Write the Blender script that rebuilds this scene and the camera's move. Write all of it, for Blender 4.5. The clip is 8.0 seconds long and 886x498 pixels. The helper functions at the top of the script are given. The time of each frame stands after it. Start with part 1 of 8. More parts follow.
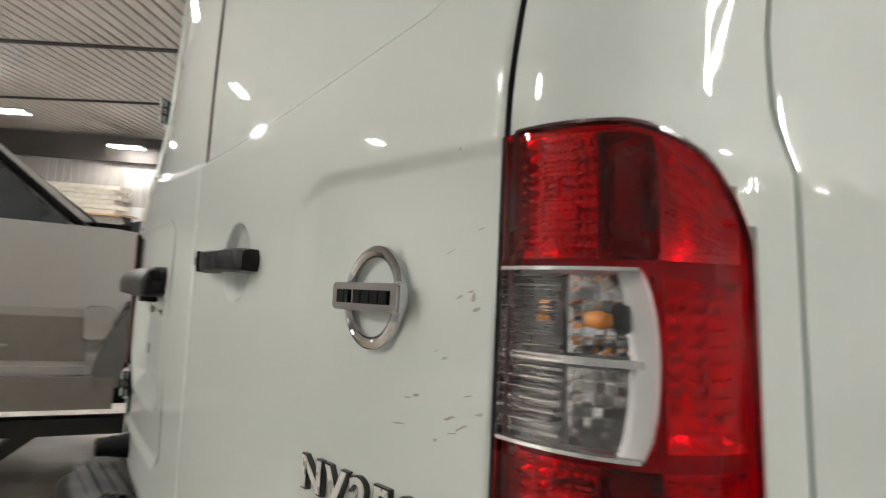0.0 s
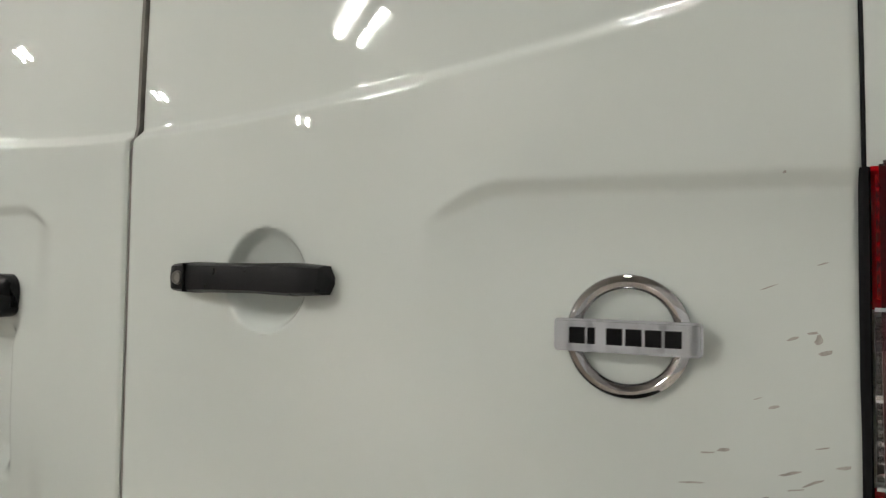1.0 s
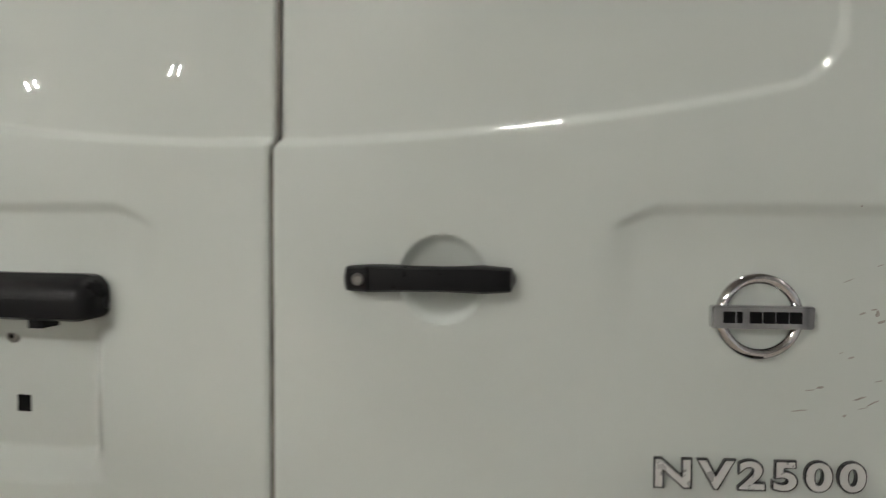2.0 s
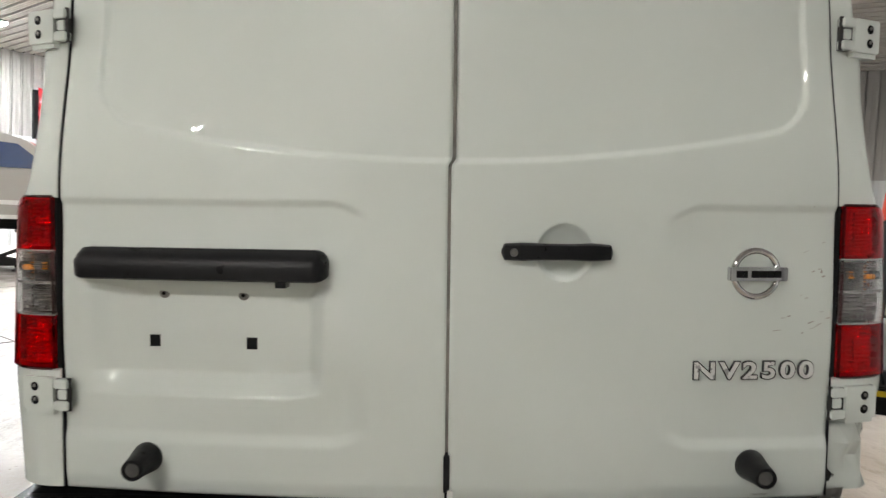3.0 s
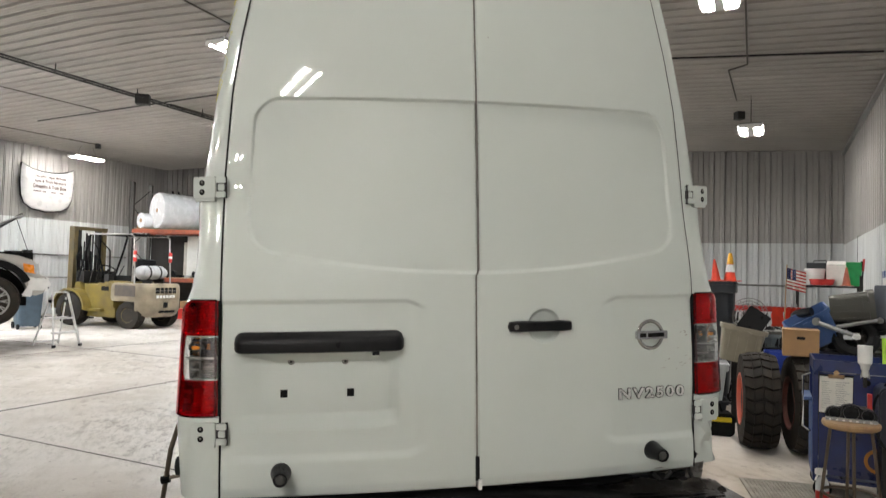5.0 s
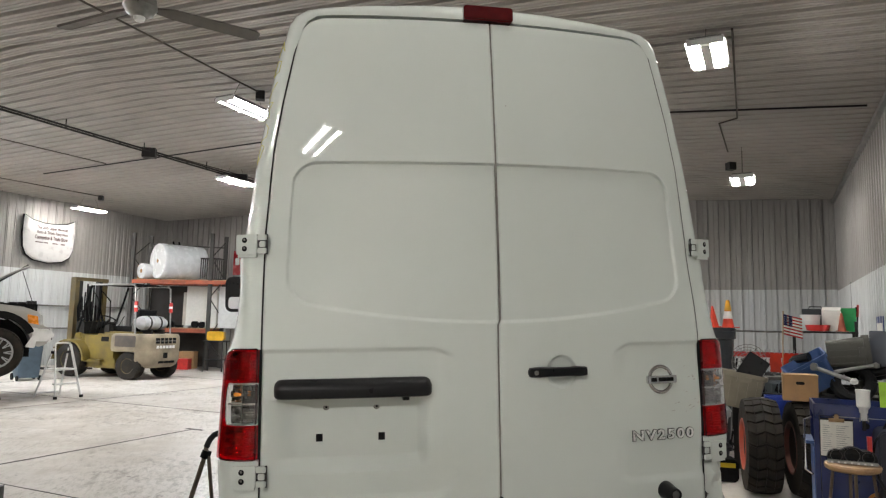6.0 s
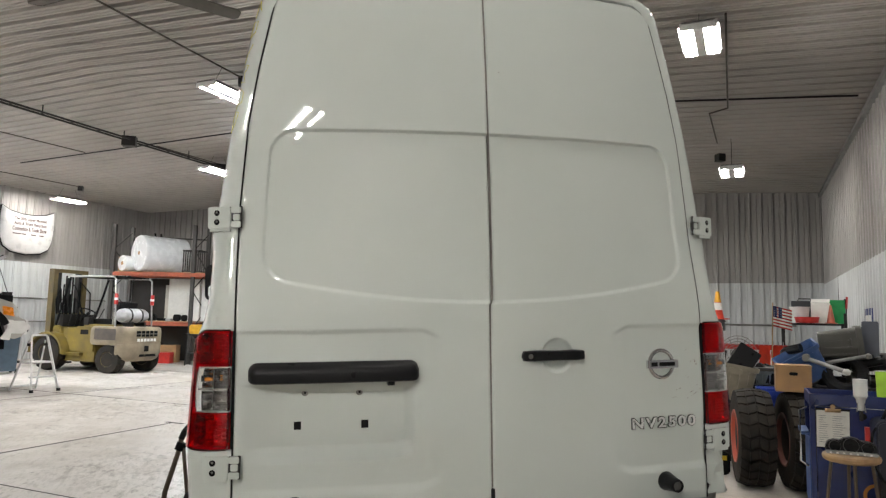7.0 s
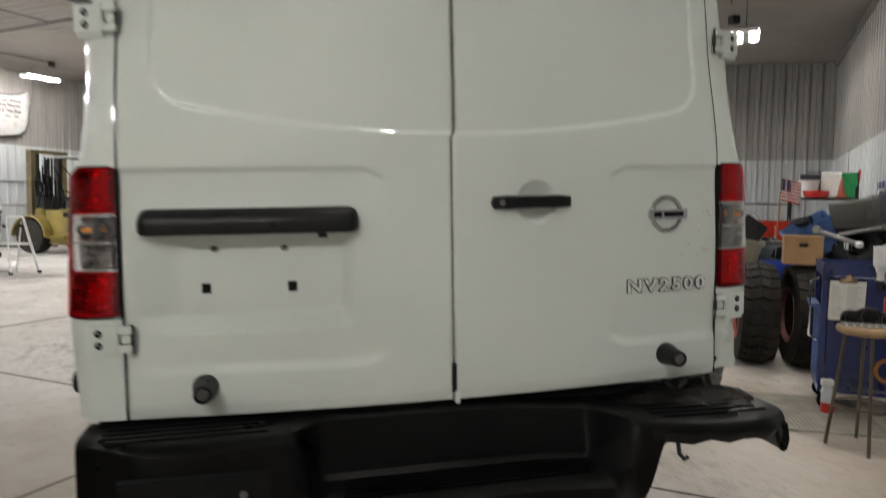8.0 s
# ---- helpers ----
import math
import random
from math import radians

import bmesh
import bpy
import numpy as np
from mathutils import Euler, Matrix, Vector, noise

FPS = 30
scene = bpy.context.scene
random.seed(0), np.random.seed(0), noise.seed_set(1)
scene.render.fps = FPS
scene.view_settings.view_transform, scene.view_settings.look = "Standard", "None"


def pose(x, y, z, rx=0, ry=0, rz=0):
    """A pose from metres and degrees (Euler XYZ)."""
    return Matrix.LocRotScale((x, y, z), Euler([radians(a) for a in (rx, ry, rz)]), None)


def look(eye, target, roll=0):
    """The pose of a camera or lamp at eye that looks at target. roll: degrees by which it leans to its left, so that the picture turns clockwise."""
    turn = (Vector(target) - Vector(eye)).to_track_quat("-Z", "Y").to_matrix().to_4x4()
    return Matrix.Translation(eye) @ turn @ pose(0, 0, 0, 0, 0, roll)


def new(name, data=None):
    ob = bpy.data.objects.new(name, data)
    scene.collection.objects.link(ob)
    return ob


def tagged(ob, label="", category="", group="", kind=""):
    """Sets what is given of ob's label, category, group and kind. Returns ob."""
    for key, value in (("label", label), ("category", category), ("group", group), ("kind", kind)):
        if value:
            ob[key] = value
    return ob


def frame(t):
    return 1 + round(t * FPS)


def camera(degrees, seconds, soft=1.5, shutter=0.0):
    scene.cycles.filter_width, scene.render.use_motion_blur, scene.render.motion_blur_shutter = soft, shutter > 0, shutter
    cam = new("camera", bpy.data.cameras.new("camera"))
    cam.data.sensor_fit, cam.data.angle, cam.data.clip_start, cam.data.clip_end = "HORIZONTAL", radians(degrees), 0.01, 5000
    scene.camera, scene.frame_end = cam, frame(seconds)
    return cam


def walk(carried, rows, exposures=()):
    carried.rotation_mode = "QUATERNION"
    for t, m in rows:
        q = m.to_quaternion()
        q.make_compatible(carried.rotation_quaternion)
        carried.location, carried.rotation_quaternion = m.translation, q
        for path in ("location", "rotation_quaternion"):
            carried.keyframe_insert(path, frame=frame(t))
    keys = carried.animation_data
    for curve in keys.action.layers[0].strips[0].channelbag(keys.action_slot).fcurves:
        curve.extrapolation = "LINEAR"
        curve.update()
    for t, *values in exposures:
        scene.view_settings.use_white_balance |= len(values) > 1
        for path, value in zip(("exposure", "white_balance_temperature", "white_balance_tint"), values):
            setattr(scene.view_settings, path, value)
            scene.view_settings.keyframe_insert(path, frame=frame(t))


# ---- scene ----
cam = camera(66.1, 8.0, soft=1.25, shutter=0.35)
PATH = [
    (0, (1.235, -0.364, 1.2), (-0.427, 0.743, 1.305), 4.8),
    (0.2, (1.118, -0.402, 1.195), (-0.422, 0.87, 1.291), 4.3),
    (0.5, (0.968, -0.463, 1.223), (-0.407, 0.987, 1.287), 3.1),
    (1, (0.739, -0.637, 1.231), (-0.221, 1.117, 1.292), 3.2),
    (1.5, (0.568, -0.783, 1.234), (0.011, 1.138, 1.254), 2.9),
    (2, (0.318, -0.949, 1.275), (0.019, 1.028, 1.218), 2.5),
    (2.2, (0.225, -1.043, 1.301), (-0.008, 0.94, 1.186), 2.8),
    (3.5, (-0.266, -1.708, 1.268), (-0.119, 0.284, 1.165), 2.1),
    (4, (-0.474, -1.916, 1.318), (-0.185, 0.06, 1.208), 1.9),
    (4.5, (-0.556, -2.119, 1.345), (-0.19, -0.154, 1.265), 1.7),
    (5, (-0.627, -2.302, 1.372), (-0.242, -0.341, 1.451), 1.6),
    (6.3, (-0.779, -2.466, 1.375), (-0.372, -0.52, 1.597), 1.2),
    (6.5, (-0.778, -2.441, 1.381), (-0.358, -0.498, 1.595), 1.3),
    (7, (-0.738, -2.29, 1.322), (-0.303, -0.349, 1.529), 1.3),
    (7.5, (-0.733, -2.106, 1.246), (-0.296, -0.16, 1.392), 1.2),
    (7.7, (-0.661, -2.014, 1.227), (-0.231, -0.062, 1.289), 1.1),
    (8, (-0.489, -1.824, 1.191), (-0.044, 0.121, 1.067), 1.0),
]
EXPOSURES = [(0.0, 1.16), (0.6, 1.16), (1.0, 0.98), (1.5, 0.72), (2.2, 0.67), (3.5, 1.06), (4.2, 1.09), (5.0, 0.81), (6.4, 0.61), (7.2, 0.64), (8.0, 0.54)]
walk(cam, [(t, look(eye, target, roll)) for t, eye, target, roll in PATH], EXPOSURES)

# ---- world and light ----
world = bpy.data.worlds.new("world")
scene.world = world
world.use_nodes = True
wn = world.node_tree.nodes
wn["Background"].inputs[0].default_value = (0.02, 0.02, 0.022, 1)
wn["Background"].inputs[1].default_value = 0.3


# ---- materials ----
def mat(name, color, rough=0.5, metal=0.0, dark=None, scale=8.0, mix=0.35, bump=0.0, bump_scale=60.0,
        detail=4.0, coat=0.0, spread=0.12, rough_var=0.12, spec=0.5, stretch=None):
    """A surface with a two-scale colour variation, roughness variation and fine relief, in metres."""
    m = bpy.data.materials.new(name)
    m.use_nodes = True
    nt = m.node_tree
    b = nt.nodes["Principled BSDF"]
    b.inputs["Metallic"].default_value = metal
    b.inputs["Coat Weight"].default_value = coat
    b.inputs["Coat Roughness"].default_value = 0.012
    b.inputs["Specular IOR Level"].default_value = spec
    tc = nt.nodes.new("ShaderNodeTexCoord")
    n1 = nt.nodes.new("ShaderNodeTexNoise")
    n1.inputs["Scale"].default_value, n1.inputs["Detail"].default_value = scale, detail
    n2 = nt.nodes.new("ShaderNodeTexNoise")
    n2.inputs["Scale"].default_value, n2.inputs["Detail"].default_value = scale * 0.13, 3.0
    place = tc.outputs["Object"]
    if stretch:
        mp = nt.nodes.new("ShaderNodeMapping")
        mp.inputs["Scale"].default_value = stretch
        nt.links.new(place, mp.inputs["Vector"])
        place = mp.outputs["Vector"]
    nt.links.new(place, n1.inputs["Vector"])
    nt.links.new(place, n2.inputs["Vector"])
    ad = nt.nodes.new("ShaderNodeMath")
    ad.operation = "MULTIPLY_ADD"
    ad.inputs[1].default_value = 0.5
    nt.links.new(n1.outputs["Fac"], ad.inputs[0])
    hf = nt.nodes.new("ShaderNodeMath")
    hf.operation = "MULTIPLY"
    hf.inputs[1].default_value = 0.5
    nt.links.new(n2.outputs["Fac"], hf.inputs[0])
    nt.links.new(hf.outputs[0], ad.inputs[2])
    ramp = nt.nodes.new("ShaderNodeValToRGB")
    d = dark if dark else tuple(c * (1 - mix) for c in color)
    ramp.color_ramp.elements[0].position, ramp.color_ramp.elements[1].position = 0.5 - spread, 0.5 + spread
    ramp.color_ramp.elements[0].color = (*d, 1)
    ramp.color_ramp.elements[1].color = (*color, 1)
    nt.links.new(ad.outputs[0], ramp.inputs[0])
    nt.links.new(ramp.outputs[0], b.inputs["Base Color"])
    mr = nt.nodes.new("ShaderNodeMapRange")
    mr.inputs["To Min"].default_value, mr.inputs["To Max"].default_value = max(0.02, rough - rough_var), min(1.0, rough + rough_var)
    mr.inputs["From Min"].default_value, mr.inputs["From Max"].default_value = 0.3, 0.7
    nt.links.new(n1.outputs["Fac"], mr.inputs["Value"])
    nt.links.new(mr.outputs[0], b.inputs["Roughness"])
    if bump:
        n3 = nt.nodes.new("ShaderNodeTexNoise")
        n3.inputs["Scale"].default_value, n3.inputs["Detail"].default_value = bump_scale, 3.0
        nt.links.new(tc.outputs["Object"], n3.inputs["Vector"])
        bp = nt.nodes.new("ShaderNodeBump")
        bp.inputs["Strength"].default_value, bp.inputs["Distance"].default_value = 1.0, bump
        nt.links.new(n3.outputs["Fac"], bp.inputs["Height"])
        nt.links.new(bp.outputs["Normal"], b.inputs["Normal"])
    return m


def glow(name, color, strength):
    m = bpy.data.materials.new(name)
    m.use_nodes = True
    b = m.node_tree.nodes["Principled BSDF"]
    b.inputs["Base Color"].default_value = (0.9, 0.9, 0.9, 1)
    b.inputs["Emission Color"].default_value = (*color, 1)
    b.inputs["Emission Strength"].default_value = strength
    return m


def glass(name, color, rough=0.02, ior=1.49):
    m = bpy.data.materials.new(name)
    m.use_nodes = True
    b = m.node_tree.nodes["Principled BSDF"]
    b.inputs["Base Color"].default_value = (*color, 1)
    b.inputs["Transmission Weight"].default_value = 1.0
    b.inputs["Roughness"].default_value = rough
    b.inputs["IOR"].default_value = ior
    return m


def concrete_floor():
    """Old concrete: broad tan stains, drag marks, dark dirt flecks, pale scuffs and fine grain."""
    m = bpy.data.materials.new("concrete")
    m.use_nodes = True
    nt = m.node_tree
    b = nt.nodes["Principled BSDF"]
    tc = nt.nodes.new("ShaderNodeTexCoord")

    def field(scale, detail, lo, hi, stretch=(1, 1, 1), turn=0.0, rough=0.5):
        mp = nt.nodes.new("ShaderNodeMapping")
        mp.inputs["Scale"].default_value = stretch
        mp.inputs["Rotation"].default_value = (0, 0, radians(turn))
        nt.links.new(tc.outputs["Object"], mp.inputs["Vector"])
        n = nt.nodes.new("ShaderNodeTexNoise")
        n.inputs["Scale"].default_value, n.inputs["Detail"].default_value, n.inputs["Roughness"].default_value = scale, detail, rough
        nt.links.new(mp.outputs["Vector"], n.inputs["Vector"])
        r = nt.nodes.new("ShaderNodeMapRange")
        r.inputs["From Min"].default_value, r.inputs["From Max"].default_value = lo, hi
        nt.links.new(n.outputs["Fac"], r.inputs["Value"])
        return r.outputs[0]

    def over(base, color, fac, amount):
        mx = nt.nodes.new("ShaderNodeMix")
        mx.data_type = "RGBA"
        k = nt.nodes.new("ShaderNodeMath")
        k.operation = "MULTIPLY"
        k.inputs[1].default_value = amount
        nt.links.new(fac, k.inputs[0])
        nt.links.new(k.outputs[0], mx.inputs["Factor"])
        if base is None:
            mx.inputs["A"].default_value = (0.60, 0.56, 0.52, 1)
        else:
            nt.links.new(base, mx.inputs["A"])
        mx.inputs["B"].default_value = (*color, 1)
        return mx.outputs["Result"]

    def both(f, g):
        k = nt.nodes.new("ShaderNodeMath")
        k.operation, k.use_clamp = "MULTIPLY", True
        nt.links.new(f, k.inputs[0])
        nt.links.new(g, k.inputs[1])
        return k.outputs[0]

    def ragged_patch(at, radius):
        """A brown patch with a ragged edge round a place on the slab."""
        far = nt.nodes.new("ShaderNodeVectorMath")
        far.operation = "DISTANCE"
        far.inputs[1].default_value = (*at, 0)
        nt.links.new(tc.outputs["Object"], far.inputs[0])
        rag = nt.nodes.new("ShaderNodeMath")
        rag.operation = "MULTIPLY_ADD"
        rag.inputs[1].default_value = 1.3
        nt.links.new(field(1.1, 7, 0.3, 0.7), rag.inputs[0])
        nt.links.new(far.outputs["Value"], rag.inputs[2])
        r = nt.nodes.new("ShaderNodeMapRange")
        r.inputs["From Min"].default_value, r.inputs["From Max"].default_value = radius + 1.1, radius - 0.4
        nt.links.new(rag.outputs[0], r.inputs["Value"])
        return r.outputs[0]

    c = over(None, (0.45, 0.405, 0.355), field(0.45, 6, 0.42, 0.62), 0.8)
    c = over(c, (0.33, 0.285, 0.24), field(1.3, 8, 0.52, 0.72, (1, 0.5, 1), 37, 0.6), 0.6)
    c = over(c, (0.68, 0.65, 0.60), field(3.2, 8, 0.56, 0.74, (0.35, 1.4, 1), 20, 0.62), 0.5)
    c = over(c, (0.22, 0.185, 0.15), field(4.0, 10, 0.585, 0.70, (1, 0.22, 1), 53, 0.7), 0.75)
    c = over(c, (0.10, 0.085, 0.07), field(13.0, 6, 0.675, 0.72), 0.75)
    c = over(c, (0.13, 0.11, 0.09), field(34.0, 3, 0.70, 0.725, (1, 0.7, 1), 12), 0.8)
    c = over(c, (0.15, 0.125, 0.10), both(field(0.8, 4, 0.44, 0.60), field(11.0, 10, 0.50, 0.60, (1, 0.45, 1), 28, 0.78)), 0.75)
    c = over(c, (0.30, 0.27, 0.235), both(field(0.55, 3, 0.40, 0.58, (1, 1, 1), 61), field(26.0, 9, 0.50, 0.58, (1, 0.3, 1), 62, 0.75)), 0.6)
    c = over(c, (0.29, 0.225, 0.155), ragged_patch((-2.0, -0.3), 2.7), 0.75)
    c = over(c, (0.38, 0.31, 0.235), ragged_patch((2.6, 1.2), 1.7), 0.6)
    c = over(c, (0.085, 0.06, 0.045), ragged_patch((-6.6, 9.6), 2.2), 0.85)
    c = over(c, (0.36, 0.33, 0.28), field(130.0, 3, 0.45, 0.7), 0.22)
    nt.links.new(c, b.inputs["Base Color"])
    ro = nt.nodes.new("ShaderNodeMapRange")
    ro.inputs["To Min"].default_value, ro.inputs["To Max"].default_value = 0.3, 0.62
    nt.links.new(field(3.0, 5, 0.3, 0.7), ro.inputs["Value"])
    nt.links.new(ro.outputs[0], b.inputs["Roughness"])
    bp = nt.nodes.new("ShaderNodeBump")
    bp.inputs["Strength"].default_value, bp.inputs["Distance"].default_value = 0.6, 0.002
    nt.links.new(field(40.0, 6, 0.3, 0.7), bp.inputs["Height"])
    nt.links.new(bp.outputs["Normal"], b.inputs["Normal"])
    return m


M_PAINT = mat("white_paint", (0.635, 0.678, 0.642), 0.55, dark=(0.615, 0.658, 0.618), scale=3, coat=1.0, rough_var=0.04, spec=0.15)
M_RUBBER = mat("black_rubber", (0.010, 0.010, 0.011), 0.75, mix=0.4, scale=30, spec=0.25)
M_SEAL = mat("grey_seal", (0.022, 0.021, 0.02), 0.75, mix=0.4, scale=40)
M_PLASTIC = mat("black_plastic", (0.009, 0.009, 0.010), 0.36, mix=0.3, scale=20, bump=0.0004, bump_scale=500, spec=0.2)
M_BUMPER = mat("bumper_plastic", (0.0035, 0.0035, 0.0036), 0.36, dark=(0.0018, 0.0018, 0.0018), scale=9, bump=0.0004, bump_scale=380, rough_var=0.10, spec=0.12)
M_CHROME = mat("chrome", (0.62, 0.62, 0.63), 0.05, metal=1.0, mix=0.12, scale=20, rough_var=0.03)
M_GREYPAD = mat("grey_pad", (0.10, 0.10, 0.095), 0.7, mix=0.4, scale=60)
# Near-black fill for black parts and for painted shade in holes and slots.
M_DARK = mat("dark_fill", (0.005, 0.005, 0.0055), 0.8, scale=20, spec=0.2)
M_STEEL = mat("worn_steel", (0.33, 0.32, 0.30), 0.4, metal=0.9, mix=0.5, scale=12)
M_DIRTY = mat("crushed_metal", (0.46, 0.455, 0.43), 0.42, dark=(0.13, 0.115, 0.10), scale=16, bump=0.003, bump_scale=30)
M_UNDER = mat("underbody", (0.05, 0.047, 0.043), 0.7, dark=(0.02, 0.02, 0.02), scale=14, bump=0.004, bump_scale=40)
M_FLOOR = concrete_floor()
M_WALL_LOW = mat("white_steel_sheet", (0.60, 0.615, 0.62), 0.50, dark=(0.42, 0.425, 0.42), scale=5, metal=0.0, detail=6, spread=0.2, stretch=(1, 1, 0.1))
M_WALL_UP = mat("grey_steel_sheet", (0.36, 0.342, 0.322), 0.48, dark=(0.23, 0.217, 0.205), metal=0.3, scale=6, detail=7, spread=0.2, stretch=(1, 1, 0.07))
M_CEIL = mat("ceiling_sheet", (0.50, 0.468, 0.43), 0.60, dark=(0.30, 0.275, 0.25), scale=1.3, detail=8, spread=0.22)
M_CONDUIT = mat("dusty_conduit", (0.085, 0.07, 0.058), 0.55, metal=0.3, scale=20)
M_YELLOW = mat("machine_yellow", (0.25, 0.18, 0.022), 0.5, dark=(0.085, 0.06, 0.018), scale=5, detail=7, spread=0.2)
M_GALV = mat("galvanised", (0.42, 0.42, 0.41), 0.4, metal=0.8, scale=25)
M_BLACKMETAL = mat("black_metal", (0.017, 0.016, 0.015), 0.5, metal=0.3, scale=20)
M_WHITEPL = mat("white_plastic", (0.75, 0.75, 0.73), 0.4, mix=0.15, scale=12)
M_BLUE = mat("blue_paint", (0.006, 0.021, 0.135), 0.35, dark=(0.004, 0.010, 0.06), scale=8, coat=0.3)
M_BLUETOTE = mat("blue_tote", (0.04, 0.09, 0.24), 0.45, mix=0.25, scale=10)
M_TAN = mat("tan_plastic", (0.30, 0.265, 0.20), 0.5, mix=0.25, scale=9)
M_GREYTOTE = mat("grey_tote", (0.078, 0.074, 0.062), 0.5, mix=0.3, scale=9)
M_CARD = mat("cardboard", (0.37, 0.215, 0.10), 0.8, mix=0.2, scale=14, bump=0.0006, bump_scale=120)
M_TYRE = mat("tyre_rubber", (0.032, 0.026, 0.020), 0.8, dark=(0.010, 0.009, 0.008), scale=10, bump=0.002, bump_scale=90, spec=0.25)
M_ORANGE = mat("orange_plastic", (0.74, 0.055, 0.02), 0.45, mix=0.25, scale=12)
M_WOOD = mat("worn_wood", (0.42, 0.27, 0.13), 0.5, dark=(0.24, 0.14, 0.07), scale=14)
M_SILVER = mat("silver_paint", (0.50, 0.475, 0.45), 0.35, metal=0.25, mix=0.05, scale=9, spread=0.4, coat=0.4, rough_var=0.04)
M_PAPER = mat("paper", (0.78, 0.77, 0.72), 0.7, mix=0.1, scale=20)
M_GREEN = mat("green_plastic", (0.03, 0.42, 0.12), 0.4, scale=12)
M_LIME = mat("lime_plastic", (0.45, 0.75, 0.06), 0.5, scale=12)
M_REDPL = mat("red_plastic", (0.55, 0.03, 0.025), 0.4, scale=12)
M_FILM = mat("plastic_film", (0.78, 0.79, 0.80), 0.25, mix=0.08, scale=7, bump=0.002, bump_scale=35, coat=0.3)
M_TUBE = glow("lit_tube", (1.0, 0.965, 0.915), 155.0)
# Stronger copies of the tube glow, boosted to brighten chosen areas.
M_TUBEBRIGHT = glow("boosted_lit_tube", (1.0, 0.975, 0.935), 400.0)
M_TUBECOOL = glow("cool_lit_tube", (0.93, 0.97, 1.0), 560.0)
M_TUBEMID = glow("stronger_lit_tube", (1.0, 0.97, 0.925), 205.0)
M_FITTING = mat("grey_fitting", (0.10, 0.10, 0.10), 0.5, mix=0.2, scale=20)
M_JOINT = mat("joint_filler", (0.03, 0.027, 0.024), 0.8, dark=(0.10, 0.09, 0.08), scale=6)


# ---- mesh helpers ----
def finish(name, bm, material, parent=None, label="", smooth=True, bevel=0.0, matrix=None):
    if bevel:
        edges = [e for e in bm.edges if len(e.link_faces) == 2 and e.calc_face_angle(0) > 0.5]
        bmesh.ops.bevel(bm, geom=edges, offset=bevel, segments=2, affect="EDGES", clamp_overlap=True)
    bm.normal_update()
    for f in bm.faces:
        f.smooth = smooth
    for e in bm.edges:
        if len(e.link_faces) != 2 or e.calc_face_angle(0) > 0.6:
            e.smooth = False
    me = bpy.data.meshes.new(name)
    bm.to_mesh(me)
    bm.free()
    mats = material if isinstance(material, (list, tuple)) else [material]
    for m in mats:
        me.materials.append(m)
    ob = new(name, me)
    if parent:
        ob.parent = parent
    if matrix is not None:
        ob.matrix_basis = matrix
    if label:
        ob["label"] = label
    return ob


def part(name, bm, material, parent, label="", smooth=True, bevel=0.0):
    return finish(name, bm, material, parent, label, smooth, bevel)


def empty(name, m, label="", category="", group="", kind=""):
    ob = new(name)
    ob.empty_display_size = 0.1
    ob.matrix_basis = m
    return tagged(ob, label, category, group, kind)


def box(x0, x1, y0, y1, z0, z1, bm=None):
    bm = bm or bmesh.new()
    v = [bm.verts.new(p) for p in ((x0, y0, z0), (x1, y0, z0), (x1, y1, z0), (x0, y1, z0),
                                   (x0, y0, z1), (x1, y0, z1), (x1, y1, z1), (x0, y1, z1))]
    for q in ((3, 2, 1, 0), (4, 5, 6, 7), (0, 1, 5, 4), (1, 2, 6, 5), (2, 3, 7, 6), (3, 0, 4, 7)):
        bm.faces.new([v[i] for i in q])
    return bm


def moved(bm, m):
    bm.transform(m)
    return bm


def rod(a, b, r, bm=None, sides=10, r2=None, caps=True):
    """A round bar from a to b."""
    bm = bm or bmesh.new()
    a, b = Vector(a), Vector(b)
    d = b - a
    m = Matrix.Translation((a + b) / 2) @ d.to_track_quat("Z", "Y").to_matrix().to_4x4()
    bmesh.ops.create_cone(bm, cap_ends=caps, segments=sides, radius1=r, radius2=r if r2 is None else r2, depth=d.length, matrix=m)
    return bm


def pipe(points, r, bm=None, sides=8):
    """A bent round bar through the points."""
    bm = bm or bmesh.new()
    pts = [Vector(p) for p in points]
    rings = []
    for i, p in enumerate(pts):
        d = (pts[min(i + 1, len(pts) - 1)] - pts[max(i - 1, 0)]).normalized()
        q = d.to_track_quat("Z", "Y")
        rings.append([bm.verts.new(p + q @ Vector((r * math.cos(t * math.tau / sides), r * math.sin(t * math.tau / sides), 0))) for t in range(sides)])
    for a, b in zip(rings, rings[1:]):
        for t in range(sides):
            bm.faces.new((a[t], a[(t + 1) % sides], b[(t + 1) % sides], b[t]))
    bm.faces.new(rings[0][::-1])
    bm.faces.new(rings[-1])
    return bm


def prism(outline, depth, bm=None, axis="y", at=0.0):
    """A flat outline in the x-z plane (axis y), x-y (axis z) or y-z (axis x), pushed along the axis from at by depth."""
    bm = bm or bmesh.new()
    place = {"y": lambda a, b, c: (a, c, b), "z": lambda a, b, c: (a, b, c), "x": lambda a, b, c: (c, a, b)}[axis]
    n = len(outline)
    lo = [bm.verts.new(place(a, b, at)) for a, b in outline]
    hi = [bm.verts.new(place(a, b, at + depth)) for a, b in outline]
    bm.faces.new(lo)
    bm.faces.new(hi[::-1])
    for i in range(n):
        bm.faces.new((lo[i], hi[i], hi[(i + 1) % n], lo[(i + 1) % n]))
    bmesh.ops.recalc_face_normals(bm, faces=bm.faces)
    return bm


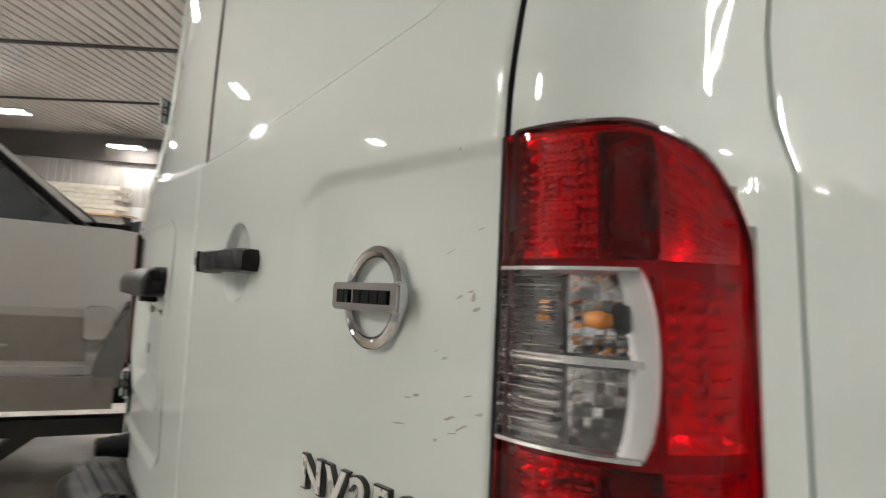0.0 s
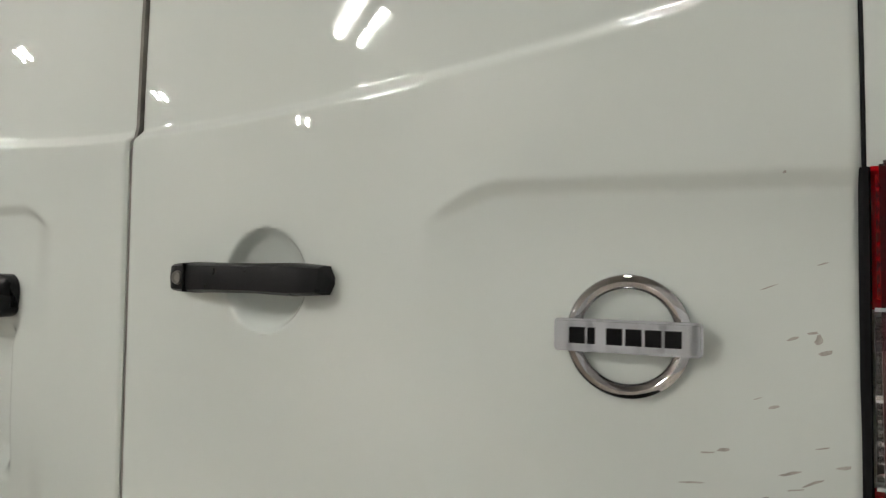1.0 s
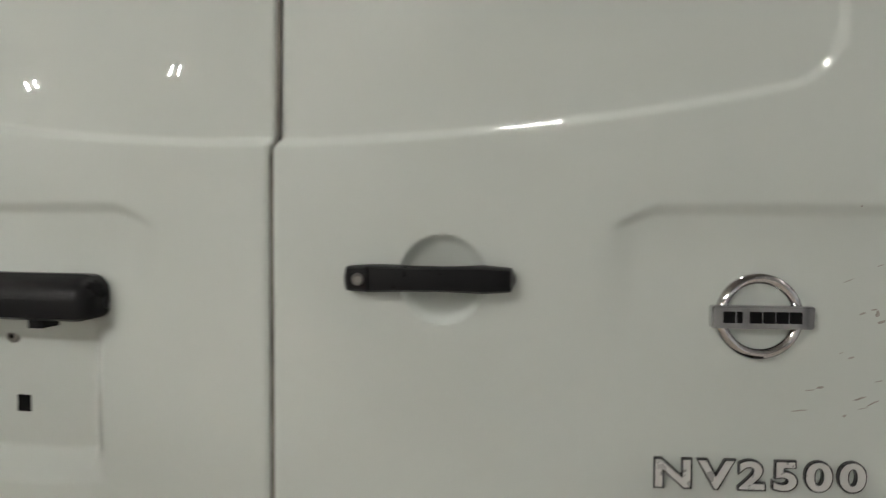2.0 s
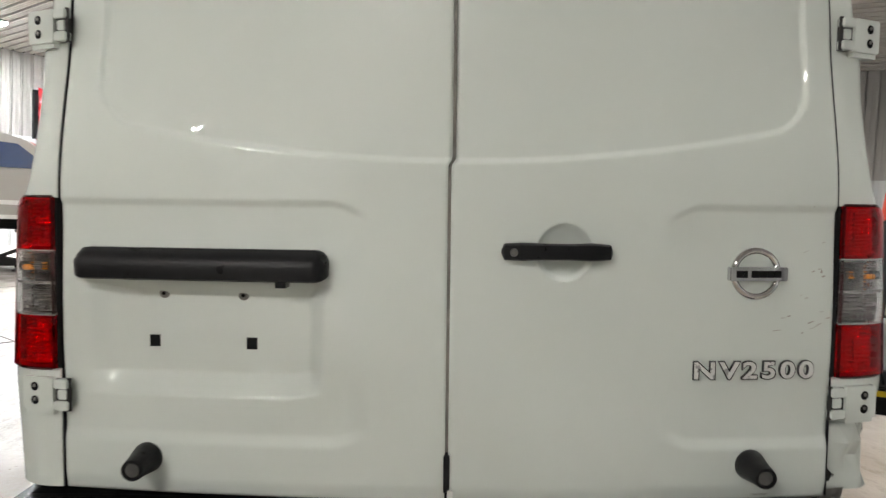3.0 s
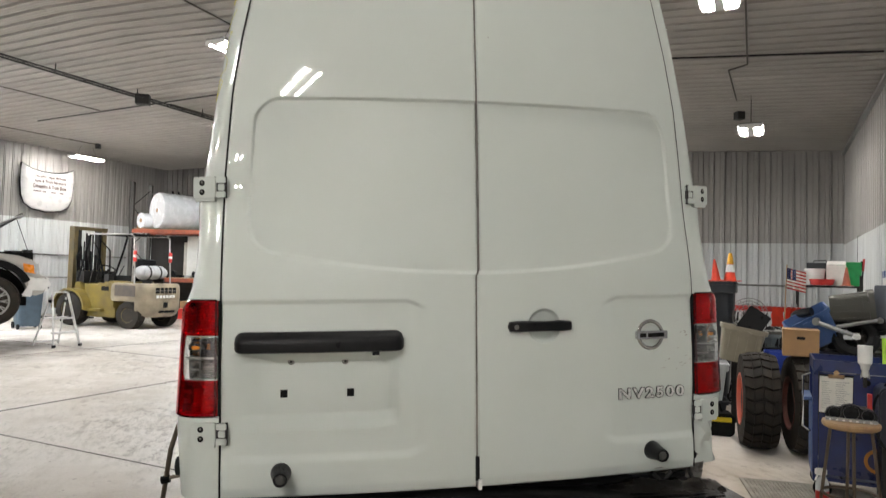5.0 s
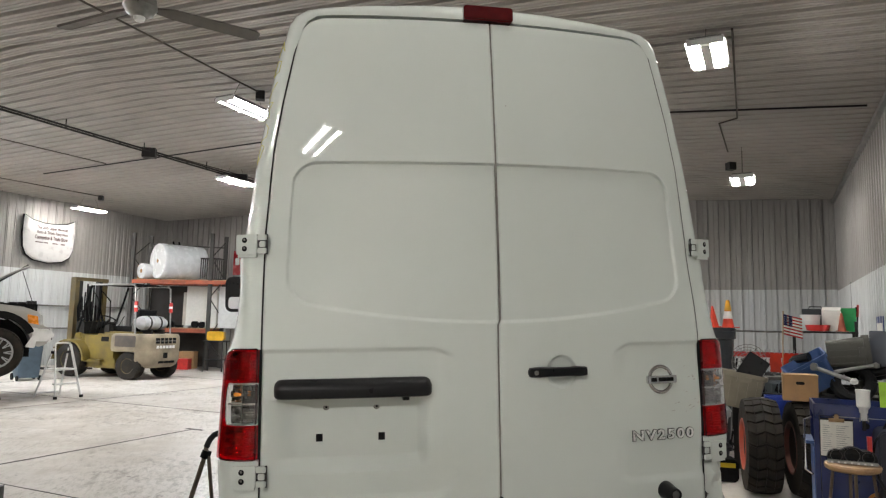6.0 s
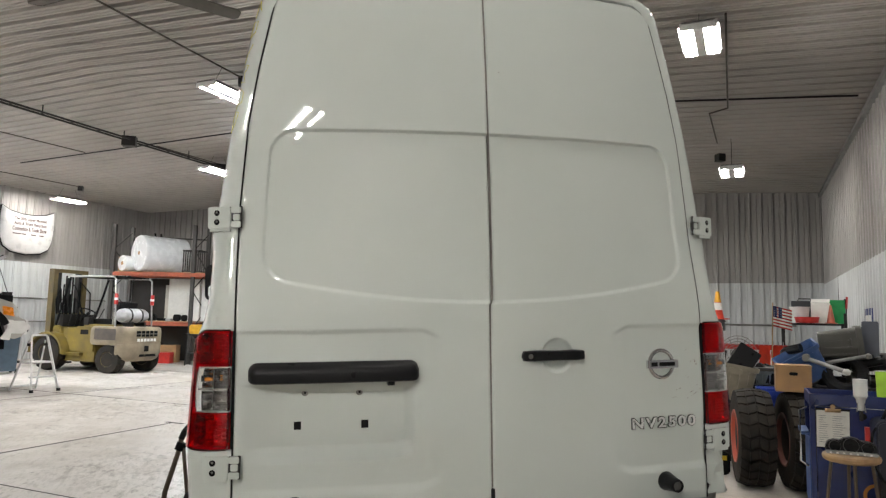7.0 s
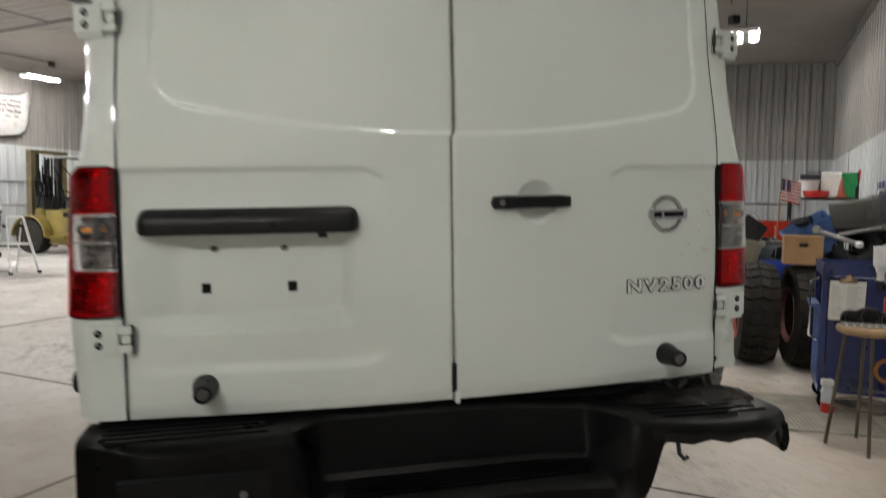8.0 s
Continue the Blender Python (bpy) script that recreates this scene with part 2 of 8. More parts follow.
def lathe(profile, bm=None, sides=24, m=None, caps=True):
    """Turns a profile of (radius, height) round the z axis; m moves it."""
    own = bmesh.new()
    rings = [[own.verts.new((r * math.cos(t * math.tau / sides), r * math.sin(t * math.tau / sides), h)) for t in range(sides)] for r, h in profile]
    for a, b in zip(rings, rings[1:]):
        for t in range(sides):
            own.faces.new((a[t], a[(t + 1) % sides], b[(t + 1) % sides], b[t]))
    if caps and profile[0][0] > 1e-4:
        own.faces.new(rings[0][::-1])
    if caps and profile[-1][0] > 1e-4:
        own.faces.new(rings[-1])
    bmesh.ops.remove_doubles(own, verts=own.verts, dist=1e-5)
    bmesh.ops.recalc_face_normals(own, faces=own.faces)
    if m is not None:
        own.transform(m)
    if bm is None:
        return own
    tmp = bpy.data.meshes.new("tmp")
    own.to_mesh(tmp)
    own.free()
    bm.from_mesh(tmp)
    bpy.data.meshes.remove(tmp)
    return bm


def rounded(x0, x1, z0, z1, r, n=5):
    """The outline of a rounded rectangle."""
    out = []
    for cx, cz, a in ((x1 - r, z1 - r, 0), (x0 + r, z1 - r, 90), (x0 + r, z0 + r, 180), (x1 - r, z0 + r, 270)):
        out += [(cx + r * math.cos(radians(a + 90 * i / n)), cz + r * math.sin(radians(a + 90 * i / n))) for i in range(n + 1)]
    return out


def sheet(rows, bm=None, closed=False):
    """A skin over rows of points."""
    bm = bm or bmesh.new()
    vs = [[bm.verts.new(p) for p in row] for row in rows]
    for a, b in zip(vs, vs[1:]):
        n = len(a)
        for i in range(n if closed else n - 1):
            bm.faces.new((a[i], a[(i + 1) % n], b[(i + 1) % n], b[i]))
    return bm


def letters(body, width, height, depth, bold=0.0, gap=1.0):
    """Writing as a mesh in the x-z plane, its lower left corner at the origin, facing -y."""
    cu = bpy.data.curves.new("writing", "FONT")
    cu.body, cu.extrude, cu.offset, cu.space_character = body, 0.02, bold, gap
    ob = bpy.data.objects.new("writing", cu)
    scene.collection.objects.link(ob)
    bpy.context.view_layer.update()
    me = bpy.data.meshes.new_from_object(ob.evaluated_get(bpy.context.evaluated_depsgraph_get()))
    bpy.data.objects.remove(ob)
    bm = bmesh.new()
    bm.from_mesh(me)
    bpy.data.meshes.remove(me)
    xs, ys, zs = zip(*[v.co for v in bm.verts])
    for v in bm.verts:
        x, y, z = v.co
        v.co = ((x - min(xs)) / (max(xs) - min(xs)) * width, -(z - min(zs)) / max(1e-6, max(zs) - min(zs)) * depth, (y - min(ys)) / (max(ys) - min(ys)) * height)
    return bm


def smooth01(a, b, x):
    t = min(1.0, max(0.0, (x - a) / (b - a)))
    return t * t * (3 - 2 * t)


def lerp_table(table, x):
    if x <= table[0][0]:
        return table[0][1]
    for (a, u), (b, w) in zip(table, table[1:]):
        if x <= b:
            return u + (w - u) * (x - a) / (b - a)
    return table[-1][1]


# ---- the hall ----
ACROSS, SOUTH = Vector((-0.8, 0.6)), Vector((-0.6, -0.8))
CR = Vector((10.29, 9.90))
CL = CR + 19.6 * ACROSS
ER, EL = CR + 30 * SOUTH, CL + 30 * SOUTH
EAVE_R, RIDGE, EAVE_L = 4.2, 4.69, 4.62


def hall(p, q, z):
    """A place in the hall: p metres from the east wall, q metres from the north wall."""
    v = CR + ACROSS * p + SOUTH * q
    return Vector((v.x, v.y, z))


def roof_z(p):
    return EAVE_R + (RIDGE - EAVE_R) * p / 9.8 if p < 9.8 else RIDGE + (EAVE_L - RIDGE) * (p - 9.8) / 9.8


def ribbed_wall(name, a, b, z0, z1, material, inward, proud=0.0, label="", top=None):
    """A ribbed sheet between two plan points; inward is the plan direction it faces; top gives its upper edge by the share along it."""
    a, b = Vector(a), Vector(b)
    length = (b - a).length
    d = (b - a) / length
    n = Vector(inward).normalized()
    pitch, prof = 0.2286, ((0.0, 0.0), (0.040, 0.0), (0.041, -0.034), (0.060, -0.034), (0.061, 0.0), (0.066, 0.022), (0.092, 0.022), (0.100, 0.0), (0.165, 0.0), (0.17, 0.006), (0.18, 0.006), (0.185, 0.0))
    pts = [(k * pitch + s, h) for k in range(int(length / pitch) + 1) for s, h in prof if k * pitch + s <= length] + [(length, 0)]
    bm = bmesh.new()
    rows = []
    for lower in (True, False):
        row = []
        for s, h in pts:
            p = a + d * s + n * (h + proud)
            row.append((p.x, p.y, z0 if lower else (top(s / length) if top else z1)))
        rows.append(row)
    sheet(rows, bm)
    return tagged(finish(name, bm, material, smooth=False), label, "wall", kind="structure")


def slab_wall(name, a, b, z1, outward, label, top=None):
    a, b, n = Vector(a), Vector(b), Vector(outward).normalized() * 0.15
    bm = bmesh.new()
    share = (0, 0.5, 1) if top else (0, 1)
    lo, hi, lo2, hi2 = [], [], [], []
    for s in share:
        p = a + (b - a) * s
        z = top(s) if top else z1
        lo.append(bm.verts.new((p.x, p.y, 0))), hi.append(bm.verts.new((p.x, p.y, z)))
        lo2.append(bm.verts.new((p.x + n.x, p.y + n.y, 0))), hi2.append(bm.verts.new((p.x + n.x, p.y + n.y, z)))
    for i in range(len(share) - 1):
        for q in ((lo[i], lo[i + 1], hi[i + 1], hi[i]), (lo2[i + 1], lo2[i], hi2[i], hi2[i + 1]), (hi[i], hi[i + 1], hi2[i + 1], hi2[i]), (lo[i + 1], lo[i], lo2[i], lo2[i + 1])):
            bm.faces.new(q)
    bm.faces.new((lo[0], hi[0], hi2[0], lo2[0])), bm.faces.new((lo[-1], lo2[-1], hi2[-1], hi[-1]))
    bmesh.ops.recalc_face_normals(bm, faces=bm.faces)
    return tagged(finish(name, bm, M_WALL_UP, smooth=False), label, "wall", kind="structure")


def gable(s):
    return roof_z(19.6 * s)


def gable_back(s):
    return roof_z(19.6 * (1 - s))


R_IN, B_IN, L_IN = ACROSS, SOUTH, -ACROSS
for nm, a, b, inn, seam, top in (("wall_east", CR, ER, R_IN, 2.24, lambda s: EAVE_R), ("wall_north", CR, CL, B_IN, 2.27, gable), ("wall_west", CL, EL, L_IN, 2.64, lambda s: EAVE_L)):
    slab_wall(nm, a, b, 0, -inn, "steel-clad outer wall of the workshop hall", top)
    ribbed_wall("wall_cladding", a, b, seam - 0.05, 0, M_WALL_UP, inn, 0.036, "stained grey ribbed steel sheets on the upper wall", top)
    ribbed_wall("wall_cladding", a, b, 0.0, seam, M_WALL_LOW, inn, 0.043, "white ribbed steel sheets on the lower wall")
slab_wall("wall_south", EL, ER, 0, SOUTH, "steel-clad outer wall of the workshop hall", gable_back)

# concrete floor with saw-cut joints and a drain slot
bm = bmesh.new()
corners = [CR, CL, EL, ER]
vs = [bm.verts.new((p.x, p.y, 0)) for p in corners] + [bm.verts.new((p.x, p.y, -0.2)) for p in corners]
bm.faces.new(vs[:4]), bm.faces.new(vs[4:][::-1])
for i in range(4):
    bm.faces.new((vs[i], vs[4 + i], vs[4 + (i + 1) % 4], vs[(i + 1) % 4]))
bmesh.ops.recalc_face_normals(bm, faces=bm.faces)
floor = tagged(finish("floor", bm, M_FLOOR, smooth=False), "worn, stained grey-beige concrete slab with cracks and tyre marks", "floor", kind="structure")

# ribbed ceiling, two gentle slopes up to a ridge
bm = bmesh.new()
pitch = 0.2286
prof = ((0.0, 0.0), (0.001, 0.185), (0.074, 0.185), (0.075, 0.0), (0.108, 0.0), (0.111, 0.022), (0.121, 0.022), (0.124, 0.0), (0.165, 0.0), (0.168, 0.022), (0.178, 0.022), (0.181, 0.0))
for p0, p1, parts_across in ((0.0, 9.8, 8), (9.8, 19.6, 8)):
    cuts = [p0 + (p1 - p0) * i / parts_across for i in range(parts_across + 1)]
    rows = [[] for _ in cuts]
    for k in range(int(30 / pitch)):
        for s, h in prof:
            q = k * pitch + s
            for row, p in zip(rows, cuts):
                sag = 0.004 * noise.noise(Vector((p * 0.6, q * 0.9, 0)))
                row.append(tuple(hall(p, q, roof_z(p) + h + sag)))
    sheet(rows, bm)
    bm.faces.new([bm.verts.new(tuple(hall(p, q, roof_z(p) + 0.2))) for p, q in ((p0, 0), (p1, 0), (p1, 30), (p0, 30))])
tagged(finish("ceiling", bm, M_CEIL, smooth=False), "ribbed grey steel ceiling, dusty and stained", "ceiling", kind="structure")


# saw-cut joints and the slot drain
def floor_joint(p0, q0, p1, q1, w, material, label):
    a, b = hall(p0, q0, 0), hall(p1, q1, 0)
    d = (b - a).normalized()
    n = Vector((-d.y, d.x, 0)) * w / 2
    bm = bmesh.new()
    rows = [[tuple(a + n * s + Vector((0, 0, z))), tuple(b + n * s + Vector((0, 0, z)))] for s, z in ((-1, 0), (-0.9, 0.003), (0.9, 0.003), (1, 0))]
    sheet(rows, bm)
    bmesh.ops.recalc_face_normals(bm, faces=bm.faces)
    tagged(finish("floor_joint", bm, material, smooth=False), label, "floor joint", kind="structure")


for q in (4.35, 8.62, 12.86, 17.1, 21.4):
    floor_joint(0.1, q, 19.4, q, 0.011, M_JOINT, "dark saw-cut joint in the concrete")
for p in (4.2, 11.6, 15.6):
    floor_joint(p, 0.2, p, 29.8, 0.009, M_JOINT, "dark saw-cut joint in the concrete")
floor_joint(7.95, 9.98, 7.72, 16.4, 0.03, M_JOINT, "narrow black slot drain")
floor_joint(7.78, 9.96, 8.06, 9.96, 0.06, M_JOINT, "black slot drain end box")


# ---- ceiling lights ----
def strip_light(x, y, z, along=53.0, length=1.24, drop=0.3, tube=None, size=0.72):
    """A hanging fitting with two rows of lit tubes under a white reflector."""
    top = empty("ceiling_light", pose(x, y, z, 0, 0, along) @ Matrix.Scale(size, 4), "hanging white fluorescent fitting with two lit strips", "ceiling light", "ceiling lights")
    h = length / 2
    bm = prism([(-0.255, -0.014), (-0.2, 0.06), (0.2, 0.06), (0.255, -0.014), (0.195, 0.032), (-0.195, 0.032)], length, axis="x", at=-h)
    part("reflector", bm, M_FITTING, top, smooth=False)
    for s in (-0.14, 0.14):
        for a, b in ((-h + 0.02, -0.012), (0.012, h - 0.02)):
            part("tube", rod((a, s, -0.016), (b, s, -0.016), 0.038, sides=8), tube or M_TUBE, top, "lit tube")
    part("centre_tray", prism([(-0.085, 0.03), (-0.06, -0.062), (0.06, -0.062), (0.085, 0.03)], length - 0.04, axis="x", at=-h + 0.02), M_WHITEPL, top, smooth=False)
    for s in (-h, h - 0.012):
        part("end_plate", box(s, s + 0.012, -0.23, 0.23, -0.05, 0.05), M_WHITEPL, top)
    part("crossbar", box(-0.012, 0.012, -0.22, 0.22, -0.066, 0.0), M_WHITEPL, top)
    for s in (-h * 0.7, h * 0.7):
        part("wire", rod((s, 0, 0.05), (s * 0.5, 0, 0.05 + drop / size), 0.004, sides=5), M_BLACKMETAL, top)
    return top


# The second and fourth fittings are unseen, added as fill.
for x, y, z in ((-1.64, 7.07, 4.29), (-7.5, 0.2, 4.38), (-6.7, 17.8, 4.33), (-6.75, 8.6, 4.38), (-16.9, -0.28, 4.28), (-18.8, 2.48, 4.2)):
    strip_light(x, y, z, drop=0.3)
# Only the first stands in view; the rest are added to brighten the west side.
for x, y, z in ((-2.33, 12.77, 4.38), (-12.0, 12.0, 4.35), (-9.5, 8.5, 4.36), (-8.6, 10.9, 4.36), (-10.6, 13.2, 4.36)):
    strip_light(x, y, z, drop=0.27, tube=M_TUBECOOL)
# Unseen and boosted to light the van's rear; the last two are added.
for x, y, z in ((-6.9, -9.8, 4.12), (-10.3, -3.6, 4.36), (-10.2, -8.2, 4.3)):
    strip_light(x, y, z, drop=0.27, tube=M_TUBEBRIGHT)
strip_light(-2.66, -5.2, 4.12, along=46.0, length=1.40, drop=0.25, tube=M_TUBEMID, size=1.0)
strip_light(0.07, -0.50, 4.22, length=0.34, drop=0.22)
# Unseen fitting added to brighten the van's right flank.
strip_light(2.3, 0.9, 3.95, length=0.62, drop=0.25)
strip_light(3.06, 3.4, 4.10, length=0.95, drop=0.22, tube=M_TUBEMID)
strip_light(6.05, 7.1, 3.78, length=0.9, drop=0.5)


# ---- the van ----
VAN = Matrix(((0.99935, -0.00032, -0.03601, -0.0104), (-0.00032, 0.99985, -0.0175, -0.005), (0.03601, 0.0175, 0.9992, 0), (0, 0, 0, 1)))
van = empty("cargo_van", VAN, "white high-roof cargo van with a crushed rear corner and bent bumper", "van")
EDGE = ((0.66, 0.842), (1.30, 0.838), (1.5, 0.836), (1.7, 0.832), (2.0, 0.808), (2.2, 0.776), (2.4, 0.735), (2.56, 0.70))
FLANK = ((0.66, 0.984), (0.9, 0.997), (1.1, 0.984), (1.28, 0.973), (1.34, 0.950), (1.42, 0.937), (1.52, 0.931), (1.62, 0.935), (1.72, 0.916), (1.99, 0.879), (2.32, 0.823), (2.5, 0.782))
DOOR_TOP, DOOR_LOW = 2.545, 0.662


def rear_y(x, z):
    """The bowed, leaning skin of the rear end."""
    yc = -0.022 + (0.044 * (z - 1.35) ** 2 + 0.012 * (z - 1.35) if z > 1.35 else 0.0)
    return yc + (0.05 + 0.05 * smooth01(1.3, 1.7, z)) * (x / 0.84) ** 2


def ramp(a, b, x, k=0.25):
    """From 0 at a to 1 at b, straight but for a fillet of share k at either end."""
    t = min(1.0, max(0.0, (x - a) / (b - a)))
    g = 1 / (1 - k)
    if t < k:
        return g * t * t / (2 * k)
    if t > 1 - k:
        return 1 - g * (1 - t) ** 2 / (2 * k)
    return g * (t - k / 2)


def blank(x, z):
    """Inward depth of the pressed blank where a window would be."""
    ax = abs(x)
    a = z - (1.381 + 0.15 * x * x)
    b = 1.981 - z
    c = lerp_table(((1.4, 0.767), (1.6, 0.767), (1.9, 0.747), (2.0, 0.737)), z) - ax
    r, m = 0.085, min(a, b)
    inside = r - math.hypot(r - m, r - c) if m < r and c < r else min(m, c)
    wide = 0.015 if a < b else 0.009
    return (0.0085 + 0.004 * smooth01(0.30, 0.1, b)) * ramp(-0.001, wide, inside, 0.3)


def pressing(x, z, side):
    """Inward depth of all pressed shapes of a rear door."""
    d = blank(x, z)
    if side > 0:
        run, bend = smooth01(0.44, 0.50, x), 1 - smooth01(0.44, 0.525, x)
    else:
        run, bend = smooth01(0.165, 0.225, -x), 1 - smooth01(0.165, 0.255, -x)
    zc = 1.302 - 0.026 * bend
    lo = 0.770 + 0.022 * bend
    fade = max(smooth01(1.06, 1.27, z), smooth01(0.99, 0.84, z))
    d += 0.0075 * run * ramp(zc + 0.004, zc - 0.016, z, 0.35) * ramp(lo, lo + 0.034, z, 0.3) * fade
    d += 0.006 * smooth01(0.70, 0.655, z)
    if side < 0:
        # number-plate recess: a sharp sill below, a down-facing lip under the lamp bar
        slant = 0.05 * smooth01(1.09, 1.135, z)
        low = 0.874 + 0.010 * smooth01(-0.40, -0.27, x) ** 2
        run = ramp(-0.262 + 0.4 * slant, -0.306 + 0.4 * slant, x, 0.3) * ramp(-0.838, -0.70, x, 0.45)
        top = ramp(1.131, 1.094, z, 0.08) if x > -0.66 else ramp(1.131, 1.094 + 0.2 * max(0.0, -0.66 - x), z, 0.08)
        d += 0.031 * run * ramp(low, low + 0.056, z, 0.14) * top
    else:
        e = math.hypot((x - 0.236) / 0.0605, (z - 1.2005) / 0.0615)
        if e < 1.0:
            d += 0.024 * math.sqrt(1 - e * e) * smooth01(1.0, 0.8, e) ** 0.4
    return d


def edge_x(z, side):
    """Half width of the door opening; the struck side is a little narrower."""
    return lerp_table(EDGE, z) - (0.017 if side > 0 else 0.0)


def split_x(z):
    return -0.006 + 0.009 * smooth01(1.375, 1.395, z)


def door_edge(z, side=-1):
    x = edge_x(z, side) + (0.006 if side > 0 else 0.0052)
    if z > DOOR_TOP - 0.075:
        t = (z - DOOR_TOP + 0.075) / 0.0755
        x -= 0.075 * (1 - math.sqrt(max(0.0, 1 - t * t)))
    return x


def stepped(a, b, bands, near=0.0026, far=0.016):
    """Places from a to b, close together inside the bands and wide apart elsewhere."""
    out, x = [a], a
    while x < b - 1e-6:
        tight = x - a < 0.011 or b - x < 0.012 or any(u - far * 0.6 <= x <= v for u, v in bands)
        x = min(b, x + (near if tight else far))
        out.append(x)
    if out[-1] - out[-2] < near * 0.4:
        out.pop(-2)
    return out


def rear_door(side):
    folds = [(0.664, 0.70), (0.764, 0.83), (0.868, 0.945), (1.095, 1.14), (1.262, 1.312), (1.376, 1.505), (1.93, 1.985)]
    zs = stepped(DOOR_LOW, DOOR_TOP, folds + ([(1.13, 1.27)] if side > 0 else []))
    across = [(0.16, 0.31), (0.44, 0.53), (0.66, 0.78)] if side > 0 else [(0.15, 0.32), (0.66, 0.84)]
    us = [u / 0.84 for u in stepped(0.0, 0.84, across)]
    rows = []
    for z in zs:
        xi, xo = split_x(z) + side * 0.0034, side * door_edge(z, side)
        row = []
        for u in us:
            x = xi + (xo - xi) * u
            away = min(abs(x - xi), abs(x - xo), z - DOOR_LOW, DOOR_TOP - z)
            lip = 0.004 * (1 - min(1.0, away / 0.008)) ** 2
            row.append((x, rear_y(x, z) + pressing(x, z, side) + lip, z))
        rows.append(row if side > 0 else row[::-1])
    bm = sheet(rows)
    # folded flange all round
    rim = [e for e in bm.edges if len(e.link_faces) == 1]
    res = bmesh.ops.extrude_edge_only(bm, edges=rim)
    for v in [g for g in res["geom"] if isinstance(g, bmesh.types.BMVert)]:
        v.co.y += 0.03
    return part("rear_door", bm, M_PAINT, van, "white pressed-steel rear door")


door_left, door_right = rear_door(-1), rear_door(1)


CORNER_DEPTH = {-1: 0.125, 1: 0.139}


def corner_point(side, th, z, out=0.0, o=None, s=None, depth=None):
    """A point of the rear corner: from the door opening (0) round to the flank (1)."""
    ox, oz = o if o else (edge_x(z, side) + (0.011 if side < 0 else 0.009), z)
    depth = depth or CORNER_DEPTH[side]
    sx, sz = s if s else (lerp_table(FLANK, z), z)
    a = th * math.pi / 2
    u, w = abs(math.sin(a)) ** 0.8 * (1 if th >= 0 else -1), max(0.0, math.cos(a)) ** 0.8
    x, zz = ox + (sx - ox) * u, oz + (sz - oz) * u
    y = rear_y(ox, oz) + depth * (1 - w) + (0.006 if side > 0 else 0.0)
    return (side * (x + out * math.sin(a)), y - out * math.cos(a), zz)


def crumple(x, y, z):
    """The dent low in the struck corner."""
    w = smooth01(0.90, 0.80, z) * smooth01(0.6, 0.2, y)
    n = noise.noise(Vector((x * 9, y * 9, z * 11))) + 0.6 * noise.noise(Vector((x * 23, y * 19, z * 27)))
    return w * (0.024 + 0.042 * n)


def lamp_top(th):
    """Upper edge of a tail light, rounded off towards the flank."""
    k = max(0.0, (th - 0.46) / 0.51)
    return 1.303 - 0.114 * (1 - math.sqrt(max(0.0, 1 - min(1, k) ** 2)))


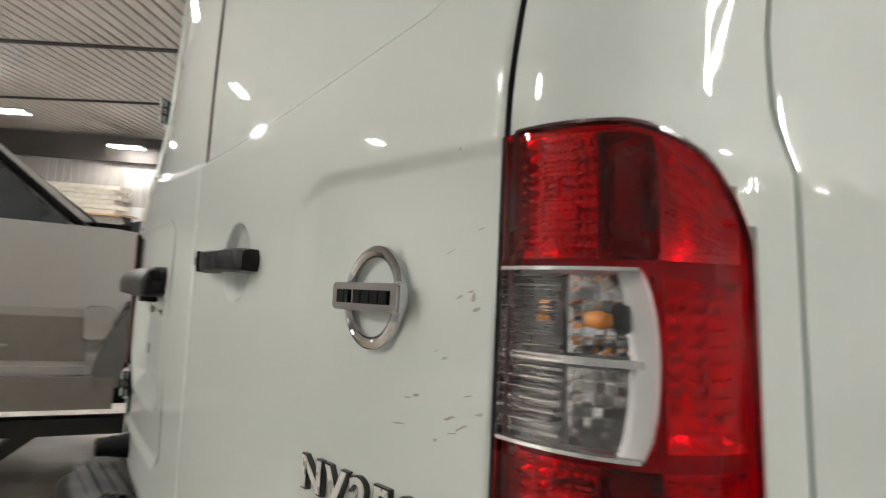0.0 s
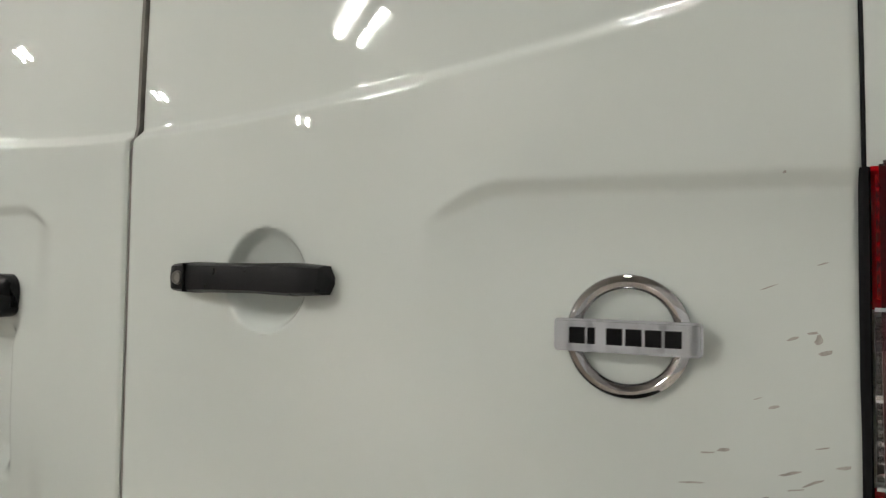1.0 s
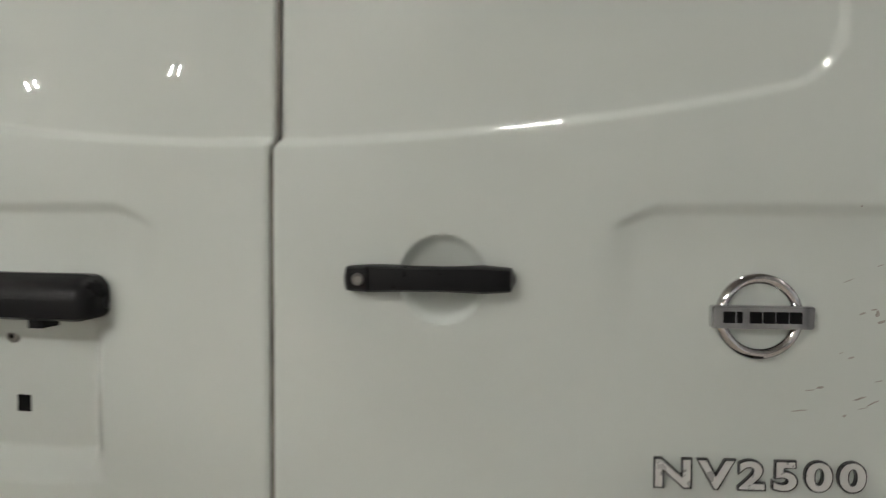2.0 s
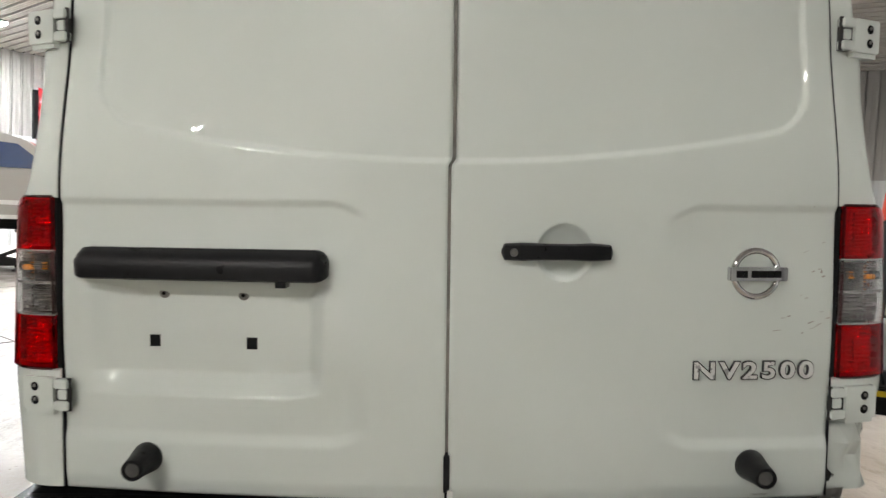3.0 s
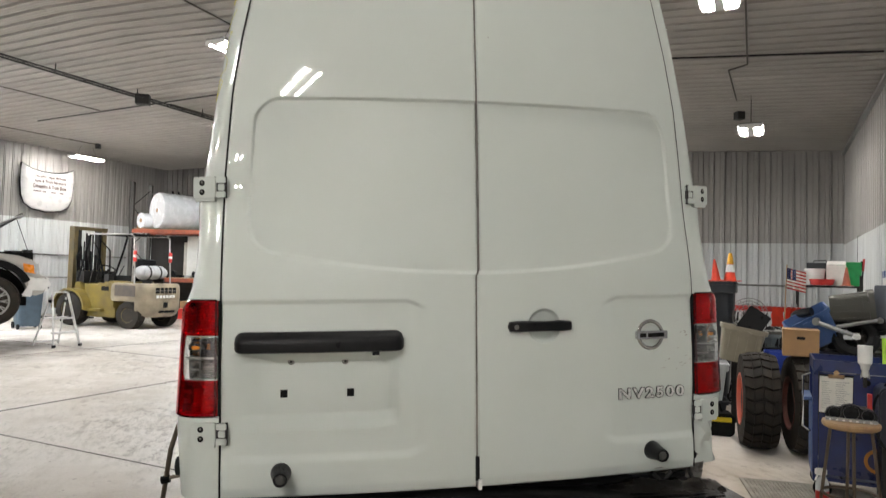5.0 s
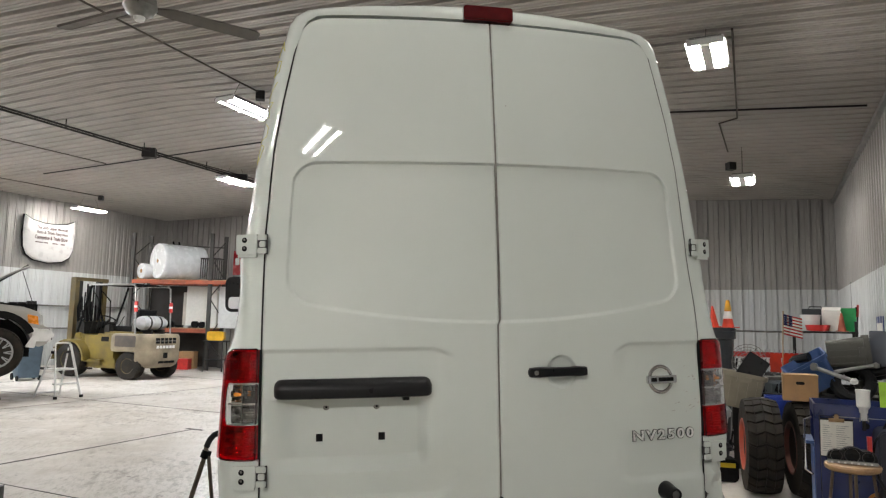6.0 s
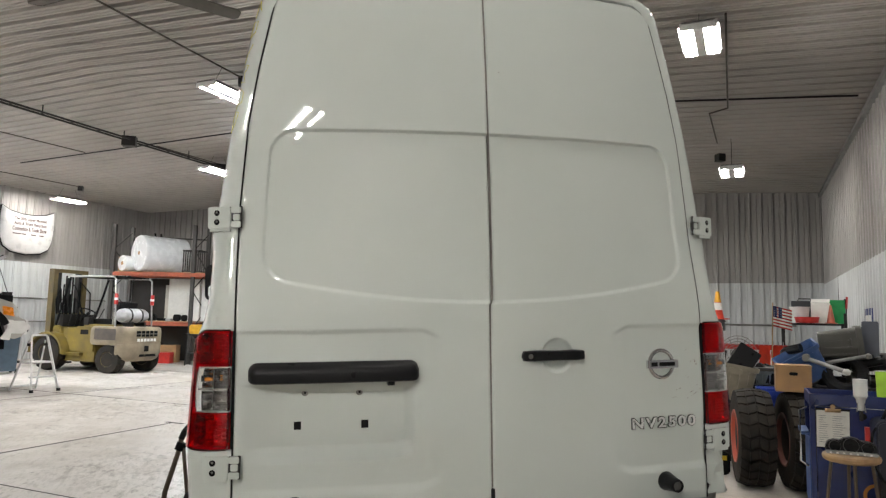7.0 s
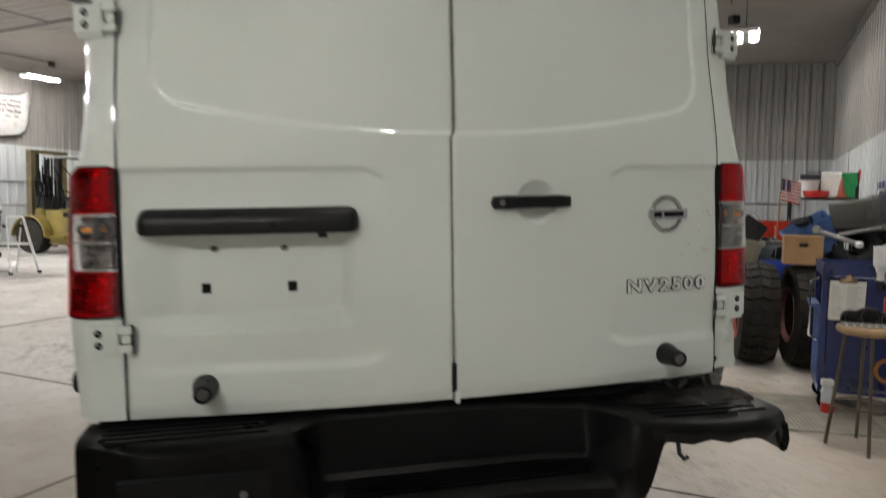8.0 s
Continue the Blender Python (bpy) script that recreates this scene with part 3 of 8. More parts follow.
def van_body():
    zs = [0.665, 0.70, 0.74, 0.78, 0.82, 0.86, 0.89, 0.915, 0.925, 0.935, 0.96, 1.0, 1.05, 1.1, 1.15, 1.185, 1.2, 1.21, 1.22, 1.23, 1.24, 1.25, 1.26, 1.27, 1.28, 1.29, 1.3, 1.305, 1.315, 1.325, 1.345, 1.38, 1.42, 1.46, 1.5,
          1.54, 1.58, 1.62, 1.66, 1.70, 1.74, 1.8, 1.87, 1.94, 2.02, 2.1, 2.2, 2.3, 2.4]
    pairs = [((lerp_table(EDGE, z) + 0.011, z), (lerp_table(FLANK, z), z)) for z in zs]
    pairs += [((0.722, 2.47), (0.78, 2.47)), ((0.712, 2.50), (0.768, 2.525)), ((0.695, 2.53), (0.745, 2.565)), ((0.66, 2.553), (0.70, 2.592)), ((0.60, 2.558), (0.62, 2.606)), ((0.45, 2.558), (0.45, 2.618)), ((0.25, 2.557), (0.25, 2.628)), ((0.0, 2.556), (0.0, 2.632))]
    bm = bmesh.new()
    for side in (-1, 1):
        rows = []
        for o, s in pairs:
            if side > 0:
                o = (o[0] - 0.019 * min(1.0, o[0] / 0.7), o[1])
            row = []
            top = s[1] > 2.45
            first = corner_point(side, 0, o[1], 0, o, s)
            row.append((first[0] - side * 0.004, first[1] + 0.05, first[2]))
            for k in range(15):
                th = k / 14
                x, y, z = corner_point(side, th, o[1], 0, o, s, 0.085 if top else CORNER_DEPTH[side])
                if 0.93 < z < lamp_top(th) - 0.008 and th < 0.95:
                    x -= side * 0.024 * math.sin(th * 1.57)
                    y += 0.024 * math.cos(th * 1.57)
                if side > 0:
                    c = crumple(x, y, z)
                    x, y = x - c * 0.6, y + c
                row.append((x, y, z))
            sx, sz = s
            y0 = row[-1][1]
            # a shallow vertical crease on the flank, then the long straight side
            for y, dx in ((y0 + 0.040, 0.003), (y0 + 0.0555, 0.002), (y0 + 0.057, -0.008), (y0 + 0.063, -0.008), (y0 + 0.0645, 0.003), (y0 + 0.075, 0.005), (0.5, 0.012), (1.2, 0.016), (2.4, 0.018), (3.9, 0.012)):
                dx = dx if sz < 2.3 else 0
                c = crumple(sx, y, sz) * 0.5 if side > 0 else 0
                row.append((side * (sx + dx - c), y, sz))
            for y, lid, pinch in ((4.35, 2.1, 0.01), (4.95, 1.42, 0.02), (5.75, 1.28, 0.05), (6.0, 1.12, 0.12), (6.08, 0.9, 0.2)):
                row.append((side * max(0.0, min(sx, lerp_table(FLANK, min(sz, lid))) - pinch) if sz <= lid else side * sx * 0.97 * (1 - pinch), y, min(sz, lid + 0.03 * (sz - lid))))
            rows.append(row if side < 0 else row[::-1])
        sheet(rows, bm)
    bmesh.ops.remove_doubles(bm, verts=bm.verts, dist=0.0004)
    bmesh.ops.recalc_face_normals(bm, faces=bm.faces)
    return part("body", bm, M_PAINT, van, "white body shell, crushed at one rear corner")


van_body()


M_CENTRESEAL = mat("dusty_seal", (0.24, 0.225, 0.20), 0.75, mix=0.5, scale=30)


def rear_frame():
    """The dark door rebate and seals seen in the gaps, and the tailboard under the doors."""
    bm = bmesh.new()
    rows = []
    for z in [DOOR_LOW + 0.02 + (DOOR_TOP - DOOR_LOW - 0.02) * i / 40 for i in range(41)]:
        xe = door_edge(min(z, DOOR_TOP - 0.002)) + 0.02
        rows.append([(xe * k / 12, rear_y(xe * k / 12, z) + 0.038, z) for k in range(-12, 13)])
    sheet(rows, bm)
    part("door_seal", bm, M_SEAL, van, "dark rubber door seal")
    for sd in (-1, 1):
        rows = []
        for i in range(46):
            z = DOOR_LOW + 0.004 + (2.475 - DOOR_LOW) * i / 45
            xa, xb = edge_x(z, sd) + (0.0066 if sd > 0 else 0.0058), edge_x(z, sd) + 0.0112
            y = rear_y(xa, z) + (0.004 if sd > 0 else 0.001)
            rows.append([(sd * xa, y + 0.02, z), (sd * xa, y - 0.002 if sd > 0 else y + 0.006, z), (sd * (xa + xb) / 2, y + 0.0005, z), (sd * xb, y + 0.006, z), (sd * xb, y + 0.02, z)])
        part("edge_seal", sheet(rows), M_RUBBER, van, "black rubber edge seal")
    rows = []
    for i in range(60):
        z = 0.77 + (DOOR_TOP - 0.78) * i / 59
        x, y = split_x(z), rear_y(0, z)
        rows.append([(x - 0.0034, y + 0.02, z), (x - 0.003, y + 0.006, z), (x + 0.003, y + 0.006, z), (x + 0.0034, y + 0.02, z)])
    part("centre_seal", sheet(rows), M_CENTRESEAL, van, "grey-brown centre door seal")
    bm = box(-0.0125, 0.0005, -0.0255, 0.02, 0.685, 0.765)
    part("latch_cover", bm, M_PLASTIC, van, bevel=0.002)
    # lower edge of a door trim clip
    part("trim_clip", box(-0.004, 0.008, -0.03, 0.0, 0.655, 0.69), M_WHITEPL, van, bevel=0.002)
    # Crossmember is coloured near-black for the deep shade under the doors.
    bm = box(-0.93, 0.80, 0.04, 0.16, 0.50, 0.645)
    for k in range(9):
        box(-0.85 + 0.19 * k, -0.80 + 0.19 * k, 0.025, 0.05, 0.55, 0.60, bm)
    part("tailboard", bm, M_DARK, van, "steel rear crossmember, coloured black as shade", bevel=0.004)
    rows = []
    for i in range(22):
        u = i / 21
        x = 0.56 + 0.33 * u
        row = []
        for k in range(9):
            s = k / 8
            f = noise.noise(Vector((x * 17, s * 2.6, 3))) + 0.5 * noise.noise(Vector((x * 41, s * 6, 8)))
            row.append((x + 0.02 * s + 0.012 * f, 0.012 + 0.05 * u * u + 0.05 * s + 0.022 * f, 0.672 - 0.085 * s * (0.5 + 0.5 * u) - 0.01 * f))
        rows.append(row)
    bm = sheet(rows)
    bmesh.ops.solidify(bm, geom=bm.faces[:], thickness=0.002)
    part("torn_bracket", bm, M_DIRTY, van, "bent and torn sheet-metal bracket", smooth=False)


rear_frame()


def crushed_corner():
    """Torn sheet metal hanging below the struck corner."""
    rows = []
    for i in range(15):
        u = i / 14
        row = []
        for k in range(15):
            s = k / 14
            x, y, z = corner_point(1, s, 0.70)
            f = noise.noise(Vector((s * 5, u * 4, 1))) + 0.7 * noise.noise(Vector((s * 13, u * 9, 6)))
            row.append((x - 0.035 - 0.055 * u + 0.014 * f, y + 0.03 + 0.05 * u + 0.02 * f, 0.70 - (0.10 + 0.02 * math.sin(s * 9)) * u))
        rows.append(row[::-1])
    bm = sheet(rows)
    bmesh.ops.solidify(bm, geom=bm.faces[:], thickness=0.002)
    part("crushed_panel", bm, M_DIRTY, van, "torn and dirty sheet metal", smooth=False)
    for a, b in (((0.66, 0.03, 0.655), (0.73, 0.05, 0.59)), ((0.74, 0.03, 0.655), (0.70, 0.06, 0.585)), ((0.82, 0.05, 0.655), (0.86, 0.08, 0.58))):
        part("strut", rod(a, b, 0.008, sides=6), M_UNDER, van, "bent bracket strut")


crushed_corner()


def skin(x, z, side):
    return rear_y(x, z) + pressing(x, z, side)


def door_handle():
    bm = bmesh.new()
    rows = []
    table_h = ((0.0, 0.0165), (0.18, 0.0185), (0.34, 0.0175), (0.6, 0.0170), (0.82, 0.0185), (1.0, 0.0155))
    table_f = ((0.0, 0.020), (0.05, 0.027), (0.3, 0.033), (0.6, 0.035), (0.9, 0.030), (1.0, 0.022))
    table_b = ((0.0, -0.002), (0.30, -0.002), (0.42, 0.014), (0.7, 0.014), (0.80, -0.002), (1.0, -0.002))
    n = 40
    for i in range(n + 1):
        u = i / n
        x = 0.103 + 0.2315 * u
        h, fr, bk = lerp_table(table_h, u), lerp_table(table_f, u), lerp_table(table_b, u)
        cap = math.sqrt(max(0.06, 1 - max(0.0, 1 - min(u, 1 - u) / 0.03) ** 2))
        cz, y = 1.2015 + 0.001 * math.sin(u * 3), rear_y(x, 1.2)
        prof = ((-1, bk), (-1, fr * 0.55), (-0.93, fr * 0.8), (-0.78, fr * 0.95), (0, fr), (0.78, fr * 0.95), (0.93, fr * 0.8), (1, fr * 0.55), (1, bk))
        rows.append([(x, y - (q if q < 0.001 else q * (0.4 + 0.6 * cap)), cz + h * p * cap) for p, q in prof])
    sheet(rows, bm, closed=True)
    bmesh.ops.holes_fill(bm, edges=[e for e in bm.edges if len(e.link_faces) == 1])
    bmesh.ops.recalc_face_normals(bm, faces=bm.faces)
    h = part("door_handle", bm, M_PLASTIC, door_right, "black plastic pull handle")
    y = rear_y(0.127, 1.2) - 0.029
    bm = lathe(((0.0, 0.0), (0.0045, 0.0), (0.0065, 0.002), (0.0075, 0.002), (0.0085, -0.001), (0.0085, -0.004)), sides=20, m=Matrix.Translation((0.127, y, 1.2015)) @ Matrix.Rotation(radians(90), 4, "X"))
    part("key_lock", bm, M_STEEL, door_right, "metal key lock")
    part("grip_joint", box(0.1395, 0.1408, rear_y(0.14, 1.2) - 0.0322, rear_y(0.14, 1.2) - 0.01, 1.185, 1.2185), M_DARK, door_right)


door_handle()


M_DARKCHROME = mat("dark_chrome", (0.10, 0.10, 0.10), 0.25, metal=0.9, scale=40)
# Pale reflection on the chrome letter faces is put into this colour.
M_BRUSHED = mat("chrome_pale_reflection", (0.80, 0.80, 0.78), 0.35, metal=0.5, mix=0.1, scale=40)


def badge():
    """A chrome ring with a crossbar; its wording is drawn as plain dark bars."""
    cx, cz = 0.6465, 1.1585
    y = rear_y(cx, cz)
    m = Matrix.Translation((cx, y - 0.002, cz)) @ Matrix.Rotation(radians(90 - 2.5), 4, "X") @ Matrix.Rotation(radians(5), 4, "Y")
    ring = [(0.0425, -0.002), (0.0422, 0.002), (0.0440, 0.0045), (0.0485, 0.0062), (0.0525, 0.0045), (0.0550, 0.002), (0.0555, -0.002)]
    part("badge_ring", lathe(ring + ring[:1], sides=64, m=m, caps=False), M_CHROME, door_right, "chrome ring badge")
    bm = prism(rounded(-0.064, 0.064, -0.0148, 0.0148, 0.004), -0.014)
    bm.transform(Matrix.Translation((cx, y - 0.002, cz)) @ Matrix.Rotation(radians(5), 4, "Z"))
    bar = part("badge_bar", bm, M_CHROME, door_right, "chrome crossbar", bevel=0.0022)
    for k in range(6):
        x0 = -0.049 + 0.0165 * k
        w = 0.006 if k == 1 else 0.0135
        bm = box(x0, x0 + w, -0.0166, -0.0150, -0.0072, 0.0072)
        bm.transform(Matrix.Translation((cx, y - 0.002, cz)) @ Matrix.Rotation(radians(5), 4, "Z"))
        part("dark_bar", bm, M_DARK, bar, "plain dark bar")
    x0, x1, z = 0.5165, 0.786, 0.9505
    bm = letters("NV2500", x1 - x0, 0.0415, 0.006, bold=0.058, gap=1.28)
    for v in bm.verts:
        x = x0 + v.co.x
        v.co = (x, skin(x, z, 1) + v.co.y - 0.0005, z - 0.0205 + v.co.z)
    part("model_lettering", bm, M_DARKCHROME, door_right, "chrome model number", smooth=False)
    bm = letters("NV2500", x1 - x0 - 0.0034, 0.0375, 0.001, bold=0.026, gap=1.28)
    for v in bm.verts:
        x = x0 + 0.0017 + v.co.x
        v.co = (x, skin(x, z, 1) + v.co.y - 0.0064, z - 0.0185 + v.co.z)
    part("lettering_face", bm, M_BRUSHED, door_right, "letter faces with a pale reflection coloured in", smooth=False)


badge()


def lamp_bar():
    """The long black number-plate lamp bar with its two screws and two empty clip holes below."""
    bm = bmesh.new()
    rows = []
    ends = (0.0, 0.001, 0.003, 0.006, 0.010, 0.015, 0.021, 0.028)
    for x in [-0.802 + e for e in ends] + [-0.76 + 0.46 * k / 20 for k in range(21)] + [-0.257 - e for e in ends[::-1]]:
        d = min(x + 0.802, -0.257 - x)
        cap = math.sqrt(max(0.0, 1 - max(0.0, 1 - d / 0.028) ** 2))
        y = rear_y(x, 1.16) + 0.008
        zb, zt = 1.134 + 0.014 * (1 - cap), 1.1965 - 0.028 * (1 - cap)
        prof = ((zb, 0.0), (zb, 0.045), (zb + 0.004, 0.052), (zb + 0.03, 0.054), (zt - 0.018, 0.050), (zt - 0.006, 0.040), (zt, 0.026), (zt + 0.003, 0.022), (zt + 0.003, -0.01))
        rows.append([(x, y - (d * (0.35 + 0.65 * cap) if d > 0 else d), z) for z, d in prof])
    sheet(rows, bm, closed=True)
    bmesh.ops.holes_fill(bm, edges=[e for e in bm.edges if len(e.link_faces) == 1])
    bmesh.ops.recalc_face_normals(bm, faces=bm.faces)
    part("plate_lamp_bar", bm, M_PLASTIC, door_left, "black plastic trim bar over the plate recess")
    part("release_button", box(-0.362, -0.340, rear_y(-0.35, 1.13) - 0.035, rear_y(-0.35, 1.13), 1.122, 1.137), M_PLASTIC, door_left, bevel=0.003)
    for x, z in ((-0.623, 1.0985), (-0.447, 1.097)):
        m = Matrix.Translation((x, skin(x, z, -1), z)) @ Matrix.Rotation(radians(90), 4, "X")
        part("plate_screw", lathe(((0.0, 0.002), (0.004, 0.002), (0.0045, 0.005), (0.009, 0.004), (0.0115, 0.0), (0.0115, -0.003)), sides=18, m=m), M_STEEL, door_left, "small metal screw boss")
        part("screw_head", lathe(((0.0, 0.0062), (0.0035, 0.0062), (0.0042, 0.005), (0.0042, 0.003)), sides=14, m=m), M_DARK, door_left, "dark screw head")
    for x, z in ((-0.6465, 0.993), (-0.4295, 0.992)):
        y = skin(x, z, -1)
        part("clip_hole", box(x - 0.0115, x + 0.0115, y - 0.0015, y + 0.004, z - 0.013, z + 0.013), M_DARK, door_left, "empty square clip hole", bevel=0.001)


lamp_bar()


def door_stop(x, z, tilt, owner):
    y = skin(x, z, 1 if x > 0 else -1)
    m = Matrix.Translation((x, y + 0.004, z)) @ Matrix.Rotation(radians(90), 4, "X") @ Matrix.Rotation(radians(tilt), 4, "Y")
    bm = lathe(((0.033, -0.004), (0.0335, 0.006), (0.031, 0.02), (0.025, 0.055), (0.0235, 0.075), (0.022, 0.082), (0.017, 0.083), (0.0155, 0.079), (0.0, 0.079)), sides=28, m=m)
    stop = part("door_stop", bm, M_PLASTIC, owner, "black rubber door buffer")
    part("stop_face", lathe(((0.0, 0.0815), (0.012, 0.0815), (0.0145, 0.080), (0.0145, 0.077)), sides=20, m=m), M_GREYPAD, stop, "worn grey end pad")


door_stop(-0.655, 0.742, 0, door_left)
door_stop(0.652, 0.742, 0, door_right)


def hinge(side, x, z, h, turn, out, owner):
    """A bolted hinge plate with two dark discs as deep bolt holes, a foot flange and a stacked knuckle at the door's
    edge.
    """
    y = corner_point(side, 0.35, z)[1]
    m = Matrix.Translation((side * x, y - out, z)) @ Matrix.Rotation(radians(side * turn), 4, "Z")
    lo, hi = (-0.034, 0.046) if side > 0 else (-0.046, 0.034)
    bm = prism(rounded(lo, hi, -h / 2, h / 2, 0.005, 3), -0.015)
    box(lo + 0.004, hi - 0.004, -0.010, 0.012, -h / 2 - 0.010, -h / 2 + 0.004, bm)
    bm.transform(m)
    pl = part("hinge", bm, M_PAINT, owner, "white bolted door hinge", bevel=0.0025)
    for s in (-1, 1):
        at = m @ Matrix.Translation((side * 0.014, -0.0152, s * h * 0.21)) @ Matrix.Rotation(radians(90), 4, "X")
        # Dark disc carries the shade of a deep hole in its colour.
        part("bolt_hole", lathe(((0.0, 0.0012), (0.0085, 0.0012), (0.0098, 0.0004), (0.0098, -0.004)), sides=18, m=at), M_DARK, pl)
        part("bolt", lathe(((0.0, 0.0026), (0.0034, 0.0026), (0.0042, 0.0014), (0.0042, 0.0)), sides=6, m=at @ Matrix.Translation((0, 0.002, 0))), M_STEEL, pl, "sunk bolt head")
    inner = -side * 0.034
    for k, (a, b) in enumerate(((-0.47, -0.19), (-0.15, 0.15), (0.19, 0.47))):
        w0, w1 = (0.002, 0.036) if k != 1 else (0.008, 0.031)
        xs = sorted((inner - side * w0, inner - side * w1))
        part("knuckle", moved(prism(rounded(xs[0], xs[1], a * h, b * h, 0.004, 3), -0.017 if k != 1 else -0.013, at=0.001), m), M_PAINT, pl, bevel=0.002)
    # Solid dark core puts the shade of the knuckle gap into colour.
    xs = sorted((inner - side * 0.001, inner - side * 0.030))
    part("hinge_core", moved(box(xs[0], xs[1], -0.0085, 0.006, -h * 0.46, h * 0.46), m), M_SEAL, pl, "dark core as the shaded gap behind the knuckle")
    b4 = rod((0, 0, -h * 0.5), (0, 0, h * 0.5), 0.0045, sides=10)
    part("hinge_pin", moved(b4, m @ Matrix.Translation((inner - side * 0.034, -0.006, 0))), M_SEAL, pl, "dark hinge pin")


for sd in (-1, 1):
    hinge(sd, 0.893, 1.674, 0.072, 24, 0.008, van)
    hinge(sd, 0.890, 0.876, 0.072, 14, 0.008, van)


M_LENS_RED = glass("red_lens", (0.82, 0.0015, 0.008), 0.02, 1.35)
M_LENS_CLEAR = glass("clear_lens", (0.97, 0.975, 0.98), 0.02)
M_REFLECT = mat("lamp_reflector", (0.90, 0.89, 0.88), 0.05, metal=1.0, mix=0.1, scale=60, rough_var=0.03)
# Bright and dark sparkle of the facets is put into the colour.
M_SPARKLE = mat("painted_sparkle_reflector", (0.92, 0.91, 0.90), 0.06, metal=1.0, dark=(0.07, 0.065, 0.06), scale=75, spread=0.07, detail=2, rough_var=0.03)
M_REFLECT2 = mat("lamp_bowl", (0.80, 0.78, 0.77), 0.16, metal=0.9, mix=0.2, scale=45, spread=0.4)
# Darker copy of the lamp bowl, with the chamber's shade put into its colour.
M_BOWLSHADE = mat("shaded_lamp_bowl", (0.16, 0.155, 0.155), 0.25, metal=0.9, mix=0.1, scale=45, spread=0.4)
M_AMBER = mat("amber_bulb", (0.85, 0.28, 0.02), 0.25, scale=20)
M_LAMPRIM = mat("lamp_rim", (0.035, 0.001, 0.002), 0.25, scale=20, coat=0.5)


def tail_light(side):
    """A red cluster with a clear window: lenses over faceted bowls, dividers, bulbs, a pale bezel and a dark rim."""
    t = part("tail_light", box(side * 0.86 - 0.001, side * 0.86 + 0.001, 0.045, 0.047, 1.0, 1.002), M_LAMPRIM, van, "red and clear tail light cluster")
    z0, win0, win1, win = 0.932, 1.049, 1.189, 0.59

    def arch(z):
        return math.sin(math.pi * min(1.0, max(0.0, (z - win0) / (win1 - win0)))) ** 0.6

    def swell(th, z):
        """Pulls the window's outer edge in at its top and foot, so that it bows outwards between."""
        near = th / win if th < win else max(0.0, (0.94 - th) / (0.94 - win))
        return th - 0.065 * (1 - arch(z)) * near ** 2

    def lens(name, heights, ths, keep, material, label, out=0.007, flute=0.0):
        """Two skins joined round every free edge; heights are functions of the place across."""
        n, k = len(heights), len(ths)
        rim = lambda i, th: out - 0.004 + flute * (math.sin(i / (n - 1) * math.tau * 16) * (1.0 if th < 0.24 else 0.22) + (0.25 * math.sin(th * math.tau * 26) if th > 0.24 else 0.0))
        bm = bmesh.new()
        face = [[bm.verts.new(corner_point(side, swell(th, h(th)), h(th), out)) for th in ths] for h in heights]
        back = [[bm.verts.new(corner_point(side, swell(th, h(th)), h(th), rim(i, th))) for th in ths] for i, h in enumerate(heights)]
        there = lambda i, j: 0 <= i < n - 1 and 0 <= j < k - 1 and keep(i, j)
        for i in range(n - 1):
            for j in range(k - 1):
                if not there(i, j):
                    continue
                for g in (face, back):
                    bm.faces.new((g[i][j], g[i][j + 1], g[i + 1][j + 1], g[i + 1][j]))
                for (di, dj), (a, b) in (((-1, 0), ((i, j), (i, j + 1))), ((1, 0), ((i + 1, j), (i + 1, j + 1))), ((0, -1), ((i, j), (i + 1, j))), ((0, 1), ((i, j + 1), (i + 1, j + 1)))):
                    if not there(i + di, j + dj):
                        bm.faces.new((face[a[0]][a[1]], face[b[0]][b[1]], back[b[0]][b[1]], back[a[0]][a[1]]))
        bmesh.ops.delete(bm, geom=[v for v in bm.verts if not v.link_faces], context="VERTS")
        bmesh.ops.recalc_face_normals(bm, faces=bm.faces)
        ob = part(name, bm, material, t, label)
        ob.visible_shadow = False
        return ob

    low = [lambda th, u=i / 8: z0 + (win0 - z0) * u for i in range(8)]
    mid = [lambda th, u=i / 8: win0 + (win1 - win0) * u for i in range(8)]
    upp = [lambda th, u=i / 10: win1 + (lamp_top(th) - win1) * u for i in range(11)]
    ths = [0.005 + (win - 0.005) * i / 14 for i in range(14)] + [win + (0.958 - win) * i / 14 for i in range(15)]
    lens("red_lens", low + mid + upp, ths, lambda i, j: not (8 <= i < 16 and j < 14), M_LENS_RED, "red lens round a clear window")
    lens("clear_lens", [lambda th, u=i / 96: win0 + 0.001 + (win1 - win0 - 0.002) * u for i in range(97)], [0.006 + 0.581 * i / 84 for i in range(85)], lambda i, j: True, M_LENS_CLEAR, "clear reversing and indicator lens", flute=0.0011)

    def bowl(za, zb, ta, tb, cells, depth, pillow, material, label="faceted silver reflector"):
        """A dished chamber whose back is a grid of raised facets."""
        cz, ct = cells
        sub = 4
        rows = []
        for i in range(cz * sub + 1):
            u = i / (cz * sub)
            row = []
            for k in range(ct * sub + 1):
                s = k / (ct * sub)
                th = ta + (tb - ta) * s
                z = za + (min(zb, lamp_top(th) - 0.005) - za) * u
                dish = 1 - max(abs(2 * u - 1), abs(2 * s - 1)) ** 4
                bump = abs(math.sin(u * cz * math.pi)) * (abs(math.sin(s * ct * math.pi)) if ct > 1 else 1.0)
                row.append(corner_point(side, th, z, -0.004 - depth * dish + pillow * bump))
            rows.append(row if side > 0 else row[::-1])
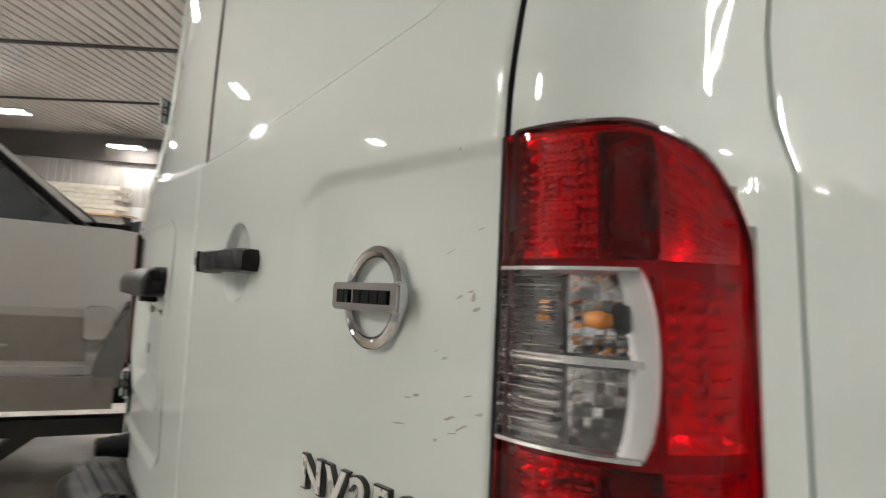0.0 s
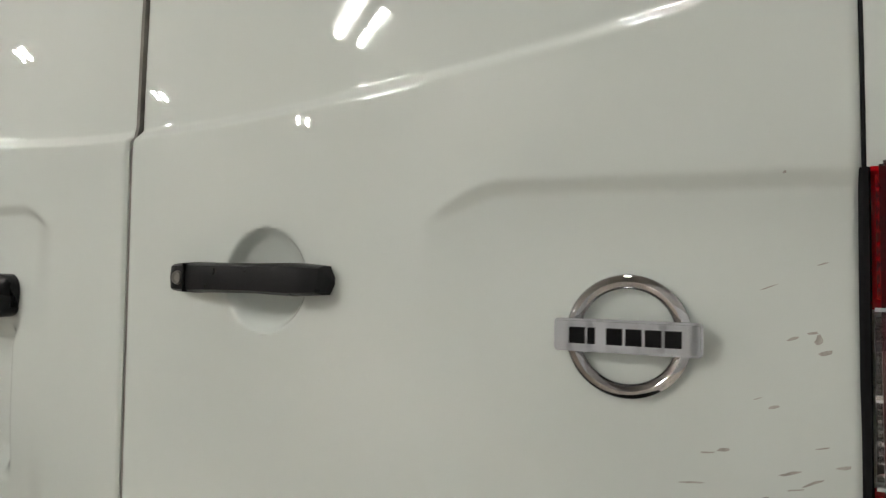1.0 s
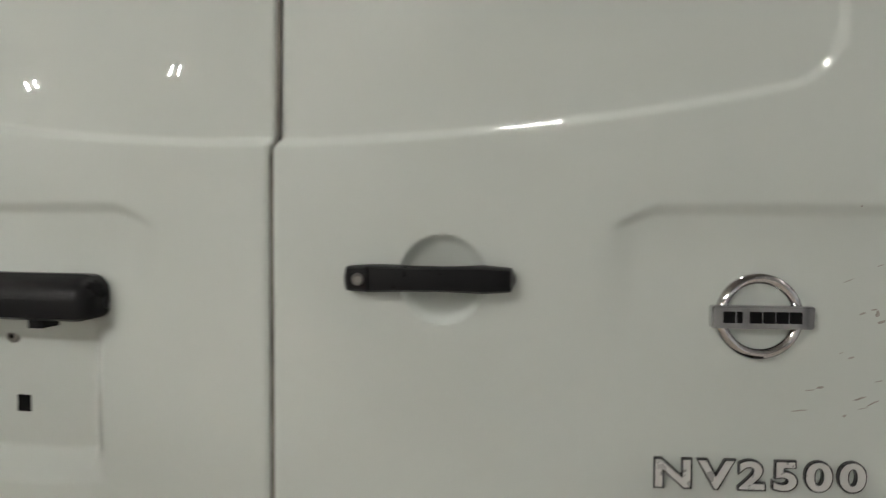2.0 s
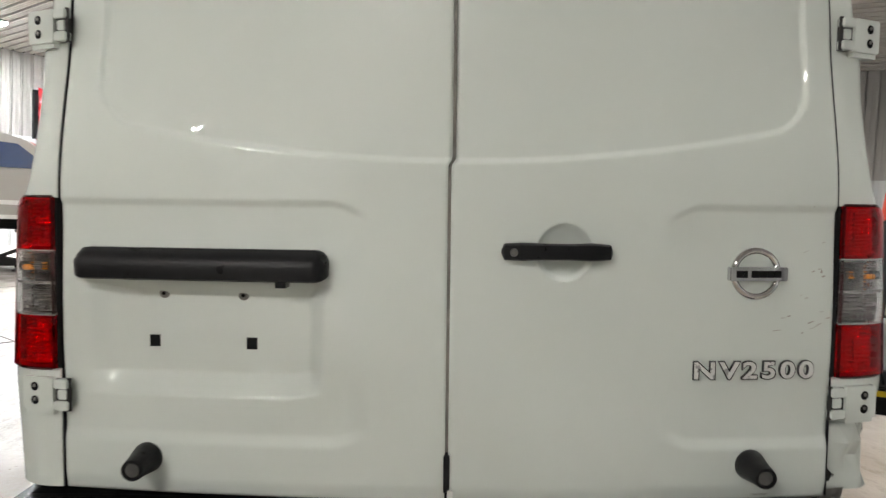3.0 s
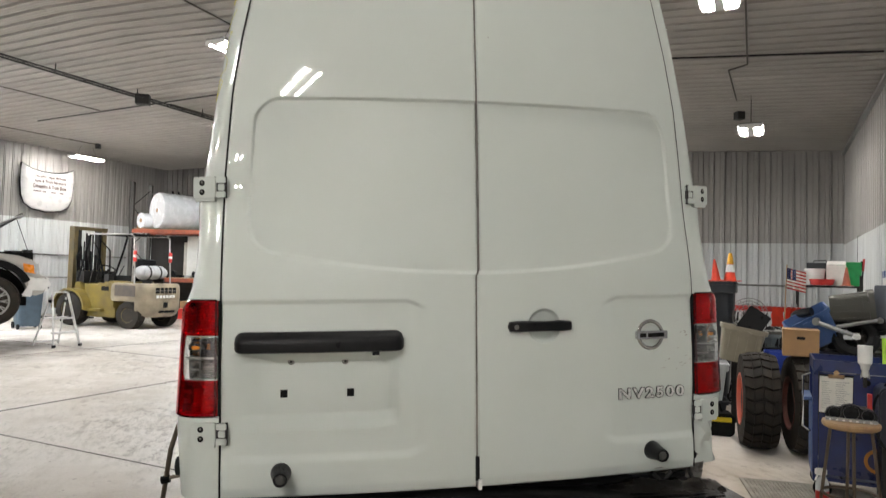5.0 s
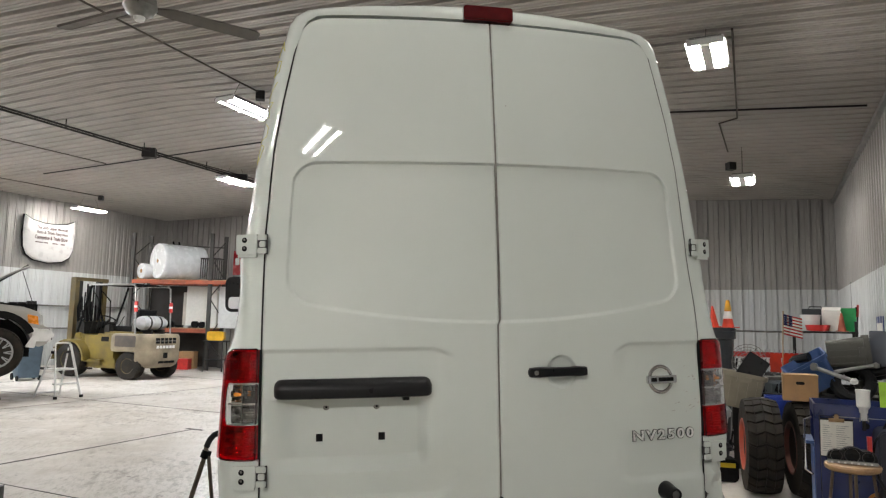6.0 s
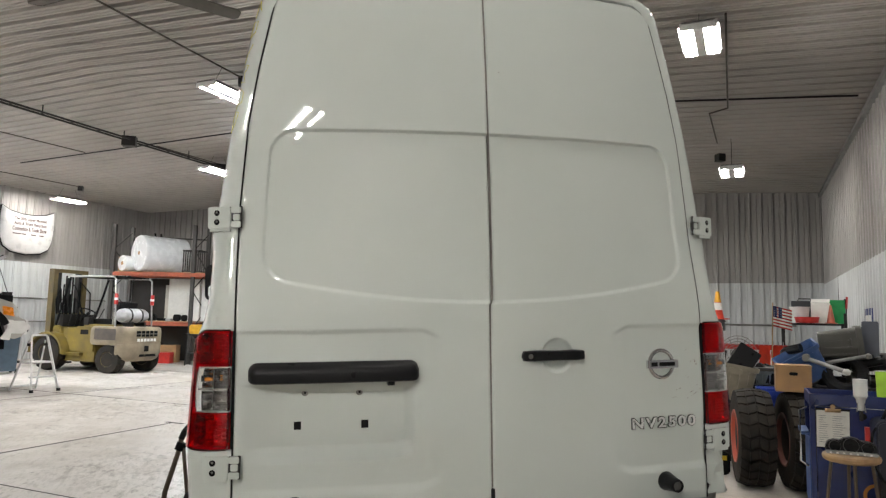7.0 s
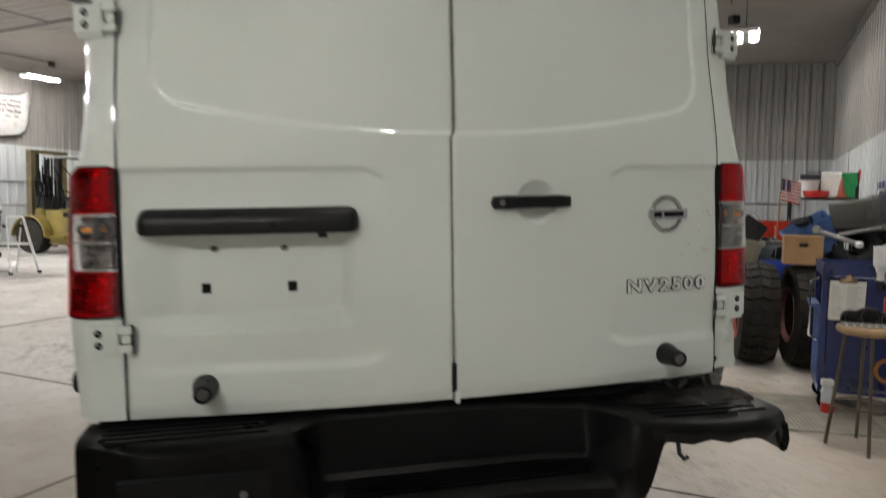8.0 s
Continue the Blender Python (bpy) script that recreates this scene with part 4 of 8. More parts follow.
        part("reflector", sheet(rows), material, t, label, smooth=False)

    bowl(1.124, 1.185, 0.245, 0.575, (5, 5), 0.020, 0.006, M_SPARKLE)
    bowl(1.054, 1.185, 0.010, 0.24, (3, 2), 0.010, 0.0, M_BOWLSHADE, "inner chamber coloured dark as shade")
    # Added silver bars stand in for bright glints of the lens flutes.
    for k in range(16):
        z = 1.0575 + 0.0081 * k
        th1 = 0.215 + 0.02 * math.sin(k * 2.3)
        rows = [[corner_point(side, 0.012 + (th1 - 0.012) * i / 8, z + d, o) for i in range(9)] for d, o in ((-0.0018, -0.008), (-0.0016, -0.002), (0.0, 0.0005), (0.0016, -0.002), (0.0018, -0.008))]
        part("flute", sheet(rows), M_REFLECT, t)
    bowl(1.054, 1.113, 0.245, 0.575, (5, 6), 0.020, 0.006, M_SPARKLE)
    for za, zb in ((1.197, 1.298), (0.940, 1.041)):
        bowl(za, zb, 0.014, 0.20, (9, 2), 0.008, 0.004, M_REFLECT2)
        bowl(za, zb, 0.205, 0.36, (10, 4), 0.016, 0.003, M_REFLECT)
        bowl(za, zb, 0.365, 0.60, (3, 2), 0.020, 0.001, M_BOWLSHADE)
        bowl(za, zb, 0.605, 0.945, (9, 3), 0.012, 0.002, M_REFLECT2)
    bowl(1.055, 1.183, 0.615, 0.945, (10, 3), 0.012, 0.002, M_REFLECT2)
    bowl(0.962, 1.020, 0.16, 0.34, (6, 6), 0.002, 0.004, M_REFLECT)
    bowl(1.214, 1.246, 0.13, 0.27, (4, 5), 0.000, 0.004, M_REFLECT)
    bowl(1.262, 1.294, 0.13, 0.27, (4, 5), 0.000, 0.004, M_REFLECT)
    bowl(0.938, 0.946, 0.08, 0.52, (1, 22), 0.0, 0.003, M_REFLECT)
    # pale strips round the clear window, and the bar that parts its two halves
    for z, h, o in ((win1, 0.003, 0.0078), (win0, 0.003, 0.0078), (1.1185, 0.006, 0.002)):
        ring = [0.008 + (swell(win, z) - 0.018) * i / 20 for i in range(21)]
        rows = [[corner_point(side, th, z + d, q) for th in ring] for d, q in ((-h / 2, -0.01), (-h / 2, o), (h / 2, o), (h / 2, -0.01))]
        part("divider", sheet(rows), M_REFLECT2, t, "silver window strip")
    top0 = lamp_top(0)
    rows = [[corner_point(side, th, z0 + (top0 - z0) * i / 12, o) for th, o in ((-0.012, -0.012), (-0.010, 0.003), (-0.004, 0.0065), (0.002, 0.0065), (0.005, 0.003))] for i in range(13)]
    part("housing_edge", sheet(rows if side > 0 else [r[::-1] for r in rows]), M_DARK, t, "black lamp housing edge")
    around = [0.03 + 0.94 * i / 40 for i in range(41)]
    loop = [corner_point(side, th, lamp_top(th) + 0.002, 0.001) for th in around] + [corner_point(side, th, z0 - 0.002, 0.001) for th in around[::-1]]
    part("rim", pipe(loop + loop[:1], 0.0035, sides=6), M_LAMPRIM, t, "dark red lamp edge")
    for th, z, r in ((0.36, 1.150, 0.0075), (0.13, 1.154, 0.004)):
        m = Matrix.Translation(corner_point(side, th, z, -0.008)) @ Matrix.Rotation(radians(90), 4, "Y")
        part("amber_bulb", lathe(((0.0, 1.6 * r), (r * 0.7, 1.3 * r), (r, 0.4 * r), (r, -r), (r * 0.6, -1.5 * r), (0.0, -1.5 * r)), sides=14, m=m), M_AMBER, t, "amber indicator bulb")
    m = Matrix.Translation(corner_point(side, 0.47, 1.152, -0.010)) @ Matrix.Rotation(radians(90), 4, "Y")
    part("bulb_socket", lathe(((0.0, 0.008), (0.011, 0.008), (0.011, -0.008), (0.0, -0.008)), sides=14, m=m), M_DARK, t, "black bulb socket")
    # the pale curved band where the clear window ends
    arc = []
    for i in range(33):
        z = win0 + 0.002 + (win1 - win0 - 0.004) * i / 32
        th = swell(win, z)
        arc.append([corner_point(side, th + d, z, o) for d, o in ((-0.105, -0.004), (-0.085, 0.0005), (-0.05, 0.0022), (-0.012, 0.0022), (0.0, -0.002))])
    part("bezel_strip", sheet(arc if side < 0 else [r[::-1] for r in arc]), M_WHITEPL, t, "pale curved bezel")


tail_light(-1)
tail_light(1)


def brake_light():
    y = rear_y(0, 2.57) - 0.004
    bm = prism(rounded(-0.104, 0.095, 2.553, 2.612, 0.012, 4), 0.06, at=y - 0.012)
    part("high_brake_light", bm, M_LENS_RED2, van, "dark red high-level brake light", bevel=0.006)


M_LENS_RED2 = mat("dark_red_lens", (0.10, 0.004, 0.006), 0.15, scale=30, coat=0.6)
brake_light()


def step_top(x):
    """Height of the bumper's step pads; the struck end hangs lower."""
    return 0.644 - 0.034 * smooth01(-0.1, 0.75, x)


def bumper():
    """A stepped black plastic bumper, sprung out and torn at one end."""
    xs = sorted([-0.955, -0.945, -0.925, -0.905, -0.88, -0.84, -0.8, -0.7, -0.6, -0.5, -0.3, -0.15, 0.0, 0.15, 0.3, 0.52, 0.6, 0.65, 0.7, 0.74, 0.78, 0.81, 0.83, 0.85, 0.87, 0.885, 0.895, 0.905] + [-0.47 + 0.01 * k for k in range(13)] + [0.345 + 0.01 * k for k in range(20)])
    rows = []
    for x in xs:
        well = smooth01(-0.46, -0.36, x) * smooth01(0.455, 0.355, x)
        pull = -0.10 * smooth01(0.1, 0.8, x)
        curve = 0.10 * smooth01(-0.72, -0.965, x) ** 1.5 + 0.07 * smooth01(0.80, 0.95, x)
        torn = smooth01(0.47, 0.53, x)
        fang = smooth01(0.84, 0.89, x)
        zt = step_top(x)
        lo = 0.40 * (1 - torn) + (0.556 - 0.055 * fang + 0.006 * math.sin(x * 60)) * torn
        a = [(0.09, zt), (-0.03, zt), (-0.115, zt), (-0.135, zt - 0.006), (-0.147, zt - 0.02), (-0.155, (zt + lo) / 2), (-0.152, lo + 0.02), (-0.14, lo), (-0.02, lo)]
        b = [(0.03, zt + 0.004), (-0.015, zt + 0.004), (-0.03, zt - 0.006), (-0.045, 0.50), (-0.06, 0.487), (-0.185, 0.478), (-0.205, 0.465), (-0.200, 0.43), (-0.05, 0.40)]
        rows.append([(x, a[k][0] * (1 - well) + b[k][0] * well + pull * (0.4 if k == 0 else 1) + (curve if k else 0), a[k][1] * (1 - well) + b[k][1] * well) for k in range(9)])
    bm = sheet(rows)
    bmesh.ops.recalc_face_normals(bm, faces=bm.faces)
    bmesh.ops.solidify(bm, geom=bm.faces[:], thickness=0.004)
    bp = part("bumper", bm, M_BUMPER, van, "black plastic step bumper, sprung and torn at one end")
    # Flat dark block stands in for a recess and the shade inside it.
    part("recess_shade", box(-0.84, -0.50, -0.160, -0.14, 0.47, 0.575), M_DARK, bp, "dark block for the shade of a bumper recess", bevel=0.008)
    for x in (-0.79, -0.56):
        part("bumper_bolt", lathe(((0.0, 0.004), (0.008, 0.003), (0.010, 0.0)), sides=12, m=Matrix.Translation((x, -0.161, 0.52)) @ Matrix.Rotation(radians(90), 4, "X")), M_STEEL, bp)
    # raised tread ribs on both step pads
    for x0, x1, dy in ((-0.90, -0.50, 0.0), (0.52, 0.90, -0.085)):
        for k in range(4):
            y = -0.09 + 0.032 * k + dy
            bm = box(x0 + (0.02 if k == 0 else 0), x1 - 0.012 * k - (0.04 if dy else 0), y, y + 0.016, -0.008, 0.006)
            bmesh.ops.subdivide_edges(bm, edges=[e for e in bm.edges if abs(e.verts[0].co.x - e.verts[1].co.x) > 0.1], cuts=8)
            for v in bm.verts:
                v.co.z += step_top(v.co.x)
            part("tread_rib", bm, M_BUMPER, bp, bevel=0.003)
    for k in range(6):
        y = -0.075 - 0.018 * k
        part("tread_rib", box(-0.32, 0.33, y, y + 0.008, 0.476, 0.4905 - 0.0004 * k), M_BUMPER, bp, bevel=0.002)
    # tow-hook wire hanging under the torn end
    part("wire_hook", pipe(((0.585, -0.17, 0.56), (0.588, -0.175, 0.51), (0.60, -0.18, 0.495), (0.612, -0.18, 0.50)), 0.006, sides=7), M_BLACKMETAL, bp)
    part("end_flap", prism([(0.835, 0.59), (0.90, 0.585), (0.91, 0.53), (0.90, 0.495), (0.885, 0.50), (0.87, 0.54), (0.835, 0.565)], 0.03, at=-0.215), M_BUMPER, bp, "torn plastic end flap", bevel=0.006)
    rows = []
    for i in range(41):
        x = 0.30 + 0.58 * i / 40
        row = []
        for k in range(13):
            s = k / 12
            f = noise.noise(Vector((x * 11, s * 3.1, 2))) + 0.6 * noise.noise(Vector((x * 27, s * 8, 5)))
            hump = 0.022 * math.sin(s * math.pi) * smooth01(0.3, 0.6, x)
            row.append((x + 0.01 * f, 0.11 - 0.19 * s * (0.6 + 0.4 * smooth01(0.3, 0.8, x)) - 0.05 * smooth01(0.3, 0.9, x), 0.612 + hump + 0.013 * f - 0.02 * smooth01(0.80, 0.88, x) * s))
        rows.append(row)
    bm = sheet(rows)
    bmesh.ops.solidify(bm, geom=bm.faces[:], thickness=0.004)
    part("bent_bracket", bm, M_TORNBLACK, bp, "crumpled glossy black bumper bracket")


M_TORNBLACK = mat("torn_black", (0.010, 0.009, 0.0085), 0.28, dark=(0.022, 0.018, 0.015), scale=14, spread=0.25, spec=0.3)
M_TORNBLACK.node_tree.nodes["Principled BSDF"].inputs["Coat Weight"].default_value = 0.2
bumper()


def van_rest():
    for sd in (-1, 1):
        part("sill", box(sd * 0.93 if sd > 0 else -0.985, 0.985 if sd > 0 else -0.93, 0.35, 5.7, 0.40, 0.68), M_PAINT, van, bevel=0.01)
        for y in (1.22, 4.95):
            m = Matrix.Translation((sd * 0.84, y, 0.375)) @ Matrix.Rotation(radians(90), 4, "Y")
            w = part("wheel", lathe(((0.20, -0.12), (0.33, -0.12), (0.375, -0.09), (0.375, 0.09), (0.33, 0.12), (0.20, 0.12)), sides=40, m=m), M_TYRE, van, "black road tyre on a steel wheel")
            part("rim", lathe(((0.0, -0.05), (0.08, -0.07), (0.2, -0.03), (0.21, 0.03), (0.0, 0.06)), sides=28, m=m), M_STEEL, w, "grey steel wheel")
            part("wheel_arch", box(sd * 0.70 if sd > 0 else -0.99, 0.99 if sd > 0 else -0.70, y - 0.46, y + 0.46, 0.66, 0.84), M_DARK, van)
    part("chassis", box(-0.80, 0.80, 0.3, 5.8, 0.36, 0.62), M_UNDER, van, "dark underbody")
    # door mirror on the near-side front door
    bm = prism(rounded(-1.415, -1.12, 1.42, 1.75, 0.06, 4), 0.10, at=4.20)
    mi = part("door_mirror", bm, M_PLASTIC, van, "black door mirror", bevel=0.015)
    part("mirror_arm", rod((-1.14, 4.26, 1.50), (-0.94, 4.28, 1.42), 0.025), M_PLASTIC, mi)
    part("mirror_glass", prism(rounded(-1.385, -1.15, 1.45, 1.56, 0.03, 4), 0.004, at=4.193), M_CHROME, mi)
    # small bump stop on the flank
    part("side_stop", lathe(((0.0, 0.010), (0.022, 0.010), (0.030, 0.006), (0.032, -0.002), (0.030, -0.010), (0.018, -0.012), (0.018, -0.055)), sides=28, m=Matrix.Translation((-0.998, 0.17, 0.740)) @ Matrix.Rotation(radians(-90), 4, "Y")), M_RUBBER, van, "round dark rubber stop")
    # windscreen and front windows as dark glass panels
    part("windscreen", sheet([[(-0.72, 4.32, 2.12), (0.72, 4.32, 2.12)], [(-0.86, 4.96, 1.45), (0.86, 4.96, 1.45)]]), M_DARK, van, "dark windscreen")


van_rest()


def scuffs():
    """Dark scrape marks and paint chips near the struck edge."""
    m_scuff = mat("scuff", (0.50, 0.48, 0.44), 0.7, dark=(0.22, 0.20, 0.18), scale=300, spread=0.2)
    rnd = random.Random(11)
    spots = [(0.801, 1.152, 0.010, 0.003), (0.797, 1.163, 0.006, 0.006), (0.792, 1.168, 0.010, 0.002), (0.778, 1.163, 0.008, 0.002), (0.726, 1.067, 0.010, 0.0025), (0.713, 1.063, 0.014, 0.001), (0.757, 1.030, 0.006, 0.0025),
             (0.776, 1.053, 0.018, 0.0025), (0.792, 1.047, 0.014, 0.002), (0.779, 1.040, 0.016, 0.001), (0.814, 1.062, 0.010, 0.0022), (0.800, 1.076, 0.010, 0.001), (0.700, 1.036, 0.018, 0.0016), (0.772, 1.301, 0.003, 0.002),
             (0.764, 1.106, 0.010, 0.002), (0.752, 1.112, 0.006, 0.001), (0.800, 1.225, 0.008, 0.001), (0.76, 1.205, 0.012, 0.0008), (0.05, 2.21, 0.004, 0.004)]
    for x, z, w, h in spots:
        w, h = w * 0.62, h * 0.75
        bm = bmesh.new()
        tilt = rnd.uniform(0.1, 0.5)
        n = 9
        ring = []
        for k in range(n):
            a = k / n * math.tau
            r = rnd.uniform(0.55, 1.1)
            dx = w * r * math.cos(a)
            dz = h * r * math.sin(a) + dx * tilt
            ring.append(bm.verts.new((x + dx, skin(x + dx, z + dz, 1) - 0.0006, z + dz)))
        bm.faces.new(ring)
        part("scuff", bm, m_scuff, door_right, "dark scrape in the paint")
    m_crayon = mat("yellow_crayon", (0.62, 0.56, 0.10), 0.8, scale=90)
    marks = [[(0, 0), (0.5, 0.3), (0.8, 1.0), (0.3, 1.2), (0, 0.6), (0.1, 0.0)], [(0, 0), (0.9, 0.2), (0.9, 0.8), (0.4, 1.1)], [(0, 0.2), (0.8, 0), (0.5, 0.6), (0.9, 1.0), (0.1, 1.1)], [(0, 0), (0.9, 0.9)], [(0.1, 0), (0.8, 0.2), (0.8, 0.9), (0.2, 1), (0, 0.5), (0.1, 0)], [(0, 0), (0.4, 0.9), (0.9, 0.1), (0.5, 0.5)]]
    for k, mk in enumerate(marks):
        zb = 1.98 + 0.085 * k
        pts = []
        for i in range(len(mk) * 4 - 3):
            u = i / 4
            j = min(int(u), len(mk) - 2)
            f = u - j
            a = mk[j][0] * (1 - f) + mk[j + 1][0] * f
            b = mk[j][1] * (1 - f) + mk[j + 1][1] * f
            pts.append(corner_point(-1, 0.75 - 0.45 * a, zb + 0.06 * b, 0.0004))
        part("crayon_mark", pipe(pts, 0.0012, sides=5), m_crayon, van, "yellow paint-marker scribble")


scuffs()


# ---- fittings of the hall ----
def conduit(points, r=0.012, material=None, label="grey steel conduit fixed along the ceiling", name="conduit", boxes=()):
    ob = tagged(finish(name, pipe([tuple(p) for p in points], r, sides=7), material or M_CONDUIT), label, "conduit", kind="structure")
    for b in boxes:
        part("junction_box", box(b[0] - 0.06, b[0] + 0.06, b[1] - 0.06, b[1] + 0.06, b[2] - 0.10, b[2] + 0.02), M_BLACKMETAL, ob, bevel=0.006)
    return ob


def under_roof(x, y, gap=0.05):
    p = (Vector((x, y)) - CR).dot(ACROSS)
    return Vector((x, y, roof_z(p) - gap))


# door-opener rails hanging under the ceiling
def opener_rail():
    a, b = under_roof(-5.76, 8.47, 0.14), under_roof(-1.92, 13.56, 0.16)
    d = (b - a).normalized()
    side = Vector((-d.y, d.x, 0)) * 0.07
    top = empty("door_opener", Matrix.Translation((a + b) / 2), "dark steel garage-door opener rails under the ceiling", "door opener")
    inv = Matrix.Translation(-(a + b) / 2)
    for s in (-1, 1):
        part("rail", moved(pipe((a + side * s, b + side * s), 0.018, sides=6), inv), M_BLACKMETAL, top)
    for k in range(13):
        p = a + (b - a) * k / 12
        part("cross_tie", moved(rod(p - side, p + side, 0.010, sides=6), inv), M_BLACKMETAL, top)
        if k % 3 == 0:
            part("hanger", moved(rod(p, p + Vector((0, 0, 0.14)), 0.010, sides=6), inv), M_BLACKMETAL, top)
    for f, w in ((0.52, 0.12), (0.90, 0.2)):
        p = a + (b - a) * f
        part("motor_head", moved(box(p.x - w, p.x + w, p.y - w * 0.7, p.y + w * 0.7, p.z - 0.12, p.z + 0.06), inv), M_BLACKMETAL, top, bevel=0.02)
    p = b
    part("bracket", moved(pipe((p, p + Vector((0.12, -0.05, -0.35)), p + Vector((0.25, -0.1, -0.05))), 0.02, sides=6), inv), M_BLACKMETAL, top)


opener_rail()
conduit((under_roof(-4.29, 2.84), under_roof(-1.48, 7.12)), boxes=(under_roof(-1.48, 7.12),))
conduit((under_roof(-7.4, 10.03), under_roof(-5.0, 12.88)))
conduit((under_roof(-3.43, 11.88), under_roof(-1.83, 13.84)))
conduit((under_roof(-7.99, 15.03), under_roof(-6.21, 17.06)), boxes=(under_roof(-6.21, 17.06),))
conduit((under_roof(-6.74, 14.45, 0.03), under_roof(-1.34, 9.99, 0.03)), 0.014, M_BLACKMETAL, "dark ceiling purlin between sheet rows", "purlin")
conduit((under_roof(2.74, 6.5, 0.03), under_roof(5.98, 4.53, 0.03)), 0.014, M_BLACKMETAL, "dark ceiling purlin between sheet rows", "purlin")
conduit((under_roof(3.13, 3.1), under_roof(4.89, 5.55), under_roof(4.83, 5.87), under_roof(5.86, 7.19)), boxes=(under_roof(5.9, 7.18, 0.25),))
conduit((hall(0.6, 0.06, 1.36), hall(4.6, 0.06, 1.36)), 0.02, M_STEEL, "dark pipe rail along the wall", "wall_rail")
conduit((hall(19.52, 1.5, 1.66), hall(19.52, 9.0, 1.66)), 0.02, M_STEEL, "dark pipe rail along the wall", "wall_rail")
conduit((hall(19.52, 1.5, 1.03), hall(19.52, 9.0, 1.03)), 0.02, M_STEEL, "dark pipe rail along the wall", "wall_rail")
tagged(finish("wall_trim", prism([(0, 0), (0.08, 0), (0.08, 0.06), (0, 0.06)], 30.0, axis="x"), M_GALV, smooth=False, matrix=Matrix.Translation(hall(0.03, 30, EAVE_R - 0.09)) @ Matrix.Rotation(math.atan2(0.8, 0.6), 4, "Z")), "grey steel trim along the eaves", "trim", kind="structure")


def ceiling_fan():
    top = empty("ceiling_fan", pose(-2.13, 3.07, 3.82), "brown ceiling fan at rest with long flat blades", "ceiling fan")
    part("hub", lathe(((0.0, -0.09), (0.06, -0.09), (0.10, -0.06), (0.13, -0.01), (0.12, 0.06), (0.05, 0.10), (0.0, 0.10)), sides=24), M_STEEL, top, "grey motor housing")
    part("hub_cap", lathe(((0.0, -0.125), (0.035, -0.12), (0.045, -0.09)), sides=18), M_WHITEPL, top)
    part("down_rod", rod((0, 0, 0.09), (0, 0, 0.67), 0.014), M_STEEL, top)
    for a in (22, 142, 262):
        bm = prism([(0.10, -0.03), (0.25, -0.075), (0.92, -0.07), (0.955, -0.04), (0.955, 0.04), (0.92, 0.07), (0.25, 0.06), (0.10, 0.03)], 0.012, axis="z", at=-0.01)
        bm.transform(Matrix.Rotation(radians(a), 4, "Z") @ Matrix.Rotation(radians(-14), 4, "X"))
        part("blade", bm, M_FANBLADE, top, "dark dusty blade", bevel=0.004)


M_FANBLADE = mat("fan_blade", (0.11, 0.095, 0.08), 0.5, scale=14)
ceiling_fan()


# ---- wall signs ----
def hood_sign():
    """A white car bonnet hung on the wall with printed lines of words."""
    c = hall(19.49, 4.2, 3.43)
    m = Matrix.Translation(c) @ Matrix.Rotation(math.atan2(0.8, 0.6), 4, "Z") @ Matrix.Diagonal((0.93, 1, 0.96, 1))
    top = empty("bonnet_sign", m, "white painted car bonnet hung on the wall as a sign", "sign")
    out = [(-0.80, 0.68), (-0.55, 0.56), (-0.2, 0.50), (0.2, 0.50), (0.55, 0.56), (0.80, 0.68), (0.82, 0.2), (0.78, -0.2), (0.68, -0.42), (0.45, -0.56), (0.0, -0.62), (-0.45, -0.56), (-0.68, -0.42), (-0.78, -0.2), (-0.82, 0.2)]
    bm = bmesh.new()
    rings = []
    for f, y in ((1.0, 0.0), (1.0, -0.06), (0.96, -0.09), (0.8, -0.11), (0.4, -0.125), (0.0001, -0.13)):
        rings.append([(x * f, y, z * f) for x, z in out])
    sheet(rings, bm, closed=True)
    bmesh.ops.recalc_face_normals(bm, faces=bm.faces)
    part("panel", bm, M_BONNET, top)
    part("edge", moved(pipe([(x, -0.03, z) for x, z in out] + [(out[0][0], -0.03, out[0][1])], 0.03, sides=6), Matrix()), M_DARK, top, "dark rolled edge")
    for line, w, z, x in (("The 2005 Upper Midwest", 0.98, 0.30, -0.46), ("Auto & Truck Recyclers", 0.98, 0.165, -0.46), ("Convention & Trade Show", 1.04, 0.03, -0.50)):
        bm = letters(line, w, 0.115, 0.004, bold=0.022)
        bm.transform(Matrix.Translation((x, -0.131, z)))
        part("wording", bm, M_INK, top, "dark printed line", smooth=False)
    for k, w in enumerate((0.24, 0.12, 0.16, 0.13)):
        x = -0.48 + 0.27 * k
        part("small_print", box(x, x + w, -0.134, -0.131, -0.075, -0.045), M_INK, top)


M_BONNET = mat("bonnet_white", (0.50, 0.495, 0.485), 0.35, dark=(0.42, 0.41, 0.40), scale=5, coat=0.3)
M_INK = mat("dark_red_ink", (0.07, 0.028, 0.026), 0.6, scale=20)
hood_sign()


